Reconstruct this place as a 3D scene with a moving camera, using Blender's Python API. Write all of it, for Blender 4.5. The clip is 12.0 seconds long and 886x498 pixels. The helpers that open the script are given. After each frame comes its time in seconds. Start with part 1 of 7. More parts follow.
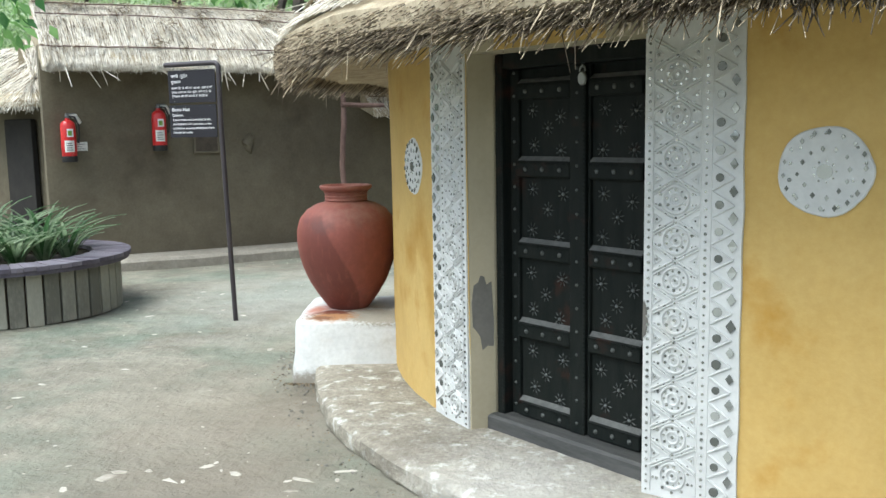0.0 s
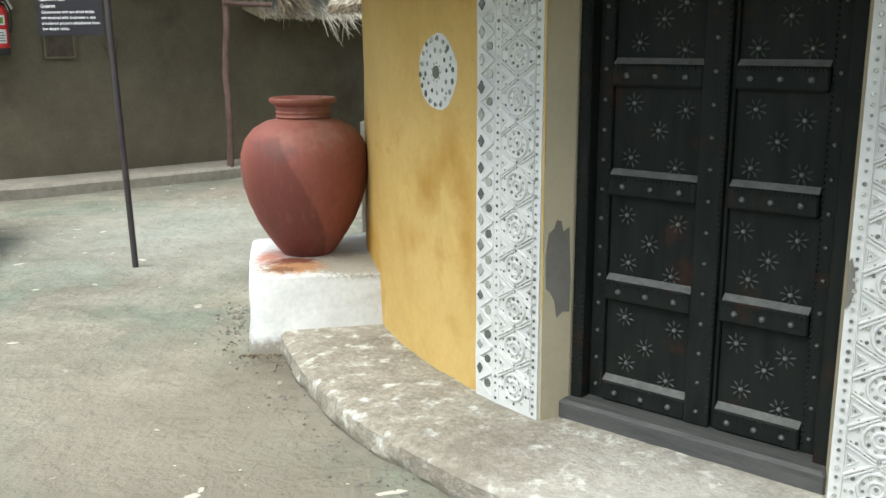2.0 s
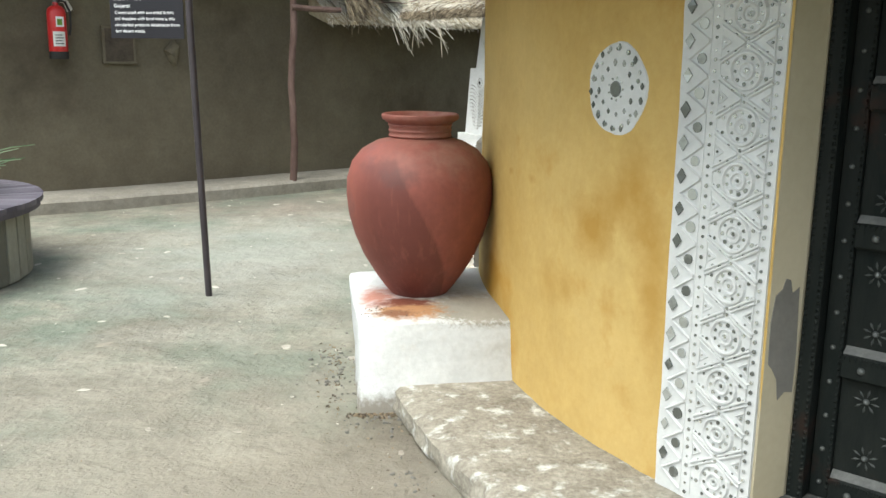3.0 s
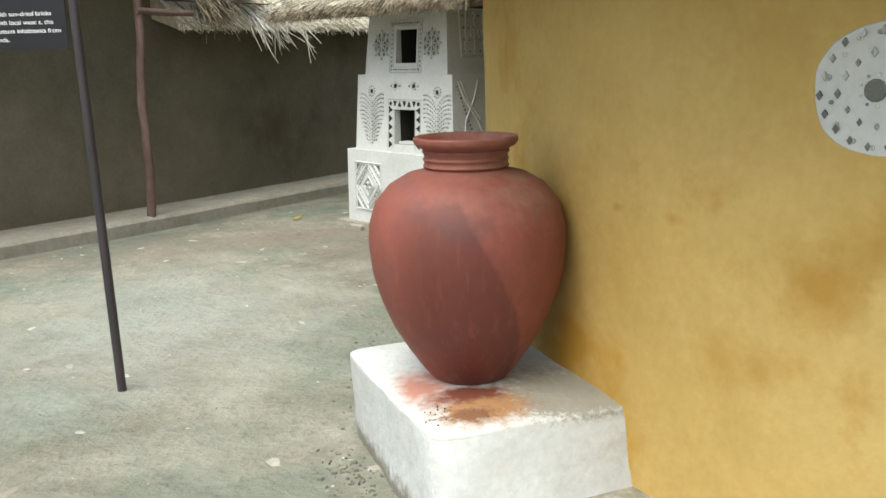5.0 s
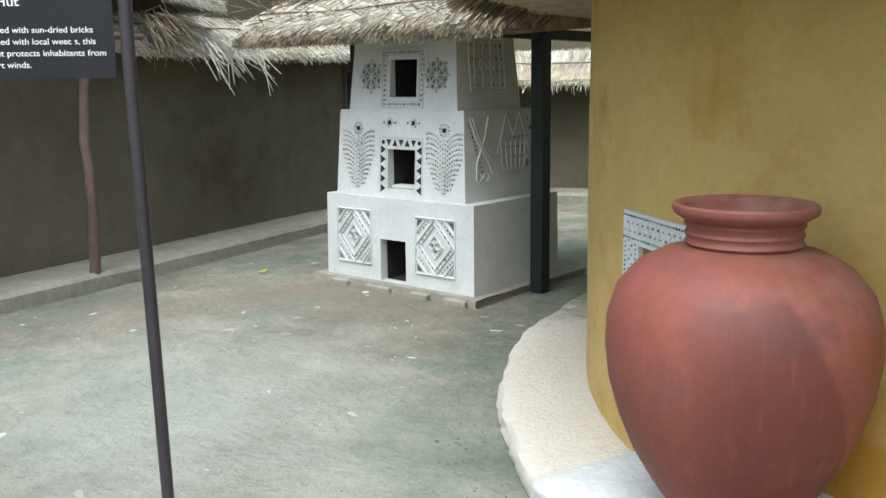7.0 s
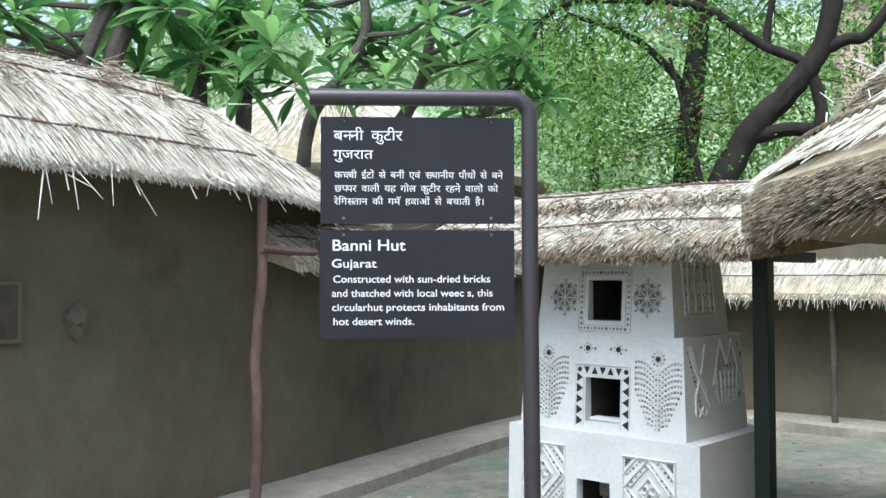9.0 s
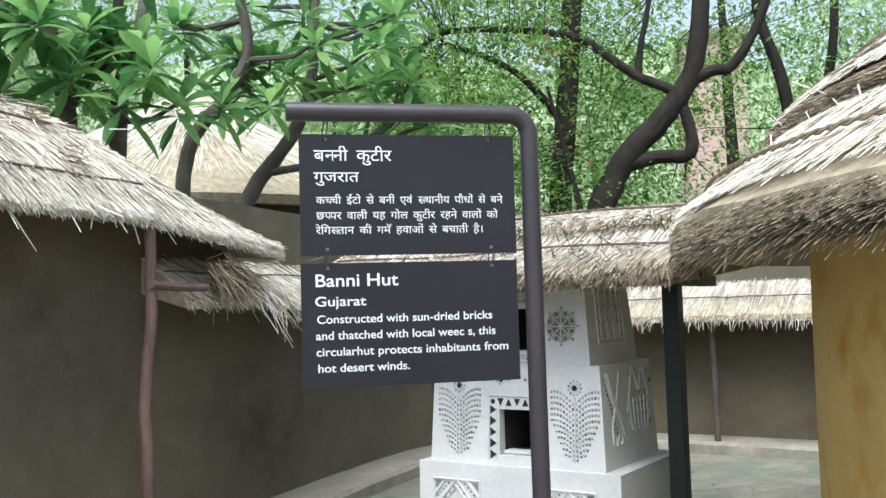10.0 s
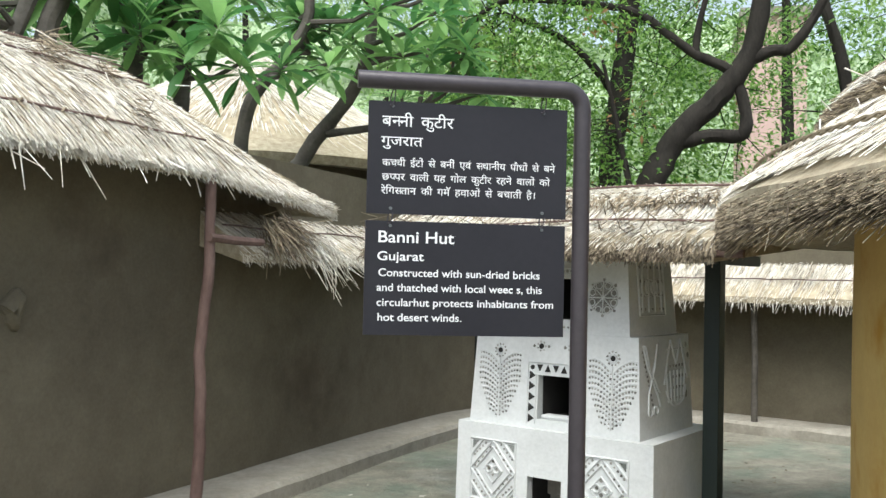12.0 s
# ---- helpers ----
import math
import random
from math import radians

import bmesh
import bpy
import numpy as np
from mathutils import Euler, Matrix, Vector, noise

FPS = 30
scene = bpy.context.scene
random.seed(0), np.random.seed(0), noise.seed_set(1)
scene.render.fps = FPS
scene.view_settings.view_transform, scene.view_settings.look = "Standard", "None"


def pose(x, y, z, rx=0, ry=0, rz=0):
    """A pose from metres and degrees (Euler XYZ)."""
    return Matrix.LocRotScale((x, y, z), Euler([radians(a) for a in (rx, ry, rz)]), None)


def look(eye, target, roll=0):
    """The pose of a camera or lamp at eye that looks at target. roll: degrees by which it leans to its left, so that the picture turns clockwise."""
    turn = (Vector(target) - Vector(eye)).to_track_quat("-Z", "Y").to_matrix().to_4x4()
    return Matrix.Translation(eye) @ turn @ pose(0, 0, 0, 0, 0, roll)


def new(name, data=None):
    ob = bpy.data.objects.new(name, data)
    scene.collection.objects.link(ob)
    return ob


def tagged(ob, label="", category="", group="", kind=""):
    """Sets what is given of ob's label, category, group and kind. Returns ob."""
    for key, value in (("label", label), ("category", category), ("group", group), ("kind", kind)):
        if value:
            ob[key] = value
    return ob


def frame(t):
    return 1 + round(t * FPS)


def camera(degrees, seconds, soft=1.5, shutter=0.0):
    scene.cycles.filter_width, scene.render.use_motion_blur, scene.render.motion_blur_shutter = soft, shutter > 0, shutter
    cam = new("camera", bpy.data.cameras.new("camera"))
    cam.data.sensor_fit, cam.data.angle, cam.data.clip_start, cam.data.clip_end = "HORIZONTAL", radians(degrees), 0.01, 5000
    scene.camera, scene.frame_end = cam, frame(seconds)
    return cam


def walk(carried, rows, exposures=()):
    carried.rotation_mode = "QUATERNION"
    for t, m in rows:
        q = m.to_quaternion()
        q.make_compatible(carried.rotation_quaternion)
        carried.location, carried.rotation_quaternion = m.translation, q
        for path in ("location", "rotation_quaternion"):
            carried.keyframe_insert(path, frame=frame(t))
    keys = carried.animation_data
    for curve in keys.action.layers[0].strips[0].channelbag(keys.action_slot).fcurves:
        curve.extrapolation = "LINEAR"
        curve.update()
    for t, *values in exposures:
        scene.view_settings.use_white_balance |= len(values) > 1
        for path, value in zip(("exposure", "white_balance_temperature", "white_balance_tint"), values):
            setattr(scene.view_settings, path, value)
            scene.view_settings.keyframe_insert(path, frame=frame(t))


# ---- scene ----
cam = camera(51.4, 12.0)
PATH = [
    (0, (0.363, 0.076, 1.533), (0.257, 2.057, 1.275), -1.0),
    (0.5, (0.113, 0.316, 1.485), (0.096, 2.292, 1.175), -2.6),
    (1, (-0.113, 0.661, 1.486), (-0.082, 2.628, 1.126), -3.2),
    (1.5, (-0.346, 0.972, 1.471), (-0.179, 2.915, 1.031), -0.8),
    (2, (-0.508, 1.266, 1.463), (-0.252, 3.2, 1.021), -0.2),
    (2.5, (-0.656, 1.651, 1.447), (-0.423, 3.591, 1.019), -0.3),
    (3, (-0.897, 1.981, 1.457), (-0.701, 3.926, 1.035), 0.7),
    (3.2, (-0.994, 2.104, 1.451), (-0.804, 4.051, 1.035), 1.2),
    (4.8, (-1.579, 3.133, 1.437), (-1.055, 5.019, 1.026), -0.3),
    (5, (-1.631, 3.258, 1.444), (-1.007, 5.112, 1.03), -1.4),
    (5.5, (-1.727, 3.646, 1.437), (-0.925, 5.428, 1.011), -2.2),
    (6, (-1.832, 3.938, 1.411), (-0.89, 5.644, 0.962), -1.3),
    (6.5, (-2.04, 4.198, 1.446), (-1.04, 5.86, 0.961), -0.4),
    (7, (-2.251, 4.452, 1.476), (-1.355, 6.205, 1.121), -0.7),
    (7.5, (-2.492, 4.747, 1.548), (-1.771, 6.601, 1.344), -0.3),
    (7.7, (-2.562, 4.83, 1.559), (-1.864, 6.695, 1.375), 0.3),
    (9.3, (-2.982, 5.577, 1.649), (-2.073, 7.355, 1.755), -0.7),
    (9.5, (-3.009, 5.645, 1.646), (-2.034, 7.387, 1.759), -1.4),
    (10, (-3.091, 5.824, 1.664), (-1.991, 7.489, 1.792), -1.7),
    (10.5, (-3.116, 5.887, 1.657), (-1.98, 7.528, 1.787), -0.6),
    (11, (-3.126, 5.892, 1.656), (-1.99, 7.534, 1.773), -0.1),
    (11.5, (-3.146, 5.845, 1.635), (-2.048, 7.515, 1.722), 0.3),
    (12, (-3.194, 5.703, 1.64), (-2.175, 7.423, 1.7), 1.3),
]
walk(cam, [(t, look(eye, target, roll)) for t, eye, target, roll in PATH], [(0, 0.43, 6020, 3), (0.8, 0.43, 6250, 3), (1.5, 0.41, 6330, 3), (3.0, 0.50, 6400, 3), (5.0, 0.36, 6560, 2), (6.5, 0.32, 6480, 2), (7.0, 0.34, 5950, 2), (7.5, 0.50, 5650, 2), (9.5, 0.46, 5700, 6), (10.3, 0.44, 6080, 6), (12.0, 0.44, 6220, 5)])

# ---- world and sun ----
world = bpy.data.worlds.new("sky")
scene.world = world
world.use_nodes = True
wn, wl = world.node_tree.nodes, world.node_tree.links
wn.clear()
sky = wn.new("ShaderNodeTexSky")
sky.sky_type, sky.sun_disc = "NISHITA", False
sky.sun_elevation, sky.sun_rotation = radians(63), radians(230)
sky.air_density, sky.dust_density, sky.ozone_density = 1.0, 4.0, 1.0
bg = wn.new("ShaderNodeBackground")
bg.inputs["Strength"].default_value = 0.22
wout = wn.new("ShaderNodeOutputWorld")
pale = wn.new("ShaderNodeHueSaturation")
pale.inputs["Saturation"].default_value = 0.55
wl.new(sky.outputs["Color"], pale.inputs["Color"])
wl.new(pale.outputs["Color"], bg.inputs["Color"])
wl.new(bg.outputs["Background"], wout.inputs["Surface"])
sun = new("sun", bpy.data.lights.new("sun", "SUN"))
sun.data.energy, sun.data.angle, sun.data.color = 2.4, radians(46), (1.0, 0.985, 0.95)
SUN_EL, SUN_AZ = radians(63), radians(230)
sun_way = Vector((math.sin(SUN_AZ) * math.cos(SUN_EL), math.cos(SUN_AZ) * math.cos(SUN_EL), math.sin(SUN_EL)))
sun.matrix_world = look(sun_way * 40, (0, 0, 0))


# ---- materials ----
def material(name, low, high, scale=3.0, rough=0.8, fine=60.0, bump=0.15, metal=0.0, spread=0.0, spots=None, spot_scale=1.2, spot_edge=(0.52, 0.62), islands=False, spec=0.4, stretch=(1, 1, 1), fine_mix=0.35, bump_dist=0.01):
    """A plain procedural surface: two colours blended by broad noise, fine grain, relief, and patches of a third colour."""
    m = bpy.data.materials.new(name)
    m.use_nodes = True
    n, l = m.node_tree.nodes, m.node_tree.links
    b = n["Principled BSDF"]
    co = n.new("ShaderNodeTexCoord")
    mp = n.new("ShaderNodeMapping")
    mp.inputs["Scale"].default_value = stretch
    l.new(co.outputs["Object"], mp.inputs["Vector"])
    big = n.new("ShaderNodeTexNoise")
    big.inputs["Scale"].default_value, big.inputs["Detail"].default_value, big.inputs["Roughness"].default_value = scale, 5.0, 0.6
    l.new(mp.outputs["Vector"], big.inputs["Vector"])
    small = n.new("ShaderNodeTexNoise")
    small.inputs["Scale"].default_value, small.inputs["Detail"].default_value, small.inputs["Roughness"].default_value = fine, 4.0, 0.65
    l.new(mp.outputs["Vector"], small.inputs["Vector"])
    mixf = n.new("ShaderNodeMix")
    mixf.inputs["Factor"].default_value = fine_mix
    l.new(big.outputs["Fac"], mixf.inputs["A"])
    l.new(small.outputs["Fac"], mixf.inputs["B"])
    fac = mixf.outputs["Result"]
    if spread:
        rnd = n.new("ShaderNodeNewGeometry" if islands else "ShaderNodeObjectInfo")
        add = n.new("ShaderNodeMath")
        add.operation = "MULTIPLY_ADD"
        l.new(rnd.outputs["Random Per Island" if islands else "Random"], add.inputs[0])
        add.inputs[1].default_value = spread
        sub = n.new("ShaderNodeMath")
        sub.operation = "SUBTRACT"
        l.new(fac, sub.inputs[0])
        sub.inputs[1].default_value = spread / 2
        l.new(sub.outputs[0], add.inputs[2])
        fac = add.outputs[0]
    ramp = n.new("ShaderNodeValToRGB")
    ramp.color_ramp.elements[0].position, ramp.color_ramp.elements[1].position = 0.32, 0.68
    ramp.color_ramp.elements[0].color, ramp.color_ramp.elements[1].color = (*low, 1), (*high, 1)
    l.new(fac, ramp.inputs["Fac"])
    colour = ramp.outputs["Color"]
    if spots:
        sp = n.new("ShaderNodeTexNoise")
        sp.inputs["Scale"].default_value, sp.inputs["Detail"].default_value, sp.inputs["Roughness"].default_value = spot_scale, 6.0, 0.62
        l.new(co.outputs["Object"], sp.inputs["Vector"])
        sr = n.new("ShaderNodeMapRange")
        sr.inputs["From Min"].default_value, sr.inputs["From Max"].default_value = spot_edge
        l.new(sp.outputs["Fac"], sr.inputs["Value"])
        mx = n.new("ShaderNodeMix")
        mx.data_type = "RGBA"
        l.new(sr.outputs["Result"], mx.inputs["Factor"])
        l.new(colour, mx.inputs["A"])
        mx.inputs["B"].default_value = (*spots, 1)
        colour = mx.outputs["Result"]
    l.new(colour, b.inputs["Base Color"])
    rr = n.new("ShaderNodeMapRange")
    rr.inputs["To Min"].default_value, rr.inputs["To Max"].default_value = max(0.02, rough - 0.1), min(1, rough + 0.1)
    l.new(small.outputs["Fac"], rr.inputs["Value"])
    l.new(rr.outputs["Result"], b.inputs["Roughness"])
    b.inputs["Metallic"].default_value = metal
    b.inputs["Specular IOR Level"].default_value = spec
    if bump:
        bp = n.new("ShaderNodeBump")
        bp.inputs["Strength"].default_value, bp.inputs["Distance"].default_value = bump, bump_dist
        l.new(mixf.outputs["Result"], bp.inputs["Height"])
        l.new(bp.outputs["Normal"], b.inputs["Normal"])
    return m


M_GROUND = material("packed_earth", (0.13, 0.12, 0.092), (0.31, 0.295, 0.24), 1.3, 0.9, 45, 0.7, spots=(0.165, 0.185, 0.145), spot_scale=0.9, spot_edge=(0.46, 0.60), spec=0.2, fine_mix=0.32, stretch=(1, 1.4, 1), bump_dist=0.014)
M_MUD = material("brown_mud_plaster", (0.095, 0.081, 0.056), (0.155, 0.135, 0.094), 1.1, 0.92, 40, 0.35, spots=(0.06, 0.046, 0.031), spot_scale=0.9, spot_edge=(0.58, 0.8), spec=0.2)
M_LEDGE = material("ledge_mud", (0.21, 0.19, 0.155), (0.35, 0.325, 0.275), 2.2, 0.9, 40, 0.35, spec=0.2)
M_YELLOW = material("ochre_limewash", (0.45, 0.295, 0.085), (0.56, 0.40, 0.15), 1.3, 0.75, 30, 0.12, spots=(0.40, 0.215, 0.03), spot_scale=1.7, spot_edge=(0.55, 0.70), spec=0.3)
M_WHITE = material("white_clay", (0.48, 0.49, 0.48), (0.625, 0.635, 0.625), 2.5, 0.82, 40, 0.45, spec=0.3, spots=(0.48, 0.45, 0.39), spot_scale=3.0, spot_edge=(0.62, 0.82))
M_JAMB = material("cream_jamb", (0.36, 0.32, 0.22), (0.44, 0.39, 0.28), 2.0, 0.8, 40, 0.2, spec=0.3)
M_BARE = material("bare_grey_render", (0.13, 0.125, 0.11), (0.19, 0.18, 0.16), 8, 0.9, 60, 0.4)
M_PLINTH = material("worn_plinth", (0.17, 0.152, 0.12), (0.37, 0.345, 0.285), 7.0, 0.9, 60, 0.9, spots=(0.55, 0.55, 0.51), spot_scale=13.0, spot_edge=(0.55, 0.68), bump_dist=0.015, fine_mix=0.5, spec=0.25)
M_WOOD = material("dark_carved_wood", (0.005, 0.008, 0.0075), (0.017, 0.019, 0.017), 6, 0.55, 60, 0.4, stretch=(4, 4, 0.6), spots=(0.036, 0.017, 0.012), spot_scale=5, spot_edge=(0.58, 0.72), spec=0.10)
M_STUD = material("tarnished_iron", (0.06, 0.066, 0.066), (0.24, 0.255, 0.255), 12, 0.45, 60, 0.1, metal=0.6)
M_SILL = material("weathered_sill", (0.035, 0.037, 0.036), (0.09, 0.09, 0.087), 9, 0.75, 70, 0.4, stretch=(0.6, 4, 4))
M_STRAW = material("straw", (0.64, 0.585, 0.48), (0.95, 0.92, 0.84), 2.0, 0.7, 30, 0.0, spread=0.6, islands=True, spec=0.35, fine_mix=0.2)
M_STRAW_OLD = material("old_straw", (0.10, 0.078, 0.055), (0.44, 0.365, 0.255), 2.0, 0.8, 30, 0.0, spread=0.6, islands=True, spec=0.3, fine_mix=0.2)
M_THATCH = material("thatch_body", (0.24, 0.195, 0.13), (0.55, 0.48, 0.35), 12, 0.9, 90, 0.8, spec=0.2)
M_ROPE = material("rope", (0.20, 0.16, 0.10), (0.36, 0.30, 0.21), 20, 0.85, 80, 0.4)
M_POT = material("terracotta", (0.165, 0.046, 0.035), (0.245, 0.074, 0.053), 3.0, 0.62, 40, 0.1, spec=0.4, spots=(0.15, 0.06, 0.055), spot_scale=3.2, spot_edge=(0.58, 0.72))
M_BLACK = material("black_board", (0.012, 0.011, 0.015), (0.02, 0.019, 0.024), 3, 0.5, 60, 0.03, spec=0.3)
M_STEEL = material("dark_painted_steel", (0.035, 0.03, 0.034), (0.06, 0.05, 0.055), 4, 0.38, 60, 0.08, spec=0.5, metal=0.2)
M_GREENPOST = material("dark_green_post", (0.006, 0.012, 0.010), (0.014, 0.022, 0.018), 4, 0.5, 40, 0.1)
M_LETTER = material("white_letter", (0.72, 0.72, 0.72), (0.8, 0.8, 0.8), 5, 0.5, 50, 0.0)
M_RED = material("red_enamel", (0.50, 0.018, 0.022), (0.58, 0.03, 0.03), 4, 0.3, 50, 0.0, spec=0.5)
M_BARK = material("bark", (0.013, 0.0115, 0.010), (0.042, 0.037, 0.031), 5, 0.9, 30, 0.8, stretch=(1, 1, 0.4), spec=0.15)
M_GREYBARK = material("grey_bark", (0.05, 0.045, 0.038), (0.125, 0.112, 0.095), 5, 0.85, 30, 0.5, spec=0.2)
M_POLE = material("peeled_pole", (0.075, 0.042, 0.034), (0.19, 0.125, 0.105), 6, 0.85, 40, 0.5, stretch=(1, 1, 0.3))


def leaf_material(name, low, high):
    m = material(name, low, high, 2.0, 0.42, 20, 0.0, spread=0.7, islands=True, spec=0.4)
    n, l = m.node_tree.nodes, m.node_tree.links
    b, out = n["Principled BSDF"], n["Material Output"]
    tr = n.new("ShaderNodeBsdfTranslucent")
    src = b.inputs["Base Color"].links[0].from_socket
    l.new(src, tr.inputs["Color"])
    mx = n.new("ShaderNodeMixShader")
    mx.inputs["Fac"].default_value = 0.58
    l.new(b.outputs["BSDF"], mx.inputs[1])
    l.new(tr.outputs["BSDF"], mx.inputs[2])
    l.new(mx.outputs["Shader"], out.inputs["Surface"])
    return m


M_LEAF = leaf_material("leaf_green", (0.07, 0.17, 0.03), (0.26, 0.44, 0.10))
# paler greens hold the haze of distance
M_LEAF_FAR = leaf_material("leaf_far_hazed", (0.2, 0.32, 0.125), (0.46, 0.6, 0.31))
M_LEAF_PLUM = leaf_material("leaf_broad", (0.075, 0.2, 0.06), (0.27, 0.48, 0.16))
# far belt: distance haze is mixed into both greens
M_FARWOOD = material("far_foliage_hazed", (0.2, 0.29, 0.15), (0.5, 0.6, 0.4), 0.4, 0.95, 3.0, 0.0, spec=0.05, fine_mix=0.55)
M_LEAF_LILY = leaf_material("leaf_striped", (0.06, 0.13, 0.05), (0.30, 0.38, 0.24))


# ---- mesh helpers ----
class Shape:
    """Vertices and faces of one mesh."""

    def __init__(self):
        self.v, self.f = [], []

    def add(self, verts, faces, m=None):
        k = len(self.v)
        self.v += [tuple(m @ Vector(p)) for p in verts] if m is not None else [tuple(p) for p in verts]
        self.f += [tuple(i + k for i in f) for f in faces]
        return self

    def box(self, x0, x1, y0, y1, z0, z1, m=None, ch=0.0):
        """A box, its top and bottom edges chamfered by ch."""
        if ch <= 0:
            c = [(x, y, z) for z in (z0, z1) for x, y in ((x0, y0), (x1, y0), (x1, y1), (x0, y1))]
            return self.add(c, [(3, 2, 1, 0), (4, 5, 6, 7), (0, 1, 5, 4), (1, 2, 6, 5), (2, 3, 7, 6), (3, 0, 4, 7)], m)
        rings = []
        for z, d in ((z0, ch), (z0 + ch, 0), (z1 - ch, 0), (z1, ch)):
            a0, a1, b0, b1, e = x0 + d, x1 - d, y0 + d, y1 - d, ch * 0.6
            rings.append([(a0 + e, b0, z), (a1 - e, b0, z), (a1, b0 + e, z), (a1, b1 - e, z), (a1 - e, b1, z), (a0 + e, b1, z), (a0, b1 - e, z), (a0, b0 + e, z)])
        return self.loft(rings, m)

    def loft(self, rings, m=None, caps=True, closed=True):
        n = len(rings[0])
        verts = [p for r in rings for p in r]
        faces = [(i * n + j, i * n + (j + 1) % n, (i + 1) * n + (j + 1) % n, (i + 1) * n + j) for i in range(len(rings) - 1) for j in range(n if closed else n - 1)]
        if caps:
            faces += [tuple(range(n - 1, -1, -1)), tuple(range((len(rings) - 1) * n, len(rings) * n))]
        return self.add(verts, faces, m)

    def lathe(self, profile, n=32, m=None, wobble=0.0, caps=True):
        rings = []
        for i, (r, z) in enumerate(profile):
            rings.append([(r * math.cos(a) * (1 + wobble * math.sin(3 * a + i)), r * math.sin(a) * (1 + wobble * math.sin(2 * a + i)), z) for a in (2 * math.pi * k / n for k in range(n))])
        return self.loft(rings, m, caps)

    def tube(self, points, radii, n=8, m=None):
        pts = [Vector(p) for p in points]
        rings, side = [], None
        for i, p in enumerate(pts):
            d = (pts[min(i + 1, len(pts) - 1)] - pts[max(i - 1, 0)]).normalized()
            if side is None:
                side = d.cross(Vector((0.31, 0.2, 0.93)) if abs(d.z) < 0.8 else Vector((1, 0.1, 0))).normalized()
            else:
                side = (side - d * side.dot(d)).normalized()
            up = d.cross(side)
            r = radii[i] if not isinstance(radii, (int, float)) else radii
            rings.append([p + (side * math.cos(a) + up * math.sin(a)) * r for a in (2 * math.pi * k / n for k in range(n))])
        return self.loft(rings, m)

    def mesh(self, name, smooth=False):
        me = bpy.data.meshes.new(name)
        me.from_pydata(self.v, [], self.f)
        if smooth:
            me.polygons.foreach_set("use_smooth", [True] * len(me.polygons))
            me.set_sharp_from_angle(angle=radians(40))
        me.update()
        return me


def part(name, shape, mat, parent=None, label="", kind="", smooth=False, place=None):
    """Links a shape (or a mesh) as one object under a thing."""
    me = shape.mesh(name, smooth) if isinstance(shape, Shape) else shape
    if mat and not me.materials:
        me.materials.append(mat)
    ob = new(name, me)
    if parent:
        ob.parent = parent
    if place is not None:
        ob.matrix_basis = place
    return tagged(ob, label, "", "", kind)


def thing(name, label, category, place=None, group="", kind=""):
    ob = new(name)
    if place is not None:
        ob.matrix_basis = place
    return tagged(ob, label, category, group, kind)


def solid(name, shape, mat, label, category, kind="", group="", smooth=False, place=None):
    return tagged(part(name, shape, mat, None, "", "", smooth, place), label, category, group, kind)


rng = np.random.default_rng(7)


def blades(name, roots, tips, width, mat, parent, label="", sides=3, taper=0.45):
    """Many thin straws, each a slim prism from a root to a tip."""
    roots, tips = np.asarray(roots, float), np.asarray(tips, float)
    n = len(roots)
    d = tips - roots
    d /= np.linalg.norm(d, axis=1, keepdims=True) + 1e-9
    ref = rng.normal(size=(n, 3))
    a = np.cross(d, ref)
    a /= np.linalg.norm(a, axis=1, keepdims=True) + 1e-9
    b = np.cross(d, a)
    w = (np.asarray(width) * np.ones(n))[:, None]
    ang = 2 * np.pi * np.arange(sides) / sides
    off = [a * np.cos(t) + b * np.sin(t) for t in ang]
    verts = np.stack([roots + o * w for o in off] + [tips + o * w * taper for o in off], 1).reshape(-1, 3)
    quad = np.array([(j, (j + 1) % sides, sides + (j + 1) % sides, sides + j) for j in range(sides)])
    faces = (quad[None] + (2 * sides * np.arange(n))[:, None, None]).reshape(-1, 4)
    me = bpy.data.meshes.new(name)
    me.vertices.add(len(verts))
    me.vertices.foreach_set("co", verts.ravel())
    me.loops.add(faces.size)
    me.loops.foreach_set("vertex_index", faces.ravel())
    me.polygons.add(len(faces))
    me.polygons.foreach_set("loop_start", np.arange(len(faces)) * 4)
    me.update(calc_edges=True)
    return part(name, me, mat, parent, label, "stuff")


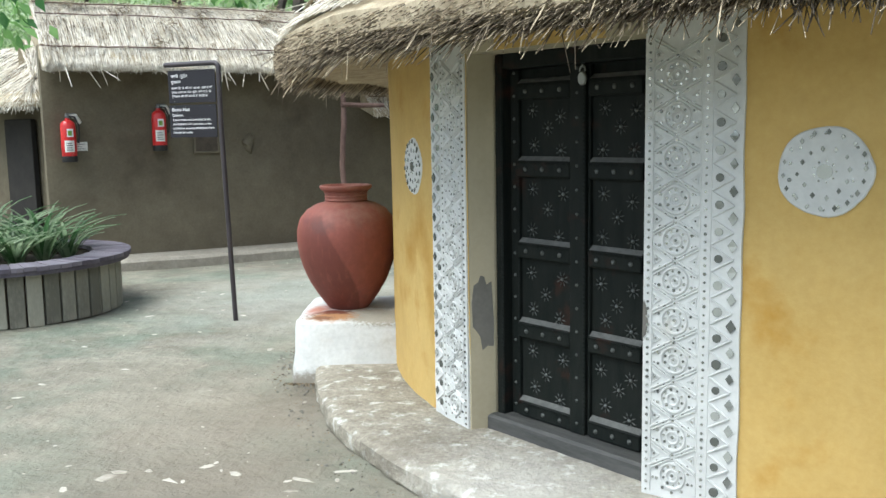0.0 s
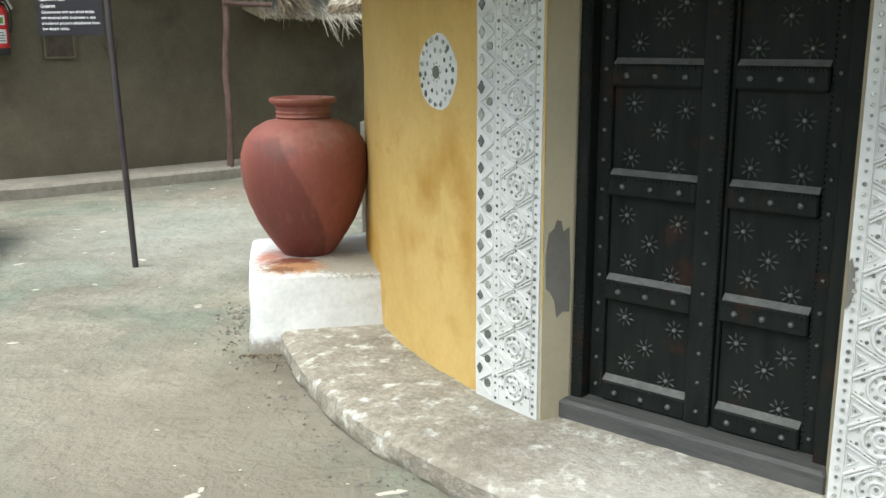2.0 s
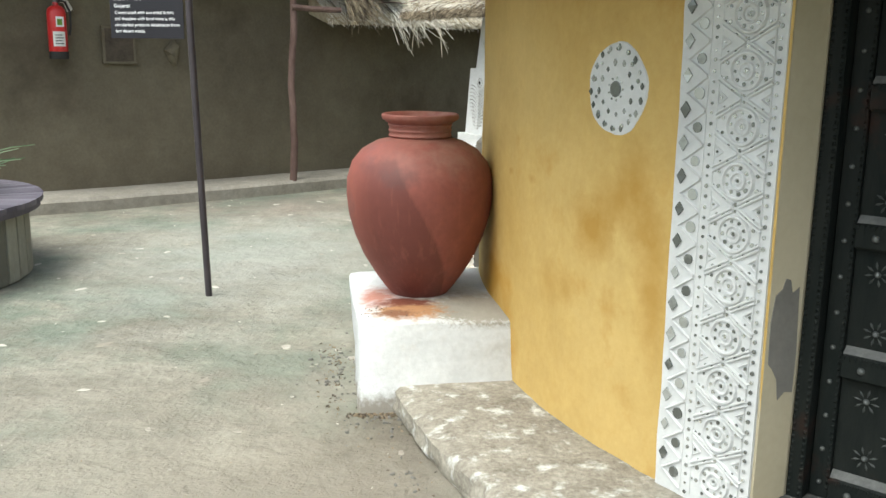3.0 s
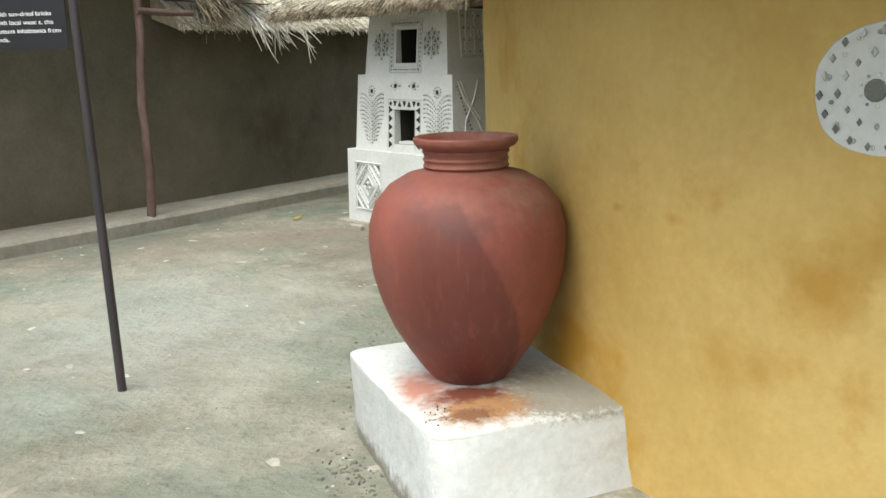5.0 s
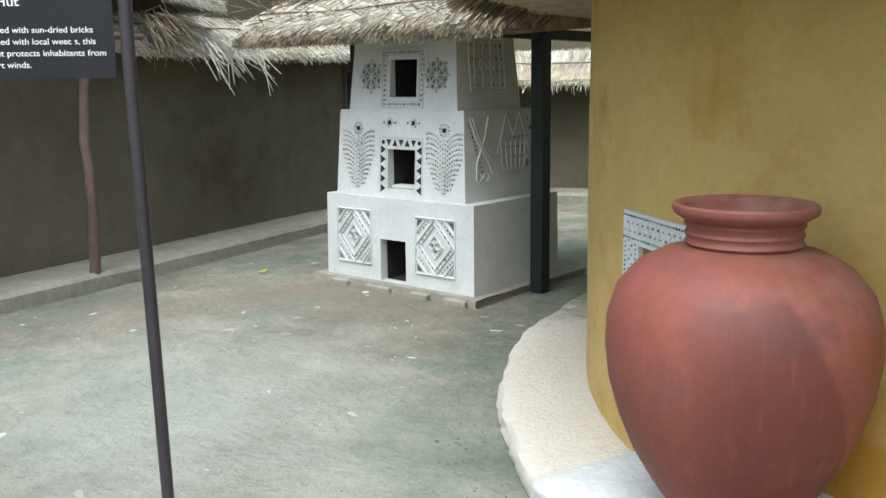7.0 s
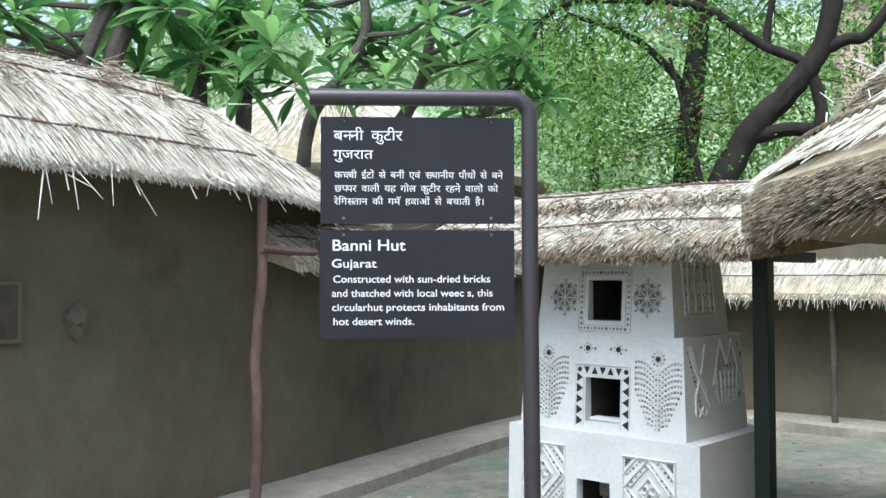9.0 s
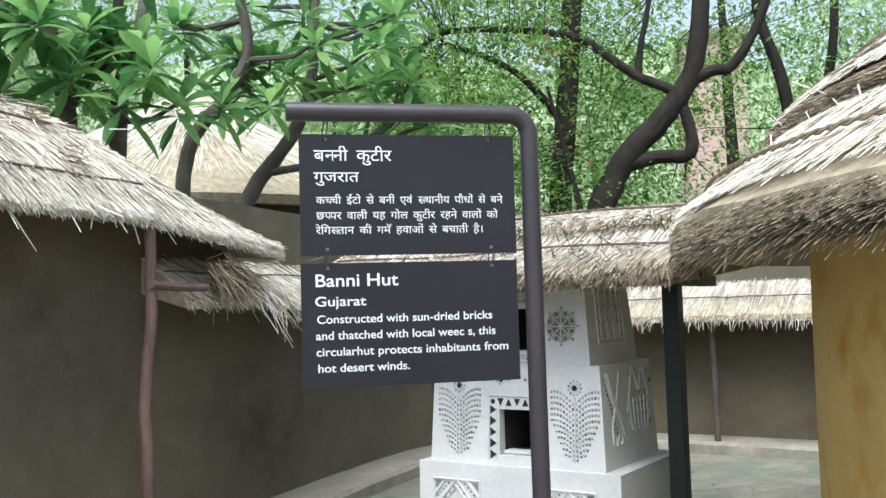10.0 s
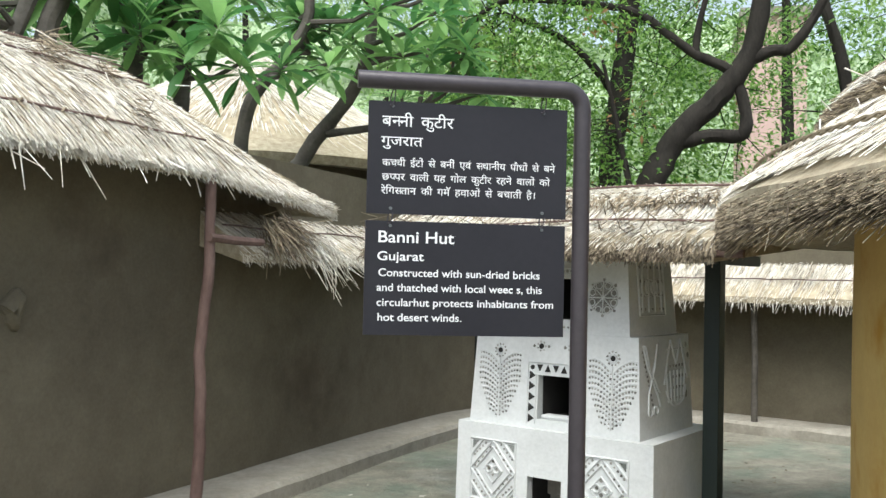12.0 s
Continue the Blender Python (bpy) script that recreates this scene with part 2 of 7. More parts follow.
def leaf_cloud(name, centres, ways, size, mat, parent, label="", slim=0.38, fold=0.25):
    """Many leaves, each two bent quads along its way."""
    c, w = np.asarray(centres, float), np.asarray(ways, float)
    n = len(c)
    w /= np.linalg.norm(w, axis=1, keepdims=True) + 1e-9
    ref = rng.normal(size=(n, 3)) * 0.5 + (0, 0, 1.0)
    s = np.cross(w, ref)
    s /= np.linalg.norm(s, axis=1, keepdims=True) + 1e-9
    u = np.cross(s, w)
    L = (np.asarray(size) * np.ones(n))[:, None]
    mid = c + w * L * 0.5
    k = fold * L * slim
    verts = np.stack([c, mid + s * L * slim / 2 + u * k, c + w * L - u * L * 0.1, mid - s * L * slim / 2 + u * k, mid], 1).reshape(-1, 3)
    tri = np.array([(0, 1, 4), (4, 1, 2), (0, 4, 3), (4, 2, 3)])
    faces = (tri[None] + (5 * np.arange(n))[:, None, None]).reshape(-1, 3)
    me = bpy.data.meshes.new(name)
    me.vertices.add(len(verts))
    me.vertices.foreach_set("co", verts.ravel())
    me.loops.add(faces.size)
    me.loops.foreach_set("vertex_index", faces.ravel())
    me.polygons.add(len(faces))
    me.polygons.foreach_set("loop_start", np.arange(len(faces)) * 3)
    me.update(calc_edges=True)
    return part(name, me, mat, parent, label, "stuff")


# ---- ground ----
def ground_height(x, y):
    near = 1.0 if math.hypot(x, y - 6) < 25 else 0.0
    return near * (0.012 * noise.noise((x * 0.9, y * 0.9, 0)) + 0.006 * noise.noise((x * 3.5, y * 3.5, 4))) - 0.008


g = Shape()
radii = [0.0] + [0.12 * k for k in range(1, 100)] + [13, 15, 18, 24, 35, 60, 120, 300, 900]
rings = []
for r in radii[1:]:
    rings.append([(-0.5 + r * math.cos(a), 6.5 + r * math.sin(a), ground_height(-0.5 + r * math.cos(a), 6.5 + r * math.sin(a))) for a in (2 * math.pi * k / 160 for k in range(160))])
g.loft(rings, caps=False)
g.add([(-0.5, 6.5, ground_height(-0.5, 6.5))] + rings[0], [(0, i + 1, (i + 1) % 160 + 1) for i in range(160)])
solid("ground", g, M_GROUND, "bare packed earth yard with green tinge and pale chips", "ground", "structure", smooth=True)

# ---- round hut ----
HX, HY, HR = 2.925, 6.115, 3.2


def hut(angle, r, z):
    a = radians(angle)
    return Vector((HX + r * math.cos(a), HY + r * math.sin(a), z))


DOOR_A, DOOR_B = 213.5, 231.9  # jamb corners, degrees round the hut
DOOR_TOP = 1.87
NICHE_A, NICHE_B, NICHE_Z0, NICHE_Z1 = 164.1, 171.3, 0.466, 0.90
WALL_TOP = 2.35
w = Shape()
outer_angles = sorted(set([round(a * 2.0, 2) for a in range(180)] + [DOOR_A, DOOR_B, NICHE_A, NICHE_B]))
HEIGHTS = [-0.05, 0.3, NICHE_Z0, 0.7, NICHE_Z1, 1.3, 1.6, DOOR_TOP, WALL_TOP]


def wobble(a, z):
    return 0.012 * noise.noise((math.cos(radians(a)) * 3, math.sin(radians(a)) * 3, z * 1.3))


n_a = len(outer_angles)
verts, faces = [], []
for z in HEIGHTS:
    for a in outer_angles:
        verts.append(hut(a, HR + wobble(a, z), z))
for i in range(len(HEIGHTS) - 1):
    for j in range(n_a):
        a0, a1 = outer_angles[j], outer_angles[(j + 1) % n_a]
        if DOOR_A <= a0 < DOOR_B and HEIGHTS[i + 1] <= DOOR_TOP:
            continue
        if NICHE_A <= a0 < NICHE_B and NICHE_Z0 <= HEIGHTS[i] and HEIGHTS[i + 1] <= NICHE_Z1:
            continue
        faces.append((i * n_a + j, i * n_a + (j + 1) % n_a, (i + 1) * n_a + (j + 1) % n_a, (i + 1) * n_a + j))
w.add(verts, faces)
# inner face and the niche's inside
inner = [[hut(a, HR - 0.28, z) for a in range(0, 360, 6)] for z in (0, WALL_TOP)]
w.loft(inner, caps=False)
na, nb = NICHE_A, NICHE_B
w.add([hut(na, HR + wobble(na, NICHE_Z0), NICHE_Z0), hut(nb, HR + wobble(nb, NICHE_Z0), NICHE_Z0), hut(nb, HR + wobble(nb, NICHE_Z1), NICHE_Z1), hut(na, HR + wobble(na, NICHE_Z1), NICHE_Z1),
       hut(na, HR - 0.22, NICHE_Z0), hut(nb, HR - 0.22, NICHE_Z0), hut(nb, HR - 0.22, NICHE_Z1), hut(na, HR - 0.22, NICHE_Z1)],
      [(0, 1, 5, 4), (1, 2, 6, 5), (2, 3, 7, 6), (3, 0, 4, 7), (4, 5, 6, 7)])
hut_wall = solid("hut_wall", w, M_YELLOW, "round ochre yellow limewashed mud hut wall", "wall", "structure", smooth=True)

# jambs and lintel of the doorway
JA, JB = hut(DOOR_A, HR, 0), hut(DOOR_B, HR, 0)
du = (JB - JA).normalized()
dn = Vector((du.y, -du.x, 0))
if dn.dot(JA - Vector((HX, HY, 0))) > 0:
    dn = -dn  # into the hut
DOOR = Matrix.Translation((JA + JB) / 2) @ Matrix(((du.x, dn.x, 0, 0), (du.y, dn.y, 0, 0), (0, 0, 1, 0), (0, 0, 0, 1)))
DW = (JB - JA).length / 2
SPLAY = 0.046  # each jamb runs inward towards the door frame


def jamb(side):
    outline = [(-DW - 0.02, 0.001), (-DW, 0.001), (-DW + SPLAY, 0.118), (-DW + SPLAY, 0.24), (-DW - 0.02, 0.24)]
    return Shape().loft([[(-side * x_, y_, z) for x_, y_ in outline][::-side] for z in (0.0, 0.5, 1.0, 1.5, DOOR_TOP + 0.1)], DOOR)


jamb_ob = part("jamb", jamb(-1), M_JAMB, hut_wall, "cream plastered door jamb")
part("jamb", jamb(1), M_JAMB, hut_wall, "cream plastered door jamb")
part("lintel", Shape().box(-DW - 0.005, DW + 0.005, -0.03, 0.25, DOOR_TOP, DOOR_TOP + 0.25, DOOR), M_JAMB, hut_wall, "cream plastered lintel")

# plinth round the hut
p = Shape()
prof = [(HR - 0.55, -0.05), (HR + 0.42, -0.05), (HR + 0.455, 0.012), (HR + 0.45, 0.045), (HR + 0.445, 0.078), (HR + 0.425, 0.094), (HR + 0.37, 0.101), (HR + 0.25, 0.103), (HR + 0.1, 0.102), (HR - 0.55, 0.10)]
rings = []
for k in range(600):
    a = k * 0.6
    ring = []
    for i, (r, z) in enumerate(prof):
        c_, s_ = math.cos(radians(a)) * 3.6, math.sin(radians(a)) * 3.6
        q = 0.018 * noise.noise((c_ * 2.2, s_ * 2.2, 0)) + 0.014 * noise.noise((c_ * 9, s_ * 9, i * 0.9)) + 0.008 * noise.noise((c_ * 24, s_ * 24, i * 1.7))
        d = 0.005 * noise.noise((c_ * 12, s_ * 12, r * 12))
        wide = 0.5 - 0.5 * math.cos(math.pi * min(1, max(0, (a - 150) / 50 if a < 290 else (345 - a) / 50)))  # the ring bulges before the door
        ring.append(hut(a, r + (0.1 * wide - 0.045 + q if 0 < i < 7 else 0), z + (0.35 * q if 2 < i < 6 else d if i >= 6 else 0)))
    rings.append(ring)
rings.append(rings[0])
p.loft(rings, caps=False)
solid("plinth", p, M_PLINTH, "low worn cement plinth ring round the yellow hut, chipped whitewashed edge", "plinth", "structure", smooth=True)

# ---- pedestal and pot ----
ped = Shape()
PED_FOOT = [(-0.885, 5.535), (0.1, 5.60), (0.1, 6.66), (-0.885, 6.62)]
PED_TOP = [(-0.872, 5.64), (0.1, 5.668), (0.1, 6.66), (-0.925, 6.55)]


def ring_of(k, z, inset):
    """A worn outline of the pedestal, k of the way from its foot to its top."""
    points = [Vector(a_).lerp(Vector(b_), k) for a_, b_ in zip(PED_FOOT, PED_TOP)]
    c = sum(points, Vector((0, 0))) / 4
    out = []
    for i in range(4):
        a, b, d = points[i - 1], points[i], points[(i + 1) % 4]
        side, nxt = (a - b).length, (d - b).length
        out += [b + (a - b) * f_ for f_ in (0.5, 0.42, 0.34, 0.26, 0.19, 0.12)]
        out += [b + (a - b) / side * 0.045, b + (a - b) / side * 0.012 + (d - b) / nxt * 0.012, b + (d - b) / nxt * 0.045]
        out += [b + (d - b) * f_ for f_ in (0.12, 0.19, 0.26, 0.34, 0.42)]
    res = []
    for q in out:
        v = q + (c - q).normalized() * inset
        j = 0.010 * noise.noise((v.x * 7, v.y * 7, z * 5)) + 0.005 * noise.noise((v.x * 23, v.y * 23, z * 21))
        res.append((v.x + j, v.y + j, z + (0.008 * noise.noise((v.x * 6, v.y * 6, 9)) if 0.3 < z < 0.36 else 0)))
    return res


pedestal = thing("pedestal", "whitewashed square clay pedestal against the yellow hut", "pedestal")
ped.loft([ring_of(k, z, i) for k, z, i in ((0, -0.05, 0.01), (0.1, 0.03, 0.0), (0.28, 0.1, 0.002), (0.5, 0.17, 0.006), (0.72, 0.24, 0.002), (0.9, 0.31, 0.0), (0.97, 0.334, 0.001))])
part("body", ped, M_WHITE, pedestal, smooth=True)
part("top", Shape().loft([ring_of(k, z, i) for k, z, i in ((0.97, 0.333, 0.002), (0.985, 0.340, 0.001), (1, 0.347, 0.006), (1, 0.351, 0.02), (1, 0.360, 0.10), (1, 0.368, 0.2), (1, 0.370, 0.32))]), M_WHITE, pedestal, "worn top stained with red clay", smooth=True)

pot_prof = [(0.0, 0.0), (0.125, 0.0), (0.155, 0.035), (0.2, 0.10), (0.247, 0.18), (0.284, 0.27), (0.309, 0.36), (0.319, 0.45), (0.316, 0.52), (0.295, 0.59), (0.25, 0.645), (0.19, 0.68), (0.142, 0.692), (0.134, 0.70), (0.138, 0.705), (0.133, 0.712), (0.133, 0.72), (0.138, 0.727), (0.133, 0.734), (0.134, 0.742), (0.14, 0.75), (0.136, 0.757), (0.15, 0.766), (0.162, 0.774), (0.1675, 0.784), (0.1665, 0.794), (0.161, 0.799), (0.152, 0.797), (0.141, 0.786), (0.130, 0.765), (0.12, 0.70), (0.2, 0.64), (0.29, 0.52), (0.25, 0.25), (0.1, 0.03), (0.0, 0.03)]
pot = thing("clay_pot", "large matt terracotta water pot on a whitewashed pedestal", "pot", pose(-0.592, 6.087, 0.371) @ Matrix.Diagonal((1.03, 1.03, 1.016, 1)))
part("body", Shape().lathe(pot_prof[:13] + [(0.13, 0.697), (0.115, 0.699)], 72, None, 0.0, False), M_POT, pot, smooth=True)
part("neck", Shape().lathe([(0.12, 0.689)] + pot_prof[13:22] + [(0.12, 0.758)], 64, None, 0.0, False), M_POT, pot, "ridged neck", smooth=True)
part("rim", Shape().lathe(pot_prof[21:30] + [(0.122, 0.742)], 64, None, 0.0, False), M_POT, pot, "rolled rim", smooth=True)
part("inside", Shape().lathe([(0.1235, 0.748), (0.1215, 0.735), (0.119, 0.70), (0.2, 0.64), (0.28, 0.52), (0.1, 0.05), (0.0, 0.05)], 40, None, 0.0, False), M_POT, pot, "dark inside")

# ---- long mud wall with its ledge ----
LEDGE = [(-4.4, 9.84), (-3.88, 10.14), (-3.06, 10.56), (-2.37, 10.97), (-1.57, 11.49), (-0.54, 12.19), (0.3, 12.78), (1.08, 13.32), (1.76, 13.75), (2.5, 14.15), (3.2, 14.3), (3.9, 14.1), (4.4, 13.6), (4.75, 12.95), (5.05, 12.3), (5.3, 11.7), (5.6, 10.9), (6.0, 10.0), (6.7, 9.2)]


def offset_line(line, d):
    out = []
    for i, q in enumerate(line):
        a, b = Vector(line[max(i - 1, 0)]), Vector(line[min(i + 1, len(line) - 1)])
        t = (b - a).normalized()
        out.append(Vector((q[0] - t.y * d, q[1] + t.x * d)))
    return out


def fine(line, n=6):
    """A smooth line through the given corners."""
    out = []
    for i in range(len(line) - 1):
        p0, p1, p2, p3 = (Vector(line[max(0, min(len(line) - 1, k))]) for k in (i - 1, i, i + 1, i + 2))
        for s in range(n):
            t = s / n
            out.append(0.5 * ((2 * p1) + (p2 - p0) * t + (2 * p0 - 5 * p1 + 4 * p2 - p3) * t * t + (3 * p1 - p0 - 3 * p2 + p3) * t ** 3))
    return out + [Vector(line[-1])]


FRONT = fine(LEDGE)
BACK = offset_line(FRONT, 0.5)
WALL_BACK = offset_line(FRONT, 0.78)
led = Shape()
led.loft([[(f.x, f.y, -0.05), (f.x, f.y, 0.09 + 0.01 * noise.noise((i * 0.4, 0, 0))), (f.x + 0.06 * (b - f).x, f.y + 0.06 * (b - f).y, 0.122), (b.x, b.y, 0.13), (b.x, b.y, -0.05)] for i, (f, b) in enumerate(zip(FRONT, BACK))], closed=True)
solid("ledge", led, M_LEDGE, "low mud ledge along the foot of the brown wall", "ledge", "structure", smooth=True)
wl_ = Shape()
zs = [-0.05, 0.5, 1.0, 1.5, 2.0, 2.55]
for i0, i1, name in ((0, len(FRONT) - 1, "wall_north"),):
    rows = []
    for i in range(i0, i1 + 1):
        b, k = BACK[i], WALL_BACK[i]
        rows.append([(b.x + 0.03 * noise.noise((i * 0.3, z, 3)), b.y + 0.03 * noise.noise((i * 0.3, z, 8)), z) for z in zs] + [(k.x, k.y, 2.55), (k.x, k.y, -0.05)])
    wl_.loft(rows)
    solid(name, wl_, M_MUD, "long curved brown mud plastered wall", "wall", "structure", smooth=True)


# ---- thatch ----
def thatch_strip(name, label, front, profile, straws, seed, mat=M_STRAW, fringe=0.18, hang=0.25, length=0.5, group="", fringe_mat=None, under=0.35, hip=0):
    """A thatched roof along a plan line. profile: steps of (distance back, height). Straws run down the slope and fringe the eave."""
    top = thing(name, label, "thatched roof", None, group, "structure")
    lines = [offset_line(front, d) for d, _ in profile]
    n = len(front)
    # over the last sections the roof rounds down to a hipped end
    fall = [1.0 - 0.8 * max(0.0, (i - (n - 1 - hip)) / hip) ** 1.8 if hip else 1.0 for i in range(n)]
    sink = [0.16 * max(0.0, (i - (n - 1 - hip)) / hip) if hip else 0.0 for i in range(n)]
    Z = [[profile[0][1] + (z - profile[0][1]) * fall[i] - sink[i] for _, z in profile] for i in range(n)]
    s = Shape()
    s.loft([[(lines[k][i].x, lines[k][i].y, z + 0.025 * noise.noise((i * 0.5, k * 0.8, seed))) for k, z in enumerate(Z[i])] + [(lines[-1][i].x, lines[-1][i].y, min(profile[-1][1] - under, Z[i][-1] - 0.1)), (lines[0][i].x, lines[0][i].y, Z[i][0] - 0.07)] for i in range(n)])
    part("thatch_body", s, M_THATCH, top)
    P = np.array([[(lines[k][i].x, lines[k][i].y, z) for k, z in enumerate(Z[i])] for i in range(n)])
    K = len(profile) - 1
    seg = np.linalg.norm(np.diff(P, axis=1), axis=2).mean(0)
    cum = np.r_[0, np.cumsum(seg)] / seg.sum()
    total = seg.sum()

    def at(u, v):
        x = np.clip(u, 0, 1) * (n - 1)
        i = np.minimum(x.astype(int), n - 2)
        fx = (x - i)[:, None]
        y = np.interp(np.clip(v, 0, 1), cum, np.arange(K + 1))
        k = np.minimum(y.astype(int), K - 1)
        fy = (y - k)[:, None]
        return (P[i, k] * (1 - fx) + P[i + 1, k] * fx) * (1 - fy) + (P[i, k + 1] * (1 - fx) + P[i + 1, k + 1] * fx) * fy

    u = rng.random(straws)
    v = rng.random(straws) ** 1.1
    L = length * (0.5 + rng.random(straws))
    root = at(u, v + L / total)
    tip = at(u + rng.normal(0, 0.25, straws) * 0.25 / n, v)
    low = np.where(v < 0.04)[0]
    tip[low] += (tip[low] - root[low]) * 0.15
    lift = rng.random(straws)[:, None] * 0.025
    root = root + [0, 0, 1] * (0.0 + lift * 0.4)
    tip = tip + [0, 0, 1] * (0.01 + lift * 1.2) + rng.normal(0, 0.01, (straws, 3))
    blades("straw", root, tip, 0.0028 + 0.0026 * rng.random(straws), mat, top)
    k = rng.integers(0, straws, straws // 7)
    blades("dark_straw", tip[k] + (root[k] - tip[k]) * 0.55 + [0, 0, 0.014], tip[k] + [0.006, 0.004, 0.012], 0.003 + 0.002 * rng.random(len(k)), M_STRAW_OLD, top)
    # the cut edge of the eave
    m = int(straws * fringe)
    u = rng.random(m)
    root = at(u, 0.02 + 0.05 * rng.random(m))
    root[:, 2] -= 0.08 * rng.random(m)
    tip = at(u + rng.normal(0, 0.6, m) / n * 0.3, np.zeros(m))
    out = tip - root
    out[:, 2] = 0
    out /= np.linalg.norm(out, axis=1, keepdims=True) + 1e-6
    drop = (rng.random(m) ** 2.5)[:, None]
    tip = tip + out * 0.04 * rng.random((m, 1)) - [0, 0, 1] * (0.03 + drop * hang) + rng.normal(0, 0.012, (m, 3))
    blades("eave_straw", root, tip, 0.003 + 0.0025 * rng.random(m), fringe_mat or mat, top)
    return top, at


WALL_ROOF = [(0.0, 2.30), (0.04, 2.38), (0.35, 2.66), (0.75, 2.95), (1.05, 3.07), (1.4, 3.05)]
i_end = min(range(len(FRONT)), key=lambda i: (FRONT[i] - Vector((-0.25, 12.35))).length)
i_left = min(range(len(FRONT)), key=lambda i: (FRONT[i] - Vector((-4.75, 9.7))).length)
thatch_strip("wall_thatch", "pale straw thatch over the long mud wall", FRONT[i_left:i_end + 1], WALL_ROOF, 38000, 1, hang=0.05, hip=8)
i_lo = min(range(len(FRONT)), key=lambda i: (FRONT[i] - Vector((-1.0, 11.9))).length)
i_far = min(range(len(FRONT)), key=lambda i: (FRONT[i] - Vector((3.2, 14.3))).length)
thatch_strip("low_thatch", "lower pale straw thatch over the wall behind the oven tower", FRONT[i_lo:i_far + 1], [(0.12, 1.78), (0.2, 1.86), (0.55, 2.08), (0.9, 2.3), (1.3, 2.4)], 12000, 2, hang=0.07)
thatch_strip("far_thatch", "low straw thatch over the far curved wall", FRONT[i_far:], [(-0.1, 1.5), (0.0, 1.58), (0.5, 1.85), (1.0, 2.1)], 7000, 3, hang=0.15)

# hut roof: stepped cone
roof = thing("hut_roof", "stepped conical straw thatch with thick dark eave on the round hut", "thatched roof", None, "", "structure")
ROOF = [(3.2, 1.93), (3.74, 1.88), (3.84, 1.92), (3.84, 2.01), (3.70, 2.09), (3.28, 2.32), (3.28, 2.42), (2.68, 2.82), (2.66, 2.9), (1.86, 3.5), (1.86, 3.6), (0.9, 4.5), (0.05, 5.0)]
rs = Shape()
rs.loft([[hut(k * 3.0, r + 0.03 * noise.noise((k * 0.5, i, 3)), z + 0.018 * noise.noise((k * 0.4, i, 7))) for k in range(120)] for i, (r, z) in enumerate(ROOF)], caps=False)
part("thatch_body", rs, M_THATCH, roof, smooth=False)


def cone_straws(n, r0, z0, r1, z1, length, name, mat, a0=120, a1=275, hang=0.0, wmin=0.003, droop=0.03):
    a = np.radians(a0 + (a1 - a0) * rng.random(n))
    s = rng.random(n)
    tot = math.hypot(r1 - r0, z1 - z0)
    L = length * (0.5 + rng.random(n)) / tot
    sk = rng.normal(0, 0.03, n)

    def at(a, s):
        r, z = r0 + (r1 - r0) * s, z0 + (z1 - z0) * s
        return np.stack([HX + r * np.cos(a), HY + r * np.sin(a), z], 1)

    root = at(a, np.minimum(s + L, 1.05))
    tip = at(a + sk * 0.2, s)
    lift = rng.random((n, 1))
    root[:, 2] += 0.01 + 0.015 * lift[:, 0]
    tip[:, 2] += 0.012 + 0.03 * lift[:, 0]
    if hang:
        low = rng.random(n) ** 3
        tip[:, 2] -= hang * low
    blades(name, root, tip, wmin * 0.75 + 0.0022 * rng.random(n), mat, roof)


cone_straws(22000, 3.85, 2.02, 3.32, 2.38, 0.32, "straw", M_STRAW)
cone_straws(17000, 3.36, 2.46, 2.72, 2.9, 0.35, "straw", M_STRAW)
cone_straws(11000, 2.76, 2.96, 1.92, 3.62, 0.4, "straw", M_STRAW)
cone_straws(3500, 3.85, 2.025, 3.32, 2.385, 0.2, "dark_straw", M_STRAW_OLD)
cone_straws(3000, 3.37, 2.465, 2.72, 2.905, 0.22, "dark_straw", M_STRAW_OLD)
cone_straws(2200, 2.77, 2.965, 1.92, 3.625, 0.25, "dark_straw", M_STRAW_OLD)
for r_, z_ in ((3.38, 2.45), (2.78, 2.95)):
    a_ = np.radians(120 + 155 * rng.random(5200))
    zz = z_ - 0.1 * rng.random(5200)
    ra = r_ - 0.1 - 0.05 * rng.random(5200)
    rb = r_ + 0.02 * rng.random(5200)
    blades("step_straw", np.stack([HX + ra * np.cos(a_), HY + ra * np.sin(a_), zz + 0.05], 1), np.stack([HX + rb * np.cos(a_), HY + rb * np.sin(a_), zz], 1), 0.003 + 0.002 * rng.random(5200), M_STRAW_OLD, roof)


def eave_edge(n, name, mat, a0=120, a1=275):
    """The dark cut ends of the eave, pointing out and down."""
    a = np.radians(a0 + (a1 - a0) * rng.random(n))
    z = 1.87 + 0.15 * rng.random(n)
    r = 3.80 + 0.05 * rng.random(n)
    root = np.stack([HX + (r - 0.18) * np.cos(a), HY + (r - 0.18) * np.sin(a), z + 0.06], 1)
    a2 = a + rng.normal(0, 0.012, n)
    ro = 3.82 + 0.05 * rng.random(n) * (z > 1.9)
    tip = np.stack([HX + ro * np.cos(a2), HY + ro * np.sin(a2), z - 0.03 - 0.09 * rng.random(n) ** 5], 1)
    blades(name, root, tip, 0.0028 + 0.0025 * rng.random(n), mat, roof)


eave_edge(20000, "eave_straw", M_STRAW_OLD)

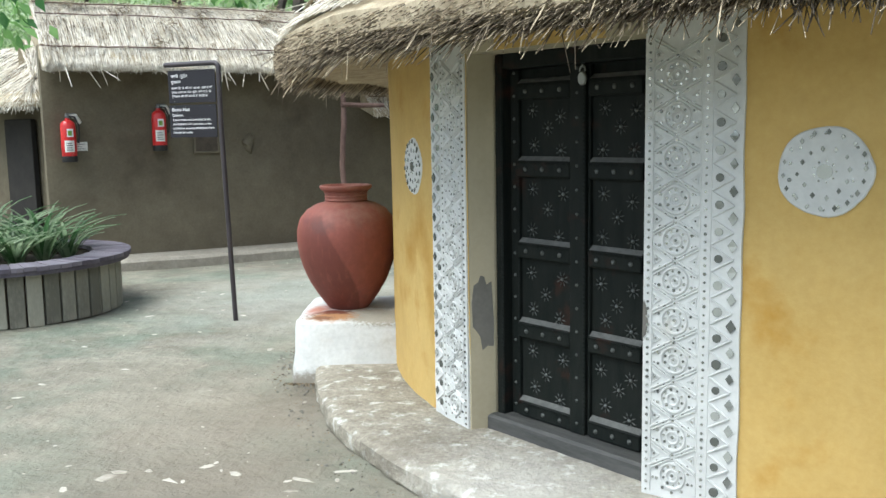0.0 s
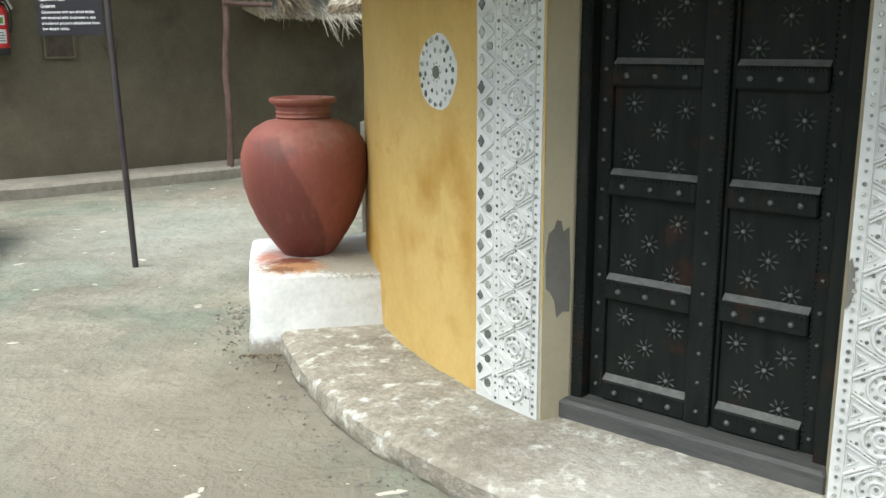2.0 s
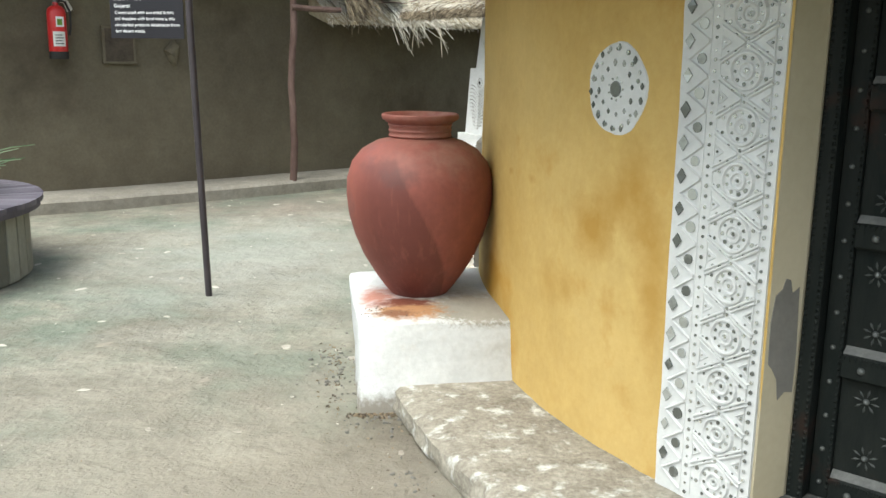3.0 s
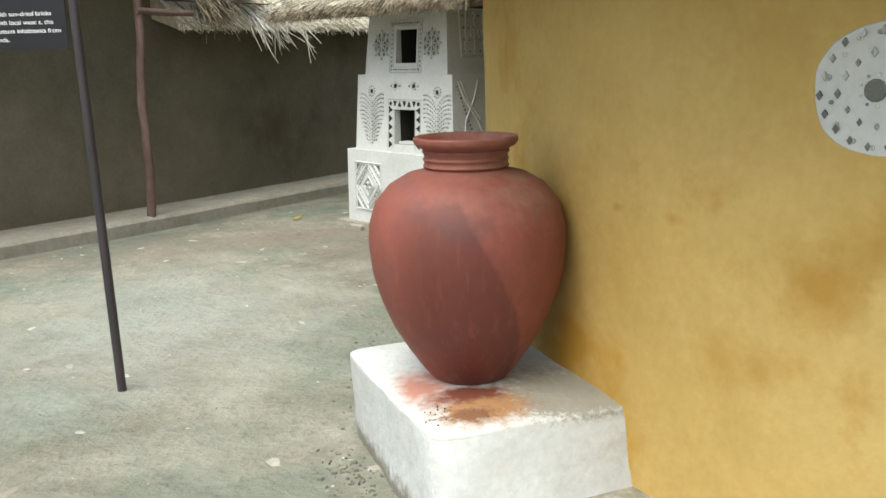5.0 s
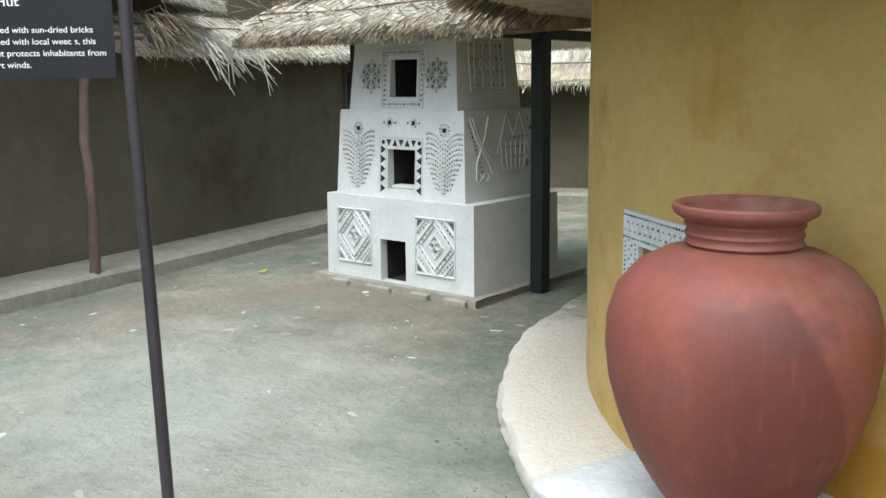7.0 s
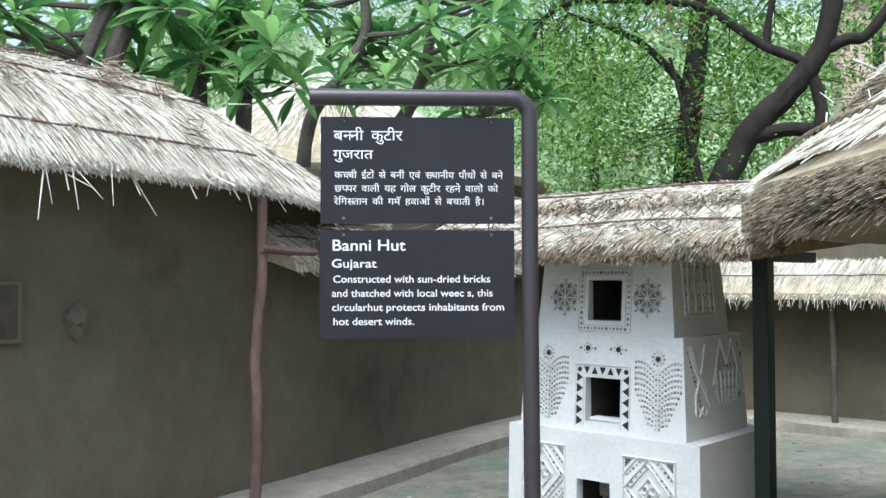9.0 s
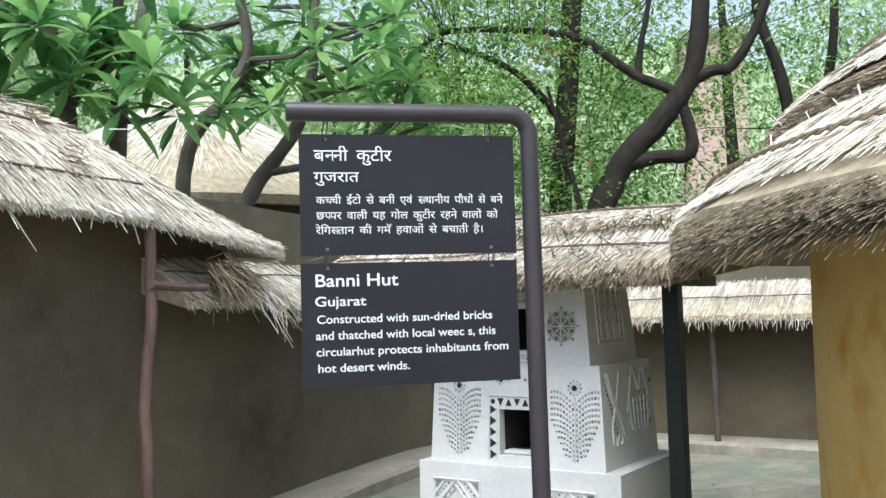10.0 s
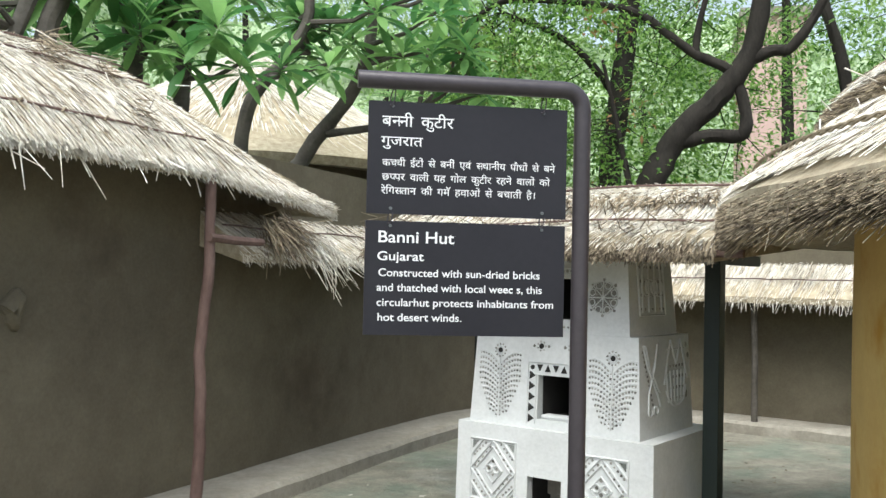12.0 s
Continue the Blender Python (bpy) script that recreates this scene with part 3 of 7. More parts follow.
# ---- oven tower and its shelter ----
TU = Vector((0.387, -0.922, 0)).normalized()
TV = Vector((0.922, 0.387, 0)).normalized()
TOWER = Matrix.Translation((0.425, 10.43, 0)) @ Matrix(((TU.x, TV.x, 0, 0), (TU.y, TV.y, 0, 0), (0, 0, 1, 0), (0, 0, 0, 1)))


def tier(u0, u1, v0, v1, z0, z1, lean, hole):
    """A clay block that narrows upward, with a square hole into its front."""
    s = Shape()
    h0, h1, k0, k1, deep = hole

    def front(u, z):
        return (u, v0 + lean * (z - z0), z)

    def sq(z, d):
        return u0 + d * (z - z0), u1 - d * (z - z0)

    us = lambda z: (sq(z, lean)[0], h0, h1, sq(z, lean)[1])
    zs_ = (z0, k0, k1, z1)
    grid = [[front(u, z) for u in us(z)] for z in zs_]
    vv = [q for row in grid for q in row]
    ff = [(r * 4 + c, r * 4 + c + 1, (r + 1) * 4 + c + 1, (r + 1) * 4 + c) for r in range(3) for c in range(3) if (r, c) != (1, 1)]
    b = len(vv)
    vv += [(h0, v0 + deep, k0), (h1, v0 + deep, k0), (h1, v0 + deep, k1), (h0, v0 + deep, k1)]
    ff += [(5, 6, b + 1, b), (6, 10, b + 2, b + 1), (10, 9, b + 3, b + 2), (9, 5, b, b + 3), (b, b + 1, b + 2, b + 3)]
    b = len(vv)
    for z in zs_:
        a, c = sq(z, lean)
        vv += [(a, v1 - lean * (z - z0), z), (c, v1 - lean * (z - z0), z)]
    for r in range(3):
        ff += [(r * 4, (r + 1) * 4, b + 2 * r + 2, b + 2 * r), (r * 4 + 3, b + 2 * r + 1, b + 2 * r + 3, (r + 1) * 4 + 3), (b + 2 * r, b + 2 * r + 2, b + 2 * r + 3, b + 2 * r + 1)]
    ff += [(12, 13, 14, 15, b + 7, b + 6)]
    return s.add(vv, ff)


tower = thing("oven_tower", "three-tiered whitewashed clay tower with relief ornament and square openings", "clay tower", TOWER)
part("tier", tier(-0.724, 0.715, 0.0, 1.03, 0.02, 0.665, 0.012, (-0.16, 0.09, 0.05, 0.36, 0.52)), M_WHITE, tower)
part("tier", tier(-0.655, 0.597, 0.056, 0.905, 0.66, 1.29, 0.05, (-0.13, 0.133, 0.725, 1.012, 0.47)), M_WHITE, tower)
part("tier", tier(-0.54, 0.50, 0.10, 0.84, 1.285, 1.92, 0.08, (-0.135, 0.12, 1.38, 1.645, 0.4)), M_WHITE, tower)
s = Shape()
slab_edge = [(-0.82 + 1.6 * k / 16, -0.07) for k in range(16)] + [(0.78, -0.07 + 1.4 * k / 12) for k in range(12)] + [(0.78 - 1.6 * k / 8, 1.33) for k in range(8)] + [(-0.82, 1.33 - 1.4 * k / 8) for k in range(8)]
s.loft([[(u + 0.03 * noise.noise((u * 5, v * 5, 0)) + (0 if e else 0.01), v + 0.035 * noise.noise((u * 6, v * 6, 3)), z) for u, v in slab_edge] for z, e in ((-0.03, 1), (0.03, 1), (0.045, 0))], TOWER)
solid("tower_slab", s, M_LEDGE, "cracked mud slab under the clay tower", "slab", "structure")
for u_, w_ in ((0.62, 0.2), (0.3, 0.16), (-0.1, 0.24), (-0.5, 0.18)):
    solid("slab_brick", Shape().box(u_ - w_ / 2, u_ + w_ / 2, -0.115, -0.03, -0.02, 0.035, TOWER, 0.01), M_LEDGE, "loose mud brick at the edge of the tower slab", "brick", group="slab bricks")

for u, v in ((0.86, 0.57), (-0.90, 0.57)):
    solid("shelter_post", Shape().box(u - 0.05, u + 0.05, v - 0.05, v + 0.05, 0, 1.86, TOWER, 0.004), M_GREENPOST, "square dark green painted shelter post", "post", group="shelter posts")
solid("shelter_beam", Shape().box(-1.4, 0.95, 0.53, 0.61, 1.80, 1.875, TOWER, 0.004), M_GREENPOST, "dark green timber beam under the shelter thatch", "beam", group="shelter beams")
solid("shelter_beam", Shape().box(0.82, 0.90, -0.18, 1.35, 1.76, 1.83, TOWER, 0.004), M_GREENPOST, "dark green timber beam under the shelter thatch", "beam", group="shelter beams")
sh_front = [TOWER @ Vector((-1.35 + 2.5 * k / 12, -0.28, 0)) for k in range(13)]
thatch_strip("shelter_thatch", "layered straw thatch of the shelter over the clay tower", [Vector((q.x, q.y)) for q in sh_front], [(0.0, 1.82), (0.03, 1.9), (0.42, 2.03), (0.43, 2.10), (0.85, 2.24), (1.15, 2.27), (1.9, 2.0)], 14000, 5, hang=0.05, length=0.28, fringe=0.5, fringe_mat=M_STRAW_OLD, under=0.1)

# ---- sign ----
SA, SB = Vector((-2.278, 7.613, 0)), Vector((-1.845, 7.443, 0))
su = (SB - SA).normalized()
sn = Vector((su.y, -su.x, 0))  # towards the viewer
SIGN = Matrix.Translation(SA) @ Matrix(((su.x, -sn.x, 0, 0), (su.y, -sn.y, 0, 0), (0, 0, 1, 0), (0, 0, 0, 1)))
sign = thing("information_sign", "black steel information sign with two hanging boards and white lettering", "sign", SIGN)
BX, BW = 0.007, 0.474  # left edge and width of the boards
inv = SIGN.inverted()
foot = inv @ Vector((-1.76, 7.462, 0))
px = 0.519
s = Shape()
bend = [(px - 0.045 + 0.045 * math.sin(t), 0.0, 2.0465 + 0.045 * math.cos(t)) for t in (math.pi / 2 * k / 6 for k in range(7))]
s.tube([(-0.019, 0, 2.0915)] + bend + [(px, 0, 1.6), (foot.x, foot.y, 0.0 - 0.05)], 0.0205, 16)
part("post", s, M_STEEL, sign, smooth=True)
upper_board = part("board", Shape().box(BX, BX + BW, -0.002, 0.004, 1.782, 2.043), M_BLACK, sign)
lower_board = part("board", Shape().box(BX - 0.001, BX + BW - 0.001, -0.002, 0.004, 1.503, 1.766), M_BLACK, sign)
for x in (BX + 0.056, BX + BW - 0.058):
    for z0, z1 in ((2.035, 2.072), (1.762, 1.792)):
        s = Shape()
        s.tube([(x + 0.006 * math.cos(t), 0.001 + 0.008 * math.sin(t), (z0 + z1) / 2 + (z1 - z0) * 0.6 * math.sin(t + 0.7)) for t in (2 * math.pi * k / 10 for k in range(11))], 0.0016, 5)
        part("hook", s, M_STEEL, sign)


# ---- stains: reddish clay slip on the pedestal, a darker wash on the pot ----
def stain_light_mask(m, build):
    """Adds a third colour where build(nodes, links, object coordinates) gives a value."""
    n, l = m.node_tree.nodes, m.node_tree.links
    b = n["Principled BSDF"]
    src = b.inputs["Base Color"].links[0].from_socket
    co = n.new("ShaderNodeTexCoord")
    mask, colour = build(n, l, co.outputs["Object"])
    mx = n.new("ShaderNodeMix")
    mx.data_type = "RGBA"
    l.new(mask, mx.inputs["Factor"])
    l.new(src, mx.inputs["A"])
    mx.inputs["B"].default_value = (*colour, 1)
    l.new(mx.outputs["Result"], b.inputs["Base Color"])


def calc(n, l, op, a, b=None, c=None):
    k = n.new("ShaderNodeMath")
    k.operation = op
    for i, v in enumerate((a, b, c)):
        if v is None:
            continue
        if isinstance(v, (int, float)):
            k.inputs[i].default_value = v
        else:
            l.new(v, k.inputs[i])
    return k.outputs[0]


def ramp01(n, l, v, lo, hi):
    r = n.new("ShaderNodeMapRange")
    r.inputs["From Min"].default_value, r.inputs["From Max"].default_value = lo, hi
    l.new(v, r.inputs["Value"])
    return r.outputs["Result"]


def noise_of(n, l, vec, scale):
    t = n.new("ShaderNodeTexNoise")
    t.inputs["Scale"].default_value, t.inputs["Detail"].default_value, t.inputs["Roughness"].default_value = scale, 6, 0.65
    l.new(vec, t.inputs["Vector"])
    return t.outputs["Fac"]


def slip(cx, cy, rx, ry, colour, soft, grain):
    def build(n, l, vec):
        sep = n.new("ShaderNodeSeparateXYZ")
        l.new(vec, sep.inputs[0])
        dx = calc(n, l, "DIVIDE", calc(n, l, "SUBTRACT", sep.outputs[0], cx), rx)
        dy = calc(n, l, "DIVIDE", calc(n, l, "SUBTRACT", sep.outputs[1], cy), ry)
        d = calc(n, l, "SQRT", calc(n, l, "ADD", calc(n, l, "MULTIPLY", dx, dx), calc(n, l, "MULTIPLY", dy, dy)))
        d = calc(n, l, "ADD", d, calc(n, l, "MULTIPLY", calc(n, l, "SUBTRACT", noise_of(n, l, vec, grain), 0.5), 1.6))
        top = ramp01(n, l, sep.outputs[2], 0.31, 0.335)
        return calc(n, l, "MULTIPLY", ramp01(n, l, d, 1.0, 1.0 - soft), top), colour
    return build


M_PED = M_WHITE.copy()
M_PED.name = "whitewashed_clay_stained"
stain_light_mask(M_PED, slip(-0.36, 5.86, 0.30, 0.24, (0.33, 0.30, 0.24), 0.6, 26))
stain_light_mask(M_PED, slip(-0.30, 5.78, 0.34, 0.16, (0.30, 0.28, 0.235), 0.3, 60))
stain_light_mask(M_PED, slip(-0.78, 6.02, 0.12, 0.22, (0.42, 0.20, 0.15), 0.7, 14))
stain_light_mask(M_PED, slip(-0.66, 5.79, 0.20, 0.13, (0.36, 0.19, 0.09), 0.5, 22))
stain_light_mask(M_PED, slip(-0.67, 5.90, 0.17, 0.085, (0.155, 0.045, 0.025), 0.55, 18))
stain_light_mask(M_PED, slip(-0.72, 5.745, 0.10, 0.05, (0.20, 0.095, 0.05), 0.5, 40))
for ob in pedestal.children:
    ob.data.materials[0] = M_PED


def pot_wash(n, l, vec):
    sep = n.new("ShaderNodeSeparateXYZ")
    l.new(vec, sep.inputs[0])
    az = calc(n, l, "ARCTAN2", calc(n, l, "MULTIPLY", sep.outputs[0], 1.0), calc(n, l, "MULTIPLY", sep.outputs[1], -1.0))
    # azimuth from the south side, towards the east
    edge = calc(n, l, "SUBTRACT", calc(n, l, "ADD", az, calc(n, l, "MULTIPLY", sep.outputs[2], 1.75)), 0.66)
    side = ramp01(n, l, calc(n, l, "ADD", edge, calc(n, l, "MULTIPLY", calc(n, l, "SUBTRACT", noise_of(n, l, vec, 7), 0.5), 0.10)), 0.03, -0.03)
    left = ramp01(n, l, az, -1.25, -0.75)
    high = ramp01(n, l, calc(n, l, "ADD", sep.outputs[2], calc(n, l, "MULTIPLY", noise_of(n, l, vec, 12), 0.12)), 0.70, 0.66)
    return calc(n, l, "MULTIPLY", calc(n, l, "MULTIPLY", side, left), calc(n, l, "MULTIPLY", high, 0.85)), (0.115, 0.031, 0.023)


stain_light_mask(M_POT, pot_wash)


def pot_dust(n, l, vec):
    """Pale dust settled on the shoulder and below the neck."""
    sep = n.new("ShaderNodeSeparateXYZ")
    l.new(vec, sep.inputs[0])
    lift = calc(n, l, "ADD", sep.outputs[2], calc(n, l, "MULTIPLY", calc(n, l, "SUBTRACT", noise_of(n, l, vec, 5), 0.5), 0.35))
    east = ramp01(n, l, sep.outputs[0], -0.22, 0.12)
    return calc(n, l, "MULTIPLY", calc(n, l, "MULTIPLY", ramp01(n, l, lift, 0.50, 0.66), east), calc(n, l, "MULTIPLY", ramp01(n, l, noise_of(n, l, vec, 16), 0.3, 0.6), 0.55)), (0.27, 0.165, 0.125)


def pot_streaks(n, l, vec):
    """Upright scrape marks left by the maker's hand tool."""
    mp = n.new("ShaderNodeMapping")
    mp.inputs["Scale"].default_value = (16, 16, 0.9)
    l.new(vec, mp.inputs["Vector"])
    sep = n.new("ShaderNodeSeparateXYZ")
    l.new(vec, sep.inputs[0])
    t = noise_of(n, l, mp.outputs["Vector"], 1.6)
    return calc(n, l, "MULTIPLY", calc(n, l, "MULTIPLY", ramp01(n, l, t, 0.52, 0.66), ramp01(n, l, sep.outputs[2], 0.62, 0.5)), 0.2), (0.33, 0.12, 0.085)


def pot_smudge(n, l, vec):
    """A sooty smudge and scuffs where the wash begins."""
    sep = n.new("ShaderNodeSeparateXYZ")
    l.new(vec, sep.inputs[0])
    d = [calc(n, l, "POWER", calc(n, l, "ABSOLUTE", calc(n, l, "DIVIDE", calc(n, l, "SUBTRACT", sep.outputs[i], c), r_)), 2.0) for i, (c, r_) in enumerate(((-0.10, 0.10), (-0.27, 0.12), (0.55, 0.05)))]
    q_ = calc(n, l, "ADD", calc(n, l, "ADD", d[0], d[1]), d[2])
    q_ = calc(n, l, "ADD", q_, calc(n, l, "MULTIPLY", calc(n, l, "SUBTRACT", noise_of(n, l, vec, 20), 0.5), 2.4))
    return calc(n, l, "MULTIPLY", ramp01(n, l, q_, 1.0, 0.2), 0.45), (0.085, 0.04, 0.036)


stain_light_mask(M_POT, pot_streaks)
stain_light_mask(M_POT, pot_dust)
stain_light_mask(M_POT, pot_smudge)


def mottle(m, scale, low, high, relief=0.0, dist=0.02):
    """Multiplies a surface's colour by mid-scale noise, and adds relief at that scale."""
    n, l = m.node_tree.nodes, m.node_tree.links
    b = n["Principled BSDF"]
    src = b.inputs["Base Color"].links[0].from_socket
    co = n.new("ShaderNodeTexCoord")
    f_ = noise_of(n, l, co.outputs["Object"], scale)
    g_ = n.new("ShaderNodeMapRange")
    g_.inputs["From Min"].default_value, g_.inputs["From Max"].default_value = 0.3, 0.7
    g_.inputs["To Min"].default_value, g_.inputs["To Max"].default_value = low, high
    l.new(f_, g_.inputs["Value"])
    mx = n.new("ShaderNodeVectorMath")
    mx.operation = "SCALE"
    l.new(src, mx.inputs[0])
    l.new(g_.outputs["Result"], mx.inputs["Scale"])
    l.new(mx.outputs["Vector"], b.inputs["Base Color"])
    if relief:
        bp = n.new("ShaderNodeBump")
        bp.inputs["Strength"].default_value, bp.inputs["Distance"].default_value = relief, dist
        l.new(f_, bp.inputs["Height"])
        old = b.inputs["Normal"].links[0].from_socket if b.inputs["Normal"].links else None
        if old:
            l.new(old, bp.inputs["Normal"])
        l.new(bp.outputs["Normal"], b.inputs["Normal"])


mottle(M_GROUND, 3.4, 0.84, 1.14, 0.6, 0.07)
mottle(M_GROUND, 9.0, 0.84, 1.15, 0.8, 0.03)
mottle(M_GROUND, 26.0, 0.9, 1.1, 0.6, 0.012)
mottle(M_PLINTH, 28.0, 0.8, 1.16, 0.8, 0.01)
mottle(M_PED, 9.0, 0.90, 1.03, 0.6, 0.02)
mottle(M_PED, 34.0, 0.94, 1.04, 0.5, 0.006)
mottle(M_MUD, 6.0, 0.9, 1.1, 0.4, 0.02)
mottle(M_YELLOW, 7.0, 0.95, 1.05, 0.25, 0.015)
mottle(M_POT, 22.0, 0.93, 1.07, 0.12, 0.006)
mottle(M_LEDGE, 14.0, 0.85, 1.12, 0.6, 0.015)
M_MIRROR = material("small_mirror", (0.24, 0.25, 0.245), (0.62, 0.64, 0.62), 30, 0.22, 80, 0.0, metal=0.75, spread=0.7, islands=True)
M_MIRROR_ONE = material("set_mirror", (0.16, 0.17, 0.16), (0.5, 0.52, 0.5), 8, 0.2, 60, 0.05, metal=0.55, spread=0.8)
M_GLASSCHIP = material("dull_glass_chip", (0.11, 0.104, 0.09), (0.30, 0.29, 0.26), 30, 0.45, 60, 0.0, spread=0.6, islands=True)
# near-black for small set chips and for shade painted inside openings
M_HOLE = material("dark_chip_hole_shade", (0.012, 0.011, 0.010), (0.03, 0.027, 0.023), 5, 0.9, 40, 0.2)
M_SLAT = material("seat_slat", (0.075, 0.065, 0.085), (0.16, 0.145, 0.17), 5, 0.6, 50, 0.2, spread=0.5)
M_PLANK = material("planter_plank", (0.13, 0.125, 0.10), (0.30, 0.29, 0.235), 4, 0.85, 40, 0.35, spread=0.4, stretch=(1, 1, 0.4))
M_SOIL = material("dark_soil", (0.04, 0.032, 0.022), (0.10, 0.08, 0.06), 8, 0.95, 40, 0.6)
M_BRASS = material("worn_steel_lock", (0.2, 0.21, 0.2), (0.4, 0.41, 0.39), 8, 0.35, 50, 0.0, metal=0.9)
M_LABEL = material("label_paper", (0.62, 0.62, 0.58), (0.72, 0.72, 0.68), 20, 0.6, 60, 0.0)
M_RUBBER = material("black_rubber", (0.015, 0.015, 0.016), (0.03, 0.03, 0.03), 5, 0.5, 40, 0.0)
M_CHIP = material("pale_chip", (0.26, 0.235, 0.19), (0.48, 0.45, 0.39), 20, 0.85, 60, 0.2, spread=0.6, islands=True)
M_DEBRIS = material("dark_debris", (0.07, 0.055, 0.04), (0.22, 0.17, 0.11), 20, 0.9, 60, 0.2, spread=0.6, islands=True)
M_YLEAF = material("dry_yellow_leaf", (0.5, 0.34, 0.05), (0.62, 0.48, 0.1), 20, 0.6, 60, 0.1)
# the building's pink is whitened here to imitate haze
M_PINK = material("distant_pink_hazed", (0.48, 0.33, 0.29), (0.56, 0.40, 0.35), 0.3, 0.9, 4, 0.0)
M_DRYLEAF = leaf_material("leaf_dry", (0.24, 0.13, 0.05), (0.42, 0.26, 0.12))


# ---- raised clay ornament ----
class Panel:
    """A flat patch with its own u (across), z (up) and outward height, on which ridges, rings, dots and mirrors are laid."""

    def __init__(self, m, parent):
        self.m, self.parent = m, parent
        self.ridge, self.dot = Shape(), Shape()

    def line(self, pts, w=0.008, h=0.008):
        for (a, b), (c, d) in zip(pts, pts[1:]):
            L = math.hypot(c - a, d - b)
            if L < 1e-5:
                continue
            px_, pz_ = -(d - b) / L * w / 2, (c - a) / L * w / 2
            v = [(a - px_, 0.001, b - pz_), (c - px_, 0.001, d - pz_), (c + px_, 0.001, d + pz_), (a + px_, 0.001, b + pz_), (a - px_ * 0.4, -h, b - pz_ * 0.4), (c - px_ * 0.4, -h, d - pz_ * 0.4), (c + px_ * 0.4, -h, d + pz_ * 0.4), (a + px_ * 0.4, -h, b + pz_ * 0.4)]
            self.ridge.add(v, [(4, 5, 6, 7), (0, 1, 5, 4), (1, 2, 6, 5), (2, 3, 7, 6), (3, 0, 4, 7)], self.m)

    def ring(self, u, z, r, w=0.006, h=0.005, n=20, a0=0.0, a1=360.0):
        self.line([(u + r * math.cos(radians(a0 + (a1 - a0) * k / n)), z + r * math.sin(radians(a0 + (a1 - a0) * k / n))) for k in range(n + 1)], w, h)

    def dots(self, pts, r=0.0045, h=0.003, n=6):
        for u, z in pts:
            rr, t = r * random.uniform(0.75, 1.2), random.uniform(0, 1)
            v = [(u + rr * math.cos(2 * math.pi * k / n + t), -h, z + rr * math.sin(2 * math.pi * k / n + t)) for k in range(n)] + [(u + rr * 1.2 * math.cos(2 * math.pi * k / n + t), 0.001, z + rr * 1.2 * math.sin(2 * math.pi * k / n + t)) for k in range(n)]
            self.dot.add(v, [tuple(range(n))[::-1]] + [(k, (k + 1) % n, n + (k + 1) % n, n + k) for k in range(n)], self.m)

    def poly(self, name, pts, mat, h=0.004, label=""):
        n = len(pts)
        s = Shape()
        tilt = random.uniform(-0.0012, 0.0012)
        s.add([(u, -h + tilt * (1 if i % 2 else -1), z) for i, (u, z) in enumerate(pts)] + [(u, 0.001, z) for u, z in pts], [tuple(range(n))[::-1]] + [(k, (k + 1) % n, n + (k + 1) % n, n + k) for k in range(n)], self.m)
        return part(name, s, mat, self.parent, label)

    def done(self, mat=None, dot_mat=None):
        if self.ridge.v:
            part("relief", self.ridge, mat or M_WHITE, self.parent, "", "stuff")
        if self.dot.v:
            part("chip_inlay", self.dot, dot_mat or M_MIRROR, self.parent, "", "stuff")


def on_hut(angle, r):
    """A frame on the hut's wall: u clockwise seen from outside is to the viewer's right, -y outward."""
    a = radians(angle)
    out = Vector((math.cos(a), math.sin(a), 0))
    right = Vector((-out.y, out.x, 0))
    o = Vector((HX, HY, 0)) + out * r
    return Matrix(((right.x, -out.x, 0, o.x), (right.y, -out.y, 0, o.y), (0, 0, 1, 0), (0, 0, 0, 1)))


def circle(u, z, r, n=14):
    return [(u + r * math.cos(2 * math.pi * k / n), z + r * math.sin(2 * math.pi * k / n)) for k in range(n)]


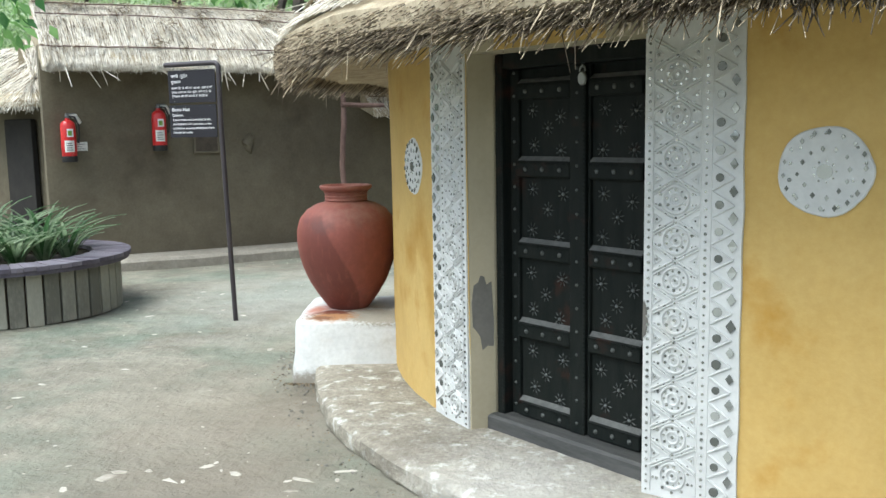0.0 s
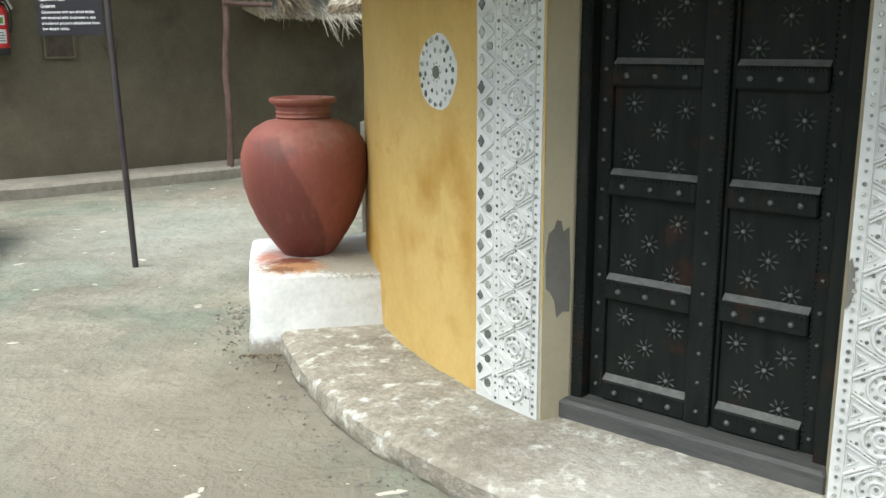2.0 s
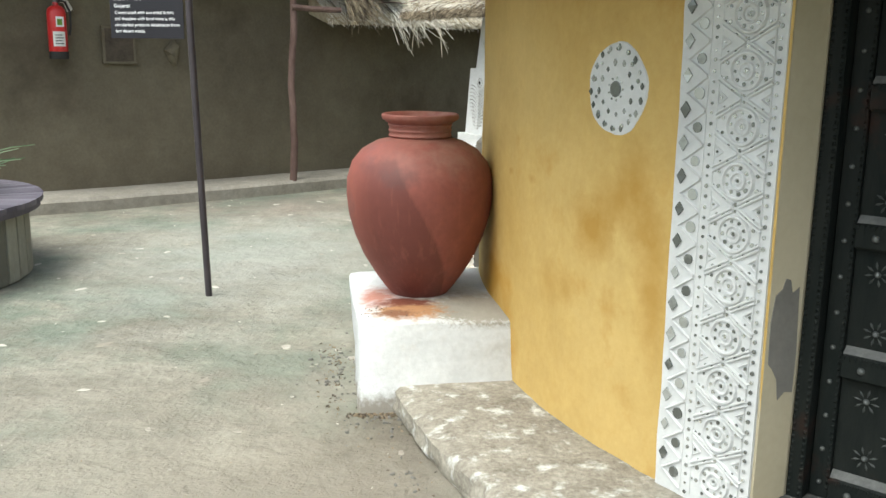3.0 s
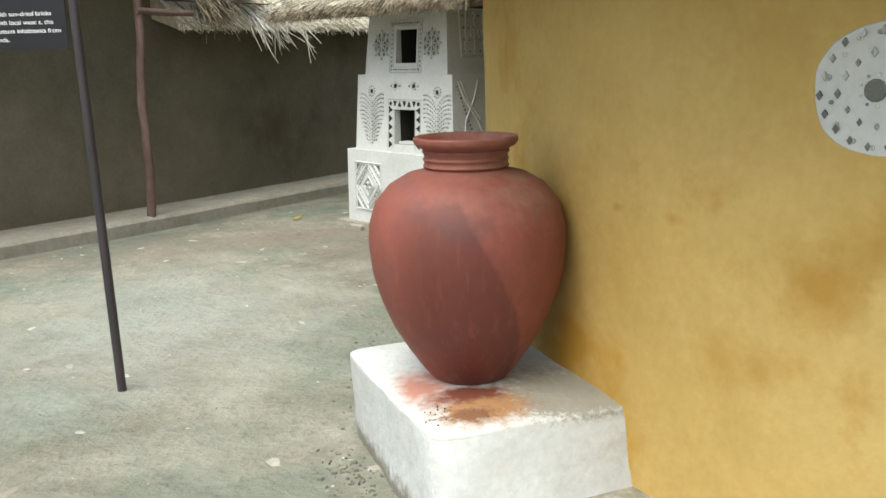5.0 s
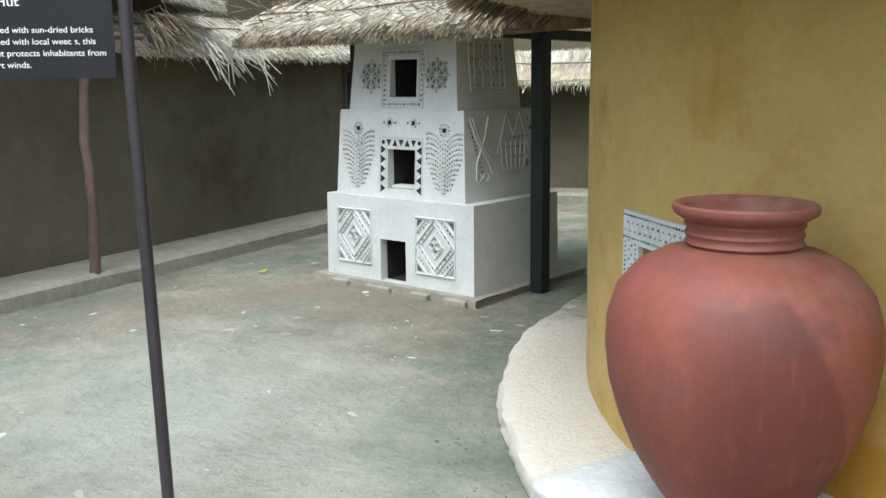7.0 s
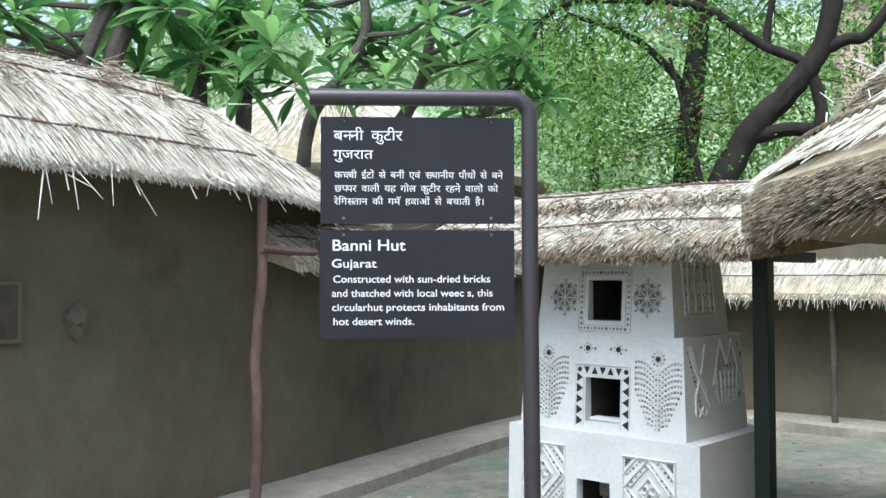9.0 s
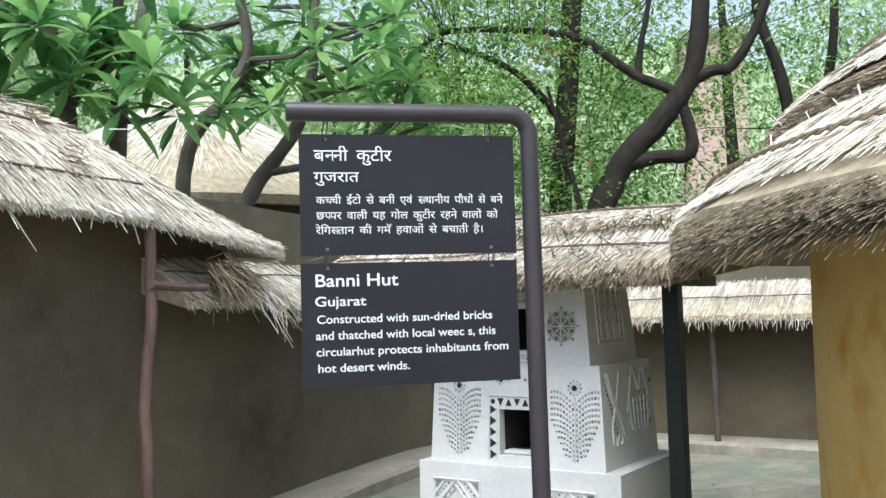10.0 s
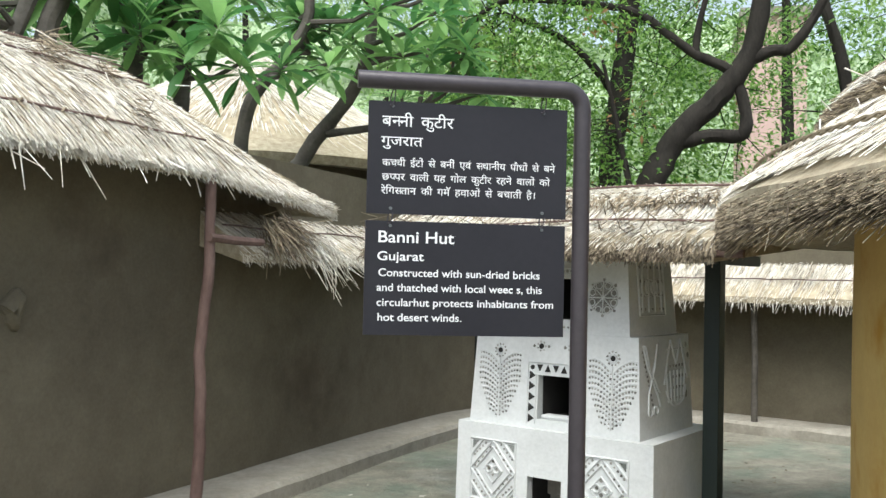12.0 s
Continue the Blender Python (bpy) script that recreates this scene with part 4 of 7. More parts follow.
def door_strip(a0, a1, flip):
    """One white border panel beside the door, with rosettes, ridges and small mirrors."""
    mid, W = (a0 + a1) / 2, HR * radians(a1 - a0)
    f = on_hut(mid, HR - 0.006)
    top = thing("door_border", "white clay border panel beside the door with rosettes and inset mirrors", "wall panel", None, "door borders")
    s = Shape()
    zs_ = [0.09 + 1.86 * k / 40 for k in range(41)]
    rows = []
    for z in zs_:
        e0, e1 = 0.006 * noise.noise((z * 6, a0, 0)), 0.006 * noise.noise((z * 6, a1, 5))
        rows.append([(-W / 2 + (e0 if not flip else 0), 0.03, z), (-W / 2 + (e0 if not flip else 0), -0.012, z), (-W / 6, -0.016, z), (W / 6, -0.016, z), (W / 2 + (e1 if flip else 0), -0.012, z), (W / 2 + (e1 if flip else 0), 0.03, z)])
    s.loft(rows, f)
    part("slab", s, M_WHITE, top)
    g = on_hut(mid, HR + 0.0095)
    q = Panel(g, top)
    k = W / 0.375
    X = (lambda x: -W / 2 + x * k) if flip else (lambda x: W / 2 - x * k)  # x from the door's side
    z0, z1, P = 0.12, 1.93, 0.152
    for x in (0.036, 0.222, 0.262):
        q.line([(X(x), z0), (X(x), z1)], 0.004, 0.003)
    nz = int((z1 - z0) / 0.03)
    q.dots([(X(0.02), z0 + 0.03 * i + random.uniform(-0.003, 0.003)) for i in range(nz)], 0.0055)
    q.dots([(X(0.242), z0 + 0.03 * i + random.uniform(-0.003, 0.003)) for i in range(nz)], 0.0055)
    rows_n = int((z1 - z0) / P)
    for i in range(rows_n):
        z = z0 + P * (i + 0.5)
        c = X(0.128)
        q.ring(c, z, 0.050, 0.014, 0.008)
        q.ring(c, z, 0.0235, 0.010, 0.007, 16)
        q.ring(c, z, 0.0095, 0.006, 0.005, 10)
        q.dots([(c, z)], 0.006)
        q.dots([(c + 0.037 * math.cos(t), z + 0.037 * math.sin(t)) for t in (2 * math.pi * (j + 0.3 * (i % 3)) / 9 for j in range(9))], 0.0058)
        q.dots([(c + 0.067 * math.cos(t), z + 0.067 * math.sin(t)) for t in (2 * math.pi * (j + 0.5) / 10 for j in range(10))], 0.0055)
        for sgn in (-1, 1):
            for d in (0.0, 0.012):
                q.line([(c + sgn * (0.09 - d * 0.2), z + P / 2 - 0.046 - d), (c + sgn * 0.008, z + P / 2 - d * 0.9)], 0.0095, 0.007)
                q.line([(c + sgn * (0.09 - d * 0.2), z + P / 2 + 0.046 + d), (c + sgn * 0.008, z + P / 2 + d * 0.9)], 0.0095, 0.007)
            q.line([(c + sgn * 0.085, z + P / 2 - 0.02), (c + sgn * 0.055, z + P / 2), (c + sgn * 0.085, z + P / 2 + 0.02), (c + sgn * 0.085, z + P / 2 - 0.02)], 0.004, 0.004)
            q.dots([(c + sgn * 0.076, z + P / 2), (c + sgn * 0.078, z + 0.022), (c + sgn * 0.08, z - 0.02), (c + sgn * 0.062, z + 0.05)], 0.0045)
    mz, j = 0.098, 0
    for i in range(int((z1 - z0) / mz)):
        z = z0 + mz * (i + 0.5)
        q.poly("mirror", circle(X(0.292), z, 0.0165 * random.uniform(0.9, 1.1)), M_MIRROR_ONE)
        zz = z + mz / 2
        d = 0.02 * random.uniform(0.85, 1.1)
        q.poly("mirror", [(X(0.343), zz - d * 1.15), (X(0.343) + d * 0.85, zz + random.uniform(-0.003, 0.003)), (X(0.343), zz + d * 1.15), (X(0.343) - d * 0.85, zz)], M_MIRROR_ONE)
        q.line([(X(0.266), z - 0.047), (X(0.345), z - 0.002), (X(0.266), z + 0.047)], 0.008, 0.006)
    if flip:
        q.poly("bare_patch", [(X(0.0), 0.72), (X(0.012), 0.735), (X(0.022), 0.78), (X(0.016), 0.84), (X(0.006), 0.87), (X(0.0), 0.86)], M_BARE, 0.0012, "chipped edge showing grey render")
    q.done()
    return top


door_strip(207.15, DOOR_A - 0.15, False)
door_strip(DOOR_B - 0.05, 238.6, True)


def medallion(angle, z, r, seed):
    top = thing("wall_medallion", "round white clay medallion with inset mirror chips on the yellow wall", "wall ornament", None, "wall medallions")
    f = on_hut(angle, HR - 0.004)
    random.seed(seed)
    s = Shape()
    n = 48
    rim = [r * (1 + 0.02 * math.sin(5 * 2 * math.pi * k / n + seed) + random.uniform(-0.008, 0.008)) for k in range(n)]
    s.loft([[(rim[k] * w_ * math.cos(2 * math.pi * k / n), d, z + rim[k] * w_ * math.sin(2 * math.pi * k / n)) for k in range(n)][::-1] for w_, d in ((1, 0.03), (1, -0.006), (0.97, -0.011), (0.3, -0.014))], f)
    part("disc", s, M_WHITE, top)
    q = Panel(on_hut(angle, HR + 0.0095), top)
    q.poly("mirror", circle(0, z, 0.026), M_MIRROR_ONE, 0.004)
    q.dots([(0.036 * math.cos(t), z + 0.036 * math.sin(t)) for t in (2 * math.pi * k / 9 for k in range(9))], 0.004)
    for k in range(30):
        t = 2 * math.pi * k / (18 if k < 18 else 12) + 0.1
        R2 = r * random.uniform(0.82, 0.88) if k < 18 else r * random.uniform(0.5, 0.6)
        d = 0.011 * random.uniform(0.75, 1.15)
        q.poly("mirror", [(R2 * math.cos(t) - d * 0.7, z + R2 * math.sin(t)), (R2 * math.cos(t), z + R2 * math.sin(t) - d), (R2 * math.cos(t) + d * 0.7, z + R2 * math.sin(t)), (R2 * math.cos(t), z + R2 * math.sin(t) + d)], M_MIRROR_ONE)
    q.dots([(0.85 * r * math.cos(t) * random.uniform(0.7, 1), z + 0.85 * r * math.sin(t)) for t in (2 * math.pi * (k + 0.5) / 14 for k in range(14))], 0.006)
    q.done()


medallion(202.05, 1.342, 0.15, 1)
medallion(243.35, 1.369, 0.153, 2)

# border round the hut's window niche
niche = thing("niche_border", "white clay border with mirror chips round a wall niche", "wall panel")
NM = (NICHE_A + NICHE_B) / 2
NW = HR * radians(NICHE_B - NICHE_A) / 2
f = on_hut(NM, HR + 0.002)
q = Panel(on_hut(NM, HR + 0.0155), niche)
for x0, x1, za, zb in ((-NW - 0.12, NW + 0.12, NICHE_Z1, NICHE_Z1 + 0.115), (-NW - 0.12, NW + 0.12, NICHE_Z0 - 0.082, NICHE_Z0), (-NW - 0.12, -NW, NICHE_Z0, NICHE_Z1), (NW, NW + 0.12, NICHE_Z0, NICHE_Z1)):
    part("border", Shape().box(x0, x1, -0.013, 0.03, za, zb, f), M_WHITE, niche)
for k in range(34):
    x = -NW - 0.11 + k * (2 * NW + 0.22) / 33
    q.dots([(x, NICHE_Z1 + 0.02), (x, NICHE_Z1 + 0.1), (x + 0.01, NICHE_Z1 + 0.045 + 0.03 * (k % 2)), (x, NICHE_Z0 - 0.015), (x, NICHE_Z0 - 0.07), (x, NICHE_Z0 - 0.042)], 0.0042)
for k in range(26):
    z = NICHE_Z0 + k * (NICHE_Z1 - NICHE_Z0) / 25
    for sx in (-1, 1):
        q.dots([(sx * (NW + 0.02), z), (sx * (NW + 0.1), z), (sx * (NW + 0.05 + 0.02 * (k % 2)), z + 0.01)], 0.0042)
for k in range(8):
    x = -NW - 0.06 + k * (2 * NW + 0.12) / 7
    q.line([(x - 0.02, NICHE_Z1 + 0.035), (x, NICHE_Z1 + 0.085), (x + 0.02, NICHE_Z1 + 0.035)], 0.005, 0.004)
q.done()

# bare patch on the jamb where the paint has come off
pz = [(0.018, 0.60), (0.012, 0.72), (0.028, 0.80), (0.06, 0.815), (0.075, 0.845), (0.10, 0.84), (0.115, 0.80), (0.15, 0.815), (0.165, 0.62), (0.163, 0.50), (0.12, 0.505), (0.085, 0.485), (0.07, 0.55), (0.04, 0.585)]
s = Shape()
pz = [(0.68 * y, z) for y, z in pz]
s.add([(-DW + 0.0015 + 0.389 * y, y, z) for y, z in pz] + [(-DW - 0.01 + 0.389 * y, y, z) for y, z in pz], [tuple(range(len(pz)))] + [(k, (k + 1) % len(pz), len(pz) + (k + 1) % len(pz), len(pz) + k) for k in range(len(pz))], DOOR)
part("bare_patch", s, M_BARE, jamb_ob, "patch of bare grey render")

# ---- carved double door ----
door = thing("double_door", "closed dark carved double door with iron studs and a padlock", "door", DOOR)
DY = 0.185  # face of the leaves
for x0, x1 in ((-DW + SPLAY + 0.001, -DW + 0.093), (DW - 0.093, DW - SPLAY - 0.001)):
    part("frame_post", Shape().box(x0, x1, DY - 0.055, DY + 0.10, 0.1, DOOR_TOP, None, 0.006), M_WOOD, door)
part("frame_head", Shape().box(-DW + 0.094, DW - 0.094, DY - 0.05, DY + 0.10, DOOR_TOP - 0.07, DOOR_TOP, None, 0.006), M_WOOD, door)
part("sill", Shape().box(-DW + 0.03, DW - 0.03, 0.072, DY + 0.1, 0.085, 0.172, None, 0.012), M_SILL, door, "worn grey timber sill")
RAILS = [0.214, 0.594, 0.972, 1.35, 1.70]
star = Shape()
for k in range(8):
    t = 2 * math.pi * k / 8
    c_, s_ = math.cos(t), math.sin(t)
    star.add([(0.008 * c_, -0.002, 0.008 * s_), (0.019 * c_ - 0.0028 * s_, -0.0015, 0.019 * s_ + 0.0028 * c_), (0.027 * c_, -0.001, 0.027 * s_), (0.019 * c_ + 0.0028 * s_, -0.0015, 0.019 * s_ - 0.0028 * c_), (0.018 * c_, -0.005, 0.018 * s_)], [(0, 1, 4), (1, 2, 4), (2, 3, 4), (3, 0, 4)])
star.add([(0.007 * math.cos(2 * math.pi * k / 8), -0.002, 0.007 * math.sin(2 * math.pi * k / 8)) for k in range(8)] + [(0, -0.009, 0)], [(k, (k + 1) % 8, 8) for k in range(8)])
STAR = star.mesh("flower_stud")
M_PETAL = material("dark_petal_iron", (0.03, 0.034, 0.032), (0.12, 0.128, 0.12), 20, 0.5, 60, 0.1, metal=0.3)
M_DUST = material("pale_dust", (0.07, 0.073, 0.07), (0.15, 0.152, 0.145), 30, 0.95, 90, 0.1)
knob = Shape()
knob.loft([[(r * math.cos(2 * math.pi * k / 10), y, r * math.sin(2 * math.pi * k / 10)) for k in range(10)] for r, y in ((0.011, 0.0), (0.0105, -0.004), (0.007, -0.008), (0.002, -0.0095))])
KNOB = knob.mesh("stud", True)
KNOB.materials.append(M_PETAL)
cen = Shape()
cen.loft([[(r * math.cos(2 * math.pi * k / 8), y, r * math.sin(2 * math.pi * k / 8)) for k in range(8)] for r, y in ((0.0055, 0.0), (0.005, -0.003), (0.002, -0.0045))])
CENTRE = cen.mesh("boss", True)
for side in (-1, 1):
    L0, L1 = (-DW + 0.096, 0.057) if side < 0 else (0.060, DW - 0.096)
    Z0, Z1 = 0.172, DOOR_TOP - 0.072
    sl, sr = (0.055, 0.088) if side < 0 else (0.012, 0.055)  # widths of the stiles
    leaf_ob = part("door_leaf", Shape().box(L0, L1, DY + 0.022, DY + 0.04, Z0, Z1), M_WOOD, door)
    part("stile", Shape().box(L0, L0 + sl, DY - 0.004, DY + 0.02, Z0, Z1, None, 0.004), M_WOOD, leaf_ob)
    part("stile", Shape().box(L1 - sr, L1, DY - (0.02 if side < 0 else 0.004), DY + 0.02, Z0, Z1, None, 0.004), M_WOOD, leaf_ob)
    for i, z in enumerate(RAILS):
        part("rail", Shape().box(L0 + sl + 0.001, L1 - sr - 0.001, DY - 0.02, DY + 0.02, z - 0.04, z + 0.035, None, 0.008), M_WOOD, leaf_ob, "carved rail with dusty top edge")
        ledge_ = Shape()
        ledge_.loft([[(x_, DY - 0.0125, z + 0.034), (x_, DY - 0.0115, z + 0.0365), (x_, DY + 0.0115, z + 0.054), (x_, DY + 0.0115, z + 0.034)] for x_ in (L0 + sl + 0.004, (L0 + L1) / 2, L1 - sr - 0.004)])
        part("dust", ledge_, M_DUST, leaf_ob, "bevelled top of a rail, pale with dust")
        for fx in (0.18, 0.5, 0.82):
            part("stud", KNOB, M_STUD, leaf_ob, place=pose(L0 + sl + fx * (L1 - L0 - sl - sr), DY - 0.02, z - 0.004))
        # notched band along the rail's upper edge
        nb_ = Shape()
        for k in range(22):
            x = L0 + sl + 0.004 + k * (L1 - L0 - sl - sr - 0.008) / 22
            nb_.box(x, x + 0.008, DY - 0.0235, DY - 0.019, z + 0.018, z + 0.03)
        part("notches", nb_, M_WOOD, leaf_ob, "", "stuff")
    for i in range(len(RAILS)):
        za = RAILS[i] + 0.036
        zb = RAILS[i + 1] - 0.041 if i + 1 < len(RAILS) else Z1
        if zb - za > 0.1:
            part("panel", Shape().box(L0 + sl + 0.002, L1 - sr - 0.002, DY + 0.012, DY + 0.021, za, zb), M_WOOD, leaf_ob, "reddish dark timber panel")
            w_ = L1 - L0 - sl - sr
            for fx, fz in ((0.22, 0.8), (0.78, 0.74), (0.5, 0.5), (0.24, 0.22), (0.76, 0.16)):
                t = random.uniform(-0.012, 0.012)
                part("flower_stud", STAR, M_PETAL, leaf_ob, place=pose(L0 + sl + fx * w_ + t, DY + 0.012, za + fz * (zb - za) + t) @ Matrix.Rotation(random.uniform(0, 0.7), 4, "Y") @ Matrix.Diagonal((1.38, 1.3, 1.38, 1)))
                part("boss", CENTRE, M_STUD, leaf_ob, place=pose(L0 + sl + fx * w_ + t, DY + 0.005, za + fz * (zb - za) + t))
    for k in range(16):
        z = Z0 + 0.05 + k * 0.104
        for xs in ((L0 + sl / 2, L1 - sr / 2) if side < 0 else (L1 - sr / 2,)):
            part("stud", KNOB, M_STUD, leaf_ob, place=pose(xs, DY - (0.02 if side < 0 and xs > 0 else 0.004), z) @ Matrix.Diagonal((0.7, 0.8, 0.7, 1)))
for x_, y_, host in ((-DW + 0.054, DY - 0.055, door), (-DW + 0.086, DY - 0.055, door)):
    beads = Shape()
    for k in range(86):
        z = 0.18 + k * 0.0195
        beads.add([(x_ - 0.005, y_, z), (x_ + 0.005, y_, z), (x_ + 0.005, y_, z + 0.012), (x_ - 0.005, y_, z + 0.012), (x_, y_ - 0.006, z + 0.006)], [(0, 1, 4), (1, 2, 4), (2, 3, 4), (3, 0, 4)])
    part("beading", beads, M_WOOD, host, "row of carved beads", "stuff")
for side in (-1, 1):
    beads = Shape()
    edges = (-DW + 0.146, -0.024, 0.05) if side < 0 else (DW - 0.146,)
    for x_ in edges:
        for k in range(82):
            z = 0.2 + k * 0.0195
            y_ = DY - (0.02 if side < 0 and x_ > 0 else 0.004)
            beads.add([(x_ - 0.004, y_, z), (x_ + 0.004, y_, z), (x_ + 0.004, y_, z + 0.011), (x_ - 0.004, y_, z + 0.011), (x_, y_ - 0.005, z + 0.0055)], [(0, 1, 4), (1, 2, 4), (2, 3, 4), (3, 0, 4)])
    part("beading", beads, M_WOOD, door, "row of carved beads", "stuff")
lock = thing("padlock", "small worn steel padlock hanging on the door chain", "padlock", DOOR @ pose(0.06, DY - 0.04, 1.765) @ Matrix.Diagonal((0.85, 0.85, 0.85, 1)))
s = Shape()
s.loft([[(0.026 * w_ * math.cos(t), y, 0.034 * w_ * math.sin(t) - 0.035) for t in (2 * math.pi * k / 18 for k in range(18))] for w_, y in ((0.8, -0.012), (1, -0.006), (1, 0.006), (0.8, 0.012))])
part("body", s, M_BRASS, lock, smooth=True)
s = Shape()
s.tube([(0.018 * math.cos(t), 0, 0.028 * math.sin(t) - 0.002) for t in (math.pi * k / 10 for k in range(11))], 0.0045, 8)
part("shackle", s, M_BRASS, lock, smooth=True)
s = Shape()
s.tube([(0, 0.03, 0.06), (0, 0.0, 0.03)], 0.006, 6)
part("staple", s, M_STUD, lock)

# ---- ornament on the clay tower ----
random.seed(5)


def lattice_panel(q, u0, u1, z0, z1):
    """A square relief panel: frame, crossed bands and dots."""
    q.line([(u0, z0), (u1, z0), (u1, z1), (u0, z1), (u0, z0)], 0.012, 0.012)
    cu, cz, hu, hz = (u0 + u1) / 2, (z0 + z1) / 2, (u1 - u0) / 2, (z1 - z0) / 2
    for f in (1.0, 0.78, 0.42):
        q.line([(cu - hu * f, cz), (cu, cz + hz * f), (cu + hu * f, cz), (cu, cz - hz * f), (cu - hu * f, cz)], 0.011, 0.012)
    for sx in (-1, 1):
        for sz in (-1, 1):
            q.line([(cu + sx * hu * 0.98, cz + sz * hz * 0.45), (cu + sx * hu * 0.45, cz + sz * hz * 0.98)], 0.011, 0.012)
            q.poly("mirror", [(cu + sx * hu * 0.92, cz + sz * hz * 0.92), (cu + sx * hu * 0.92, cz + sz * hz * 0.66), (cu + sx * hu * 0.66, cz + sz * hz * 0.92)][::(1 if sx * sz > 0 else -1)], M_MIRROR_ONE)
            for t in (0.15, 0.35, 0.55, 0.75, 0.92):
                q.dots([(cu + sx * hu * 0.88 * t, cz + sz * hz * 0.88 * (1 - t))], 0.008)
                q.dots([(cu + sx * hu * (0.25 + 0.65 * t), cz + sz * hz * (0.95 - 0.55 * t))], 0.008)
    q.ring(cu - 0.03, cz + 0.01, 0.025, 0.009, 0.012, 12)
    q.ring(cu + 0.03, cz + 0.01, 0.025, 0.009, 0.012, 12)
    q.dots([(cu, cz - 0.03), (cu - 0.03, cz + 0.01), (cu + 0.03, cz + 0.01), (cu, cz + 0.06)], 0.011)


def feather(q, u, z0, z1, w):
    """A leafy plume: curving rows of set chips on both sides of a stem, under a round head."""
    q.ring(u, z1 + 0.075, 0.026, 0.007, 0.008, 12)
    q.poly("mirror", circle(u, z1 + 0.075, 0.017, 10), M_HOLE)
    q.dots([(u + 0.042 * math.cos(t), z1 + 0.075 + 0.042 * math.sin(t)) for t in (2 * math.pi * k / 11 for k in range(11))], 0.0065)
    q.line([(u, z0 - 0.03), (u, z1 + 0.02)], 0.008, 0.008)
    n = 12
    for i in range(n):
        f_ = i / (n - 1)
        z = z0 - 0.02 + (z1 - z0) * f_
        ww = 1.1 * w * min(1.0, 0.45 + 1.0 * f_)
        for sx in (-1, 1):
            curve = lambda t: (u + sx * ww * t, z + 0.085 * math.sin(1.9 * t) * (0.55 + 0.45 * f_))
            q.line([curve(t) for t in (0.06, 0.3, 0.55, 0.8, 1.0)], 0.006, 0.006)
            m_ = max(3, int(ww / 0.019))
            q.dots([(curve((k + 0.6) / m_)[0], curve((k + 0.6) / m_)[1] - 0.0135) for k in range(m_)], 0.0066)


def rosette(q, u, z, r):
    q.poly("rosette_ground", circle(u, z, r * 0.97, 24), M_BARE, 0.0015, "dark grey disc behind the ridges of a rosette")
    for k in range(8):
        t = 2 * math.pi * k / 8
        q.line([(u, z), (u + r * math.cos(t), z + r * math.sin(t))], 0.010, 0.010)
        q.ring(u + r * 0.78 * math.cos(t + math.pi / 8), z + r * 0.78 * math.sin(t + math.pi / 8), r * 0.2, 0.008, 0.008, 10)
        q.dots([(u + r * 0.5 * math.cos(t + math.pi / 8), z + r * 0.5 * math.sin(t + math.pi / 8)), (u + r * 1.08 * math.cos(t), z + r * 1.08 * math.sin(t))], 0.009)
    q.ring(u, z, r * 0.95, 0.007, 0.008, 24)


def face(v0, z0, lean):
    """The leaning front face of a tier, in the tower's own frame."""
    return Matrix(((1, 0, 0, 0), (0, 1, lean, v0 - lean * z0), (0, 0, 1, 0), (0, 0, 0, 1)))


def side_face(u1, z0, lean):
    """The leaning right face of a tier: across runs to the back."""
    return Matrix(((0, -1, -lean, u1 + lean * z0), (1, 0, 0, 0), (0, 0, 1, 0), (0, 0, 0, 1)))


q = Panel(face(0.0, 0.02, 0.012), tower)
lattice_panel(q, -0.60, -0.25, 0.16, 0.56)
lattice_panel(q, 0.19, 0.55, 0.15, 0.55)
q.done(None, M_GLASSCHIP)
q = Panel(face(0.056, 0.66, 0.05), tower)
feather(q, -0.43, 0.74, 1.08, 0.15)
feather(q, 0.40, 0.74, 1.08, 0.15)
for sx in (-1, 1):
    for i in range(5):
        z = 0.70 + 0.07 * i
        q.poly("mirror", [(sx * 0.195, z), (sx * 0.15, z + 0.028), (sx * 0.195, z + 0.056)][::sx], M_HOLE)
    q.line([(sx * 0.142, 0.69), (sx * 0.142, 1.02)], 0.006, 0.008)
    q.line([(sx * 0.205, 0.69), (sx * 0.205, 1.09)], 0.006, 0.008)
    q.poly("mirror", circle(sx * 0.175, 1.06, 0.016, 8), M_HOLE)
    q.poly("mirror", circle(sx * 0.115, 1.2, 0.018, 10), M_HOLE)
    q.dots([(sx * 0.115 + 0.03 * math.cos(t), 1.2 + 0.03 * math.sin(t)) for t in (2 * math.pi * k / 7 for k in range(7))], 0.006)
    q.dots([(sx * 0.115 + 0.055 * math.cos(t), 1.2 + 0.02 * math.sin(t)) for t in (0, math.pi)], 0.01)
for i in range(5):
    u = -0.12 + 0.06 * i
    q.poly("mirror", [(u - 0.022, 1.035), (u + 0.022, 1.035), (u, 1.08)] if i % 2 else [(u - 0.022, 1.08), (u, 1.035), (u + 0.022, 1.08)], M_HOLE)
q.line([(-0.2, 1.095), (0.2, 1.095)], 0.006, 0.008)
q.done(None, M_GLASSCHIP)
q = Panel(face(0.10, 1.285, 0.08), tower)
rosette(q, -0.32, 1.53, 0.105)
rosette(q, 0.305, 1.53, 0.105)
for d in (0.03, 0.07):
    q.line([(-0.135 - d, 1.38 - d), (0.12 + d, 1.38 - d), (0.12 + d, 1.645 + d), (-0.135 - d, 1.645 + d), (-0.135 - d, 1.38 - d)], 0.008, 0.010)
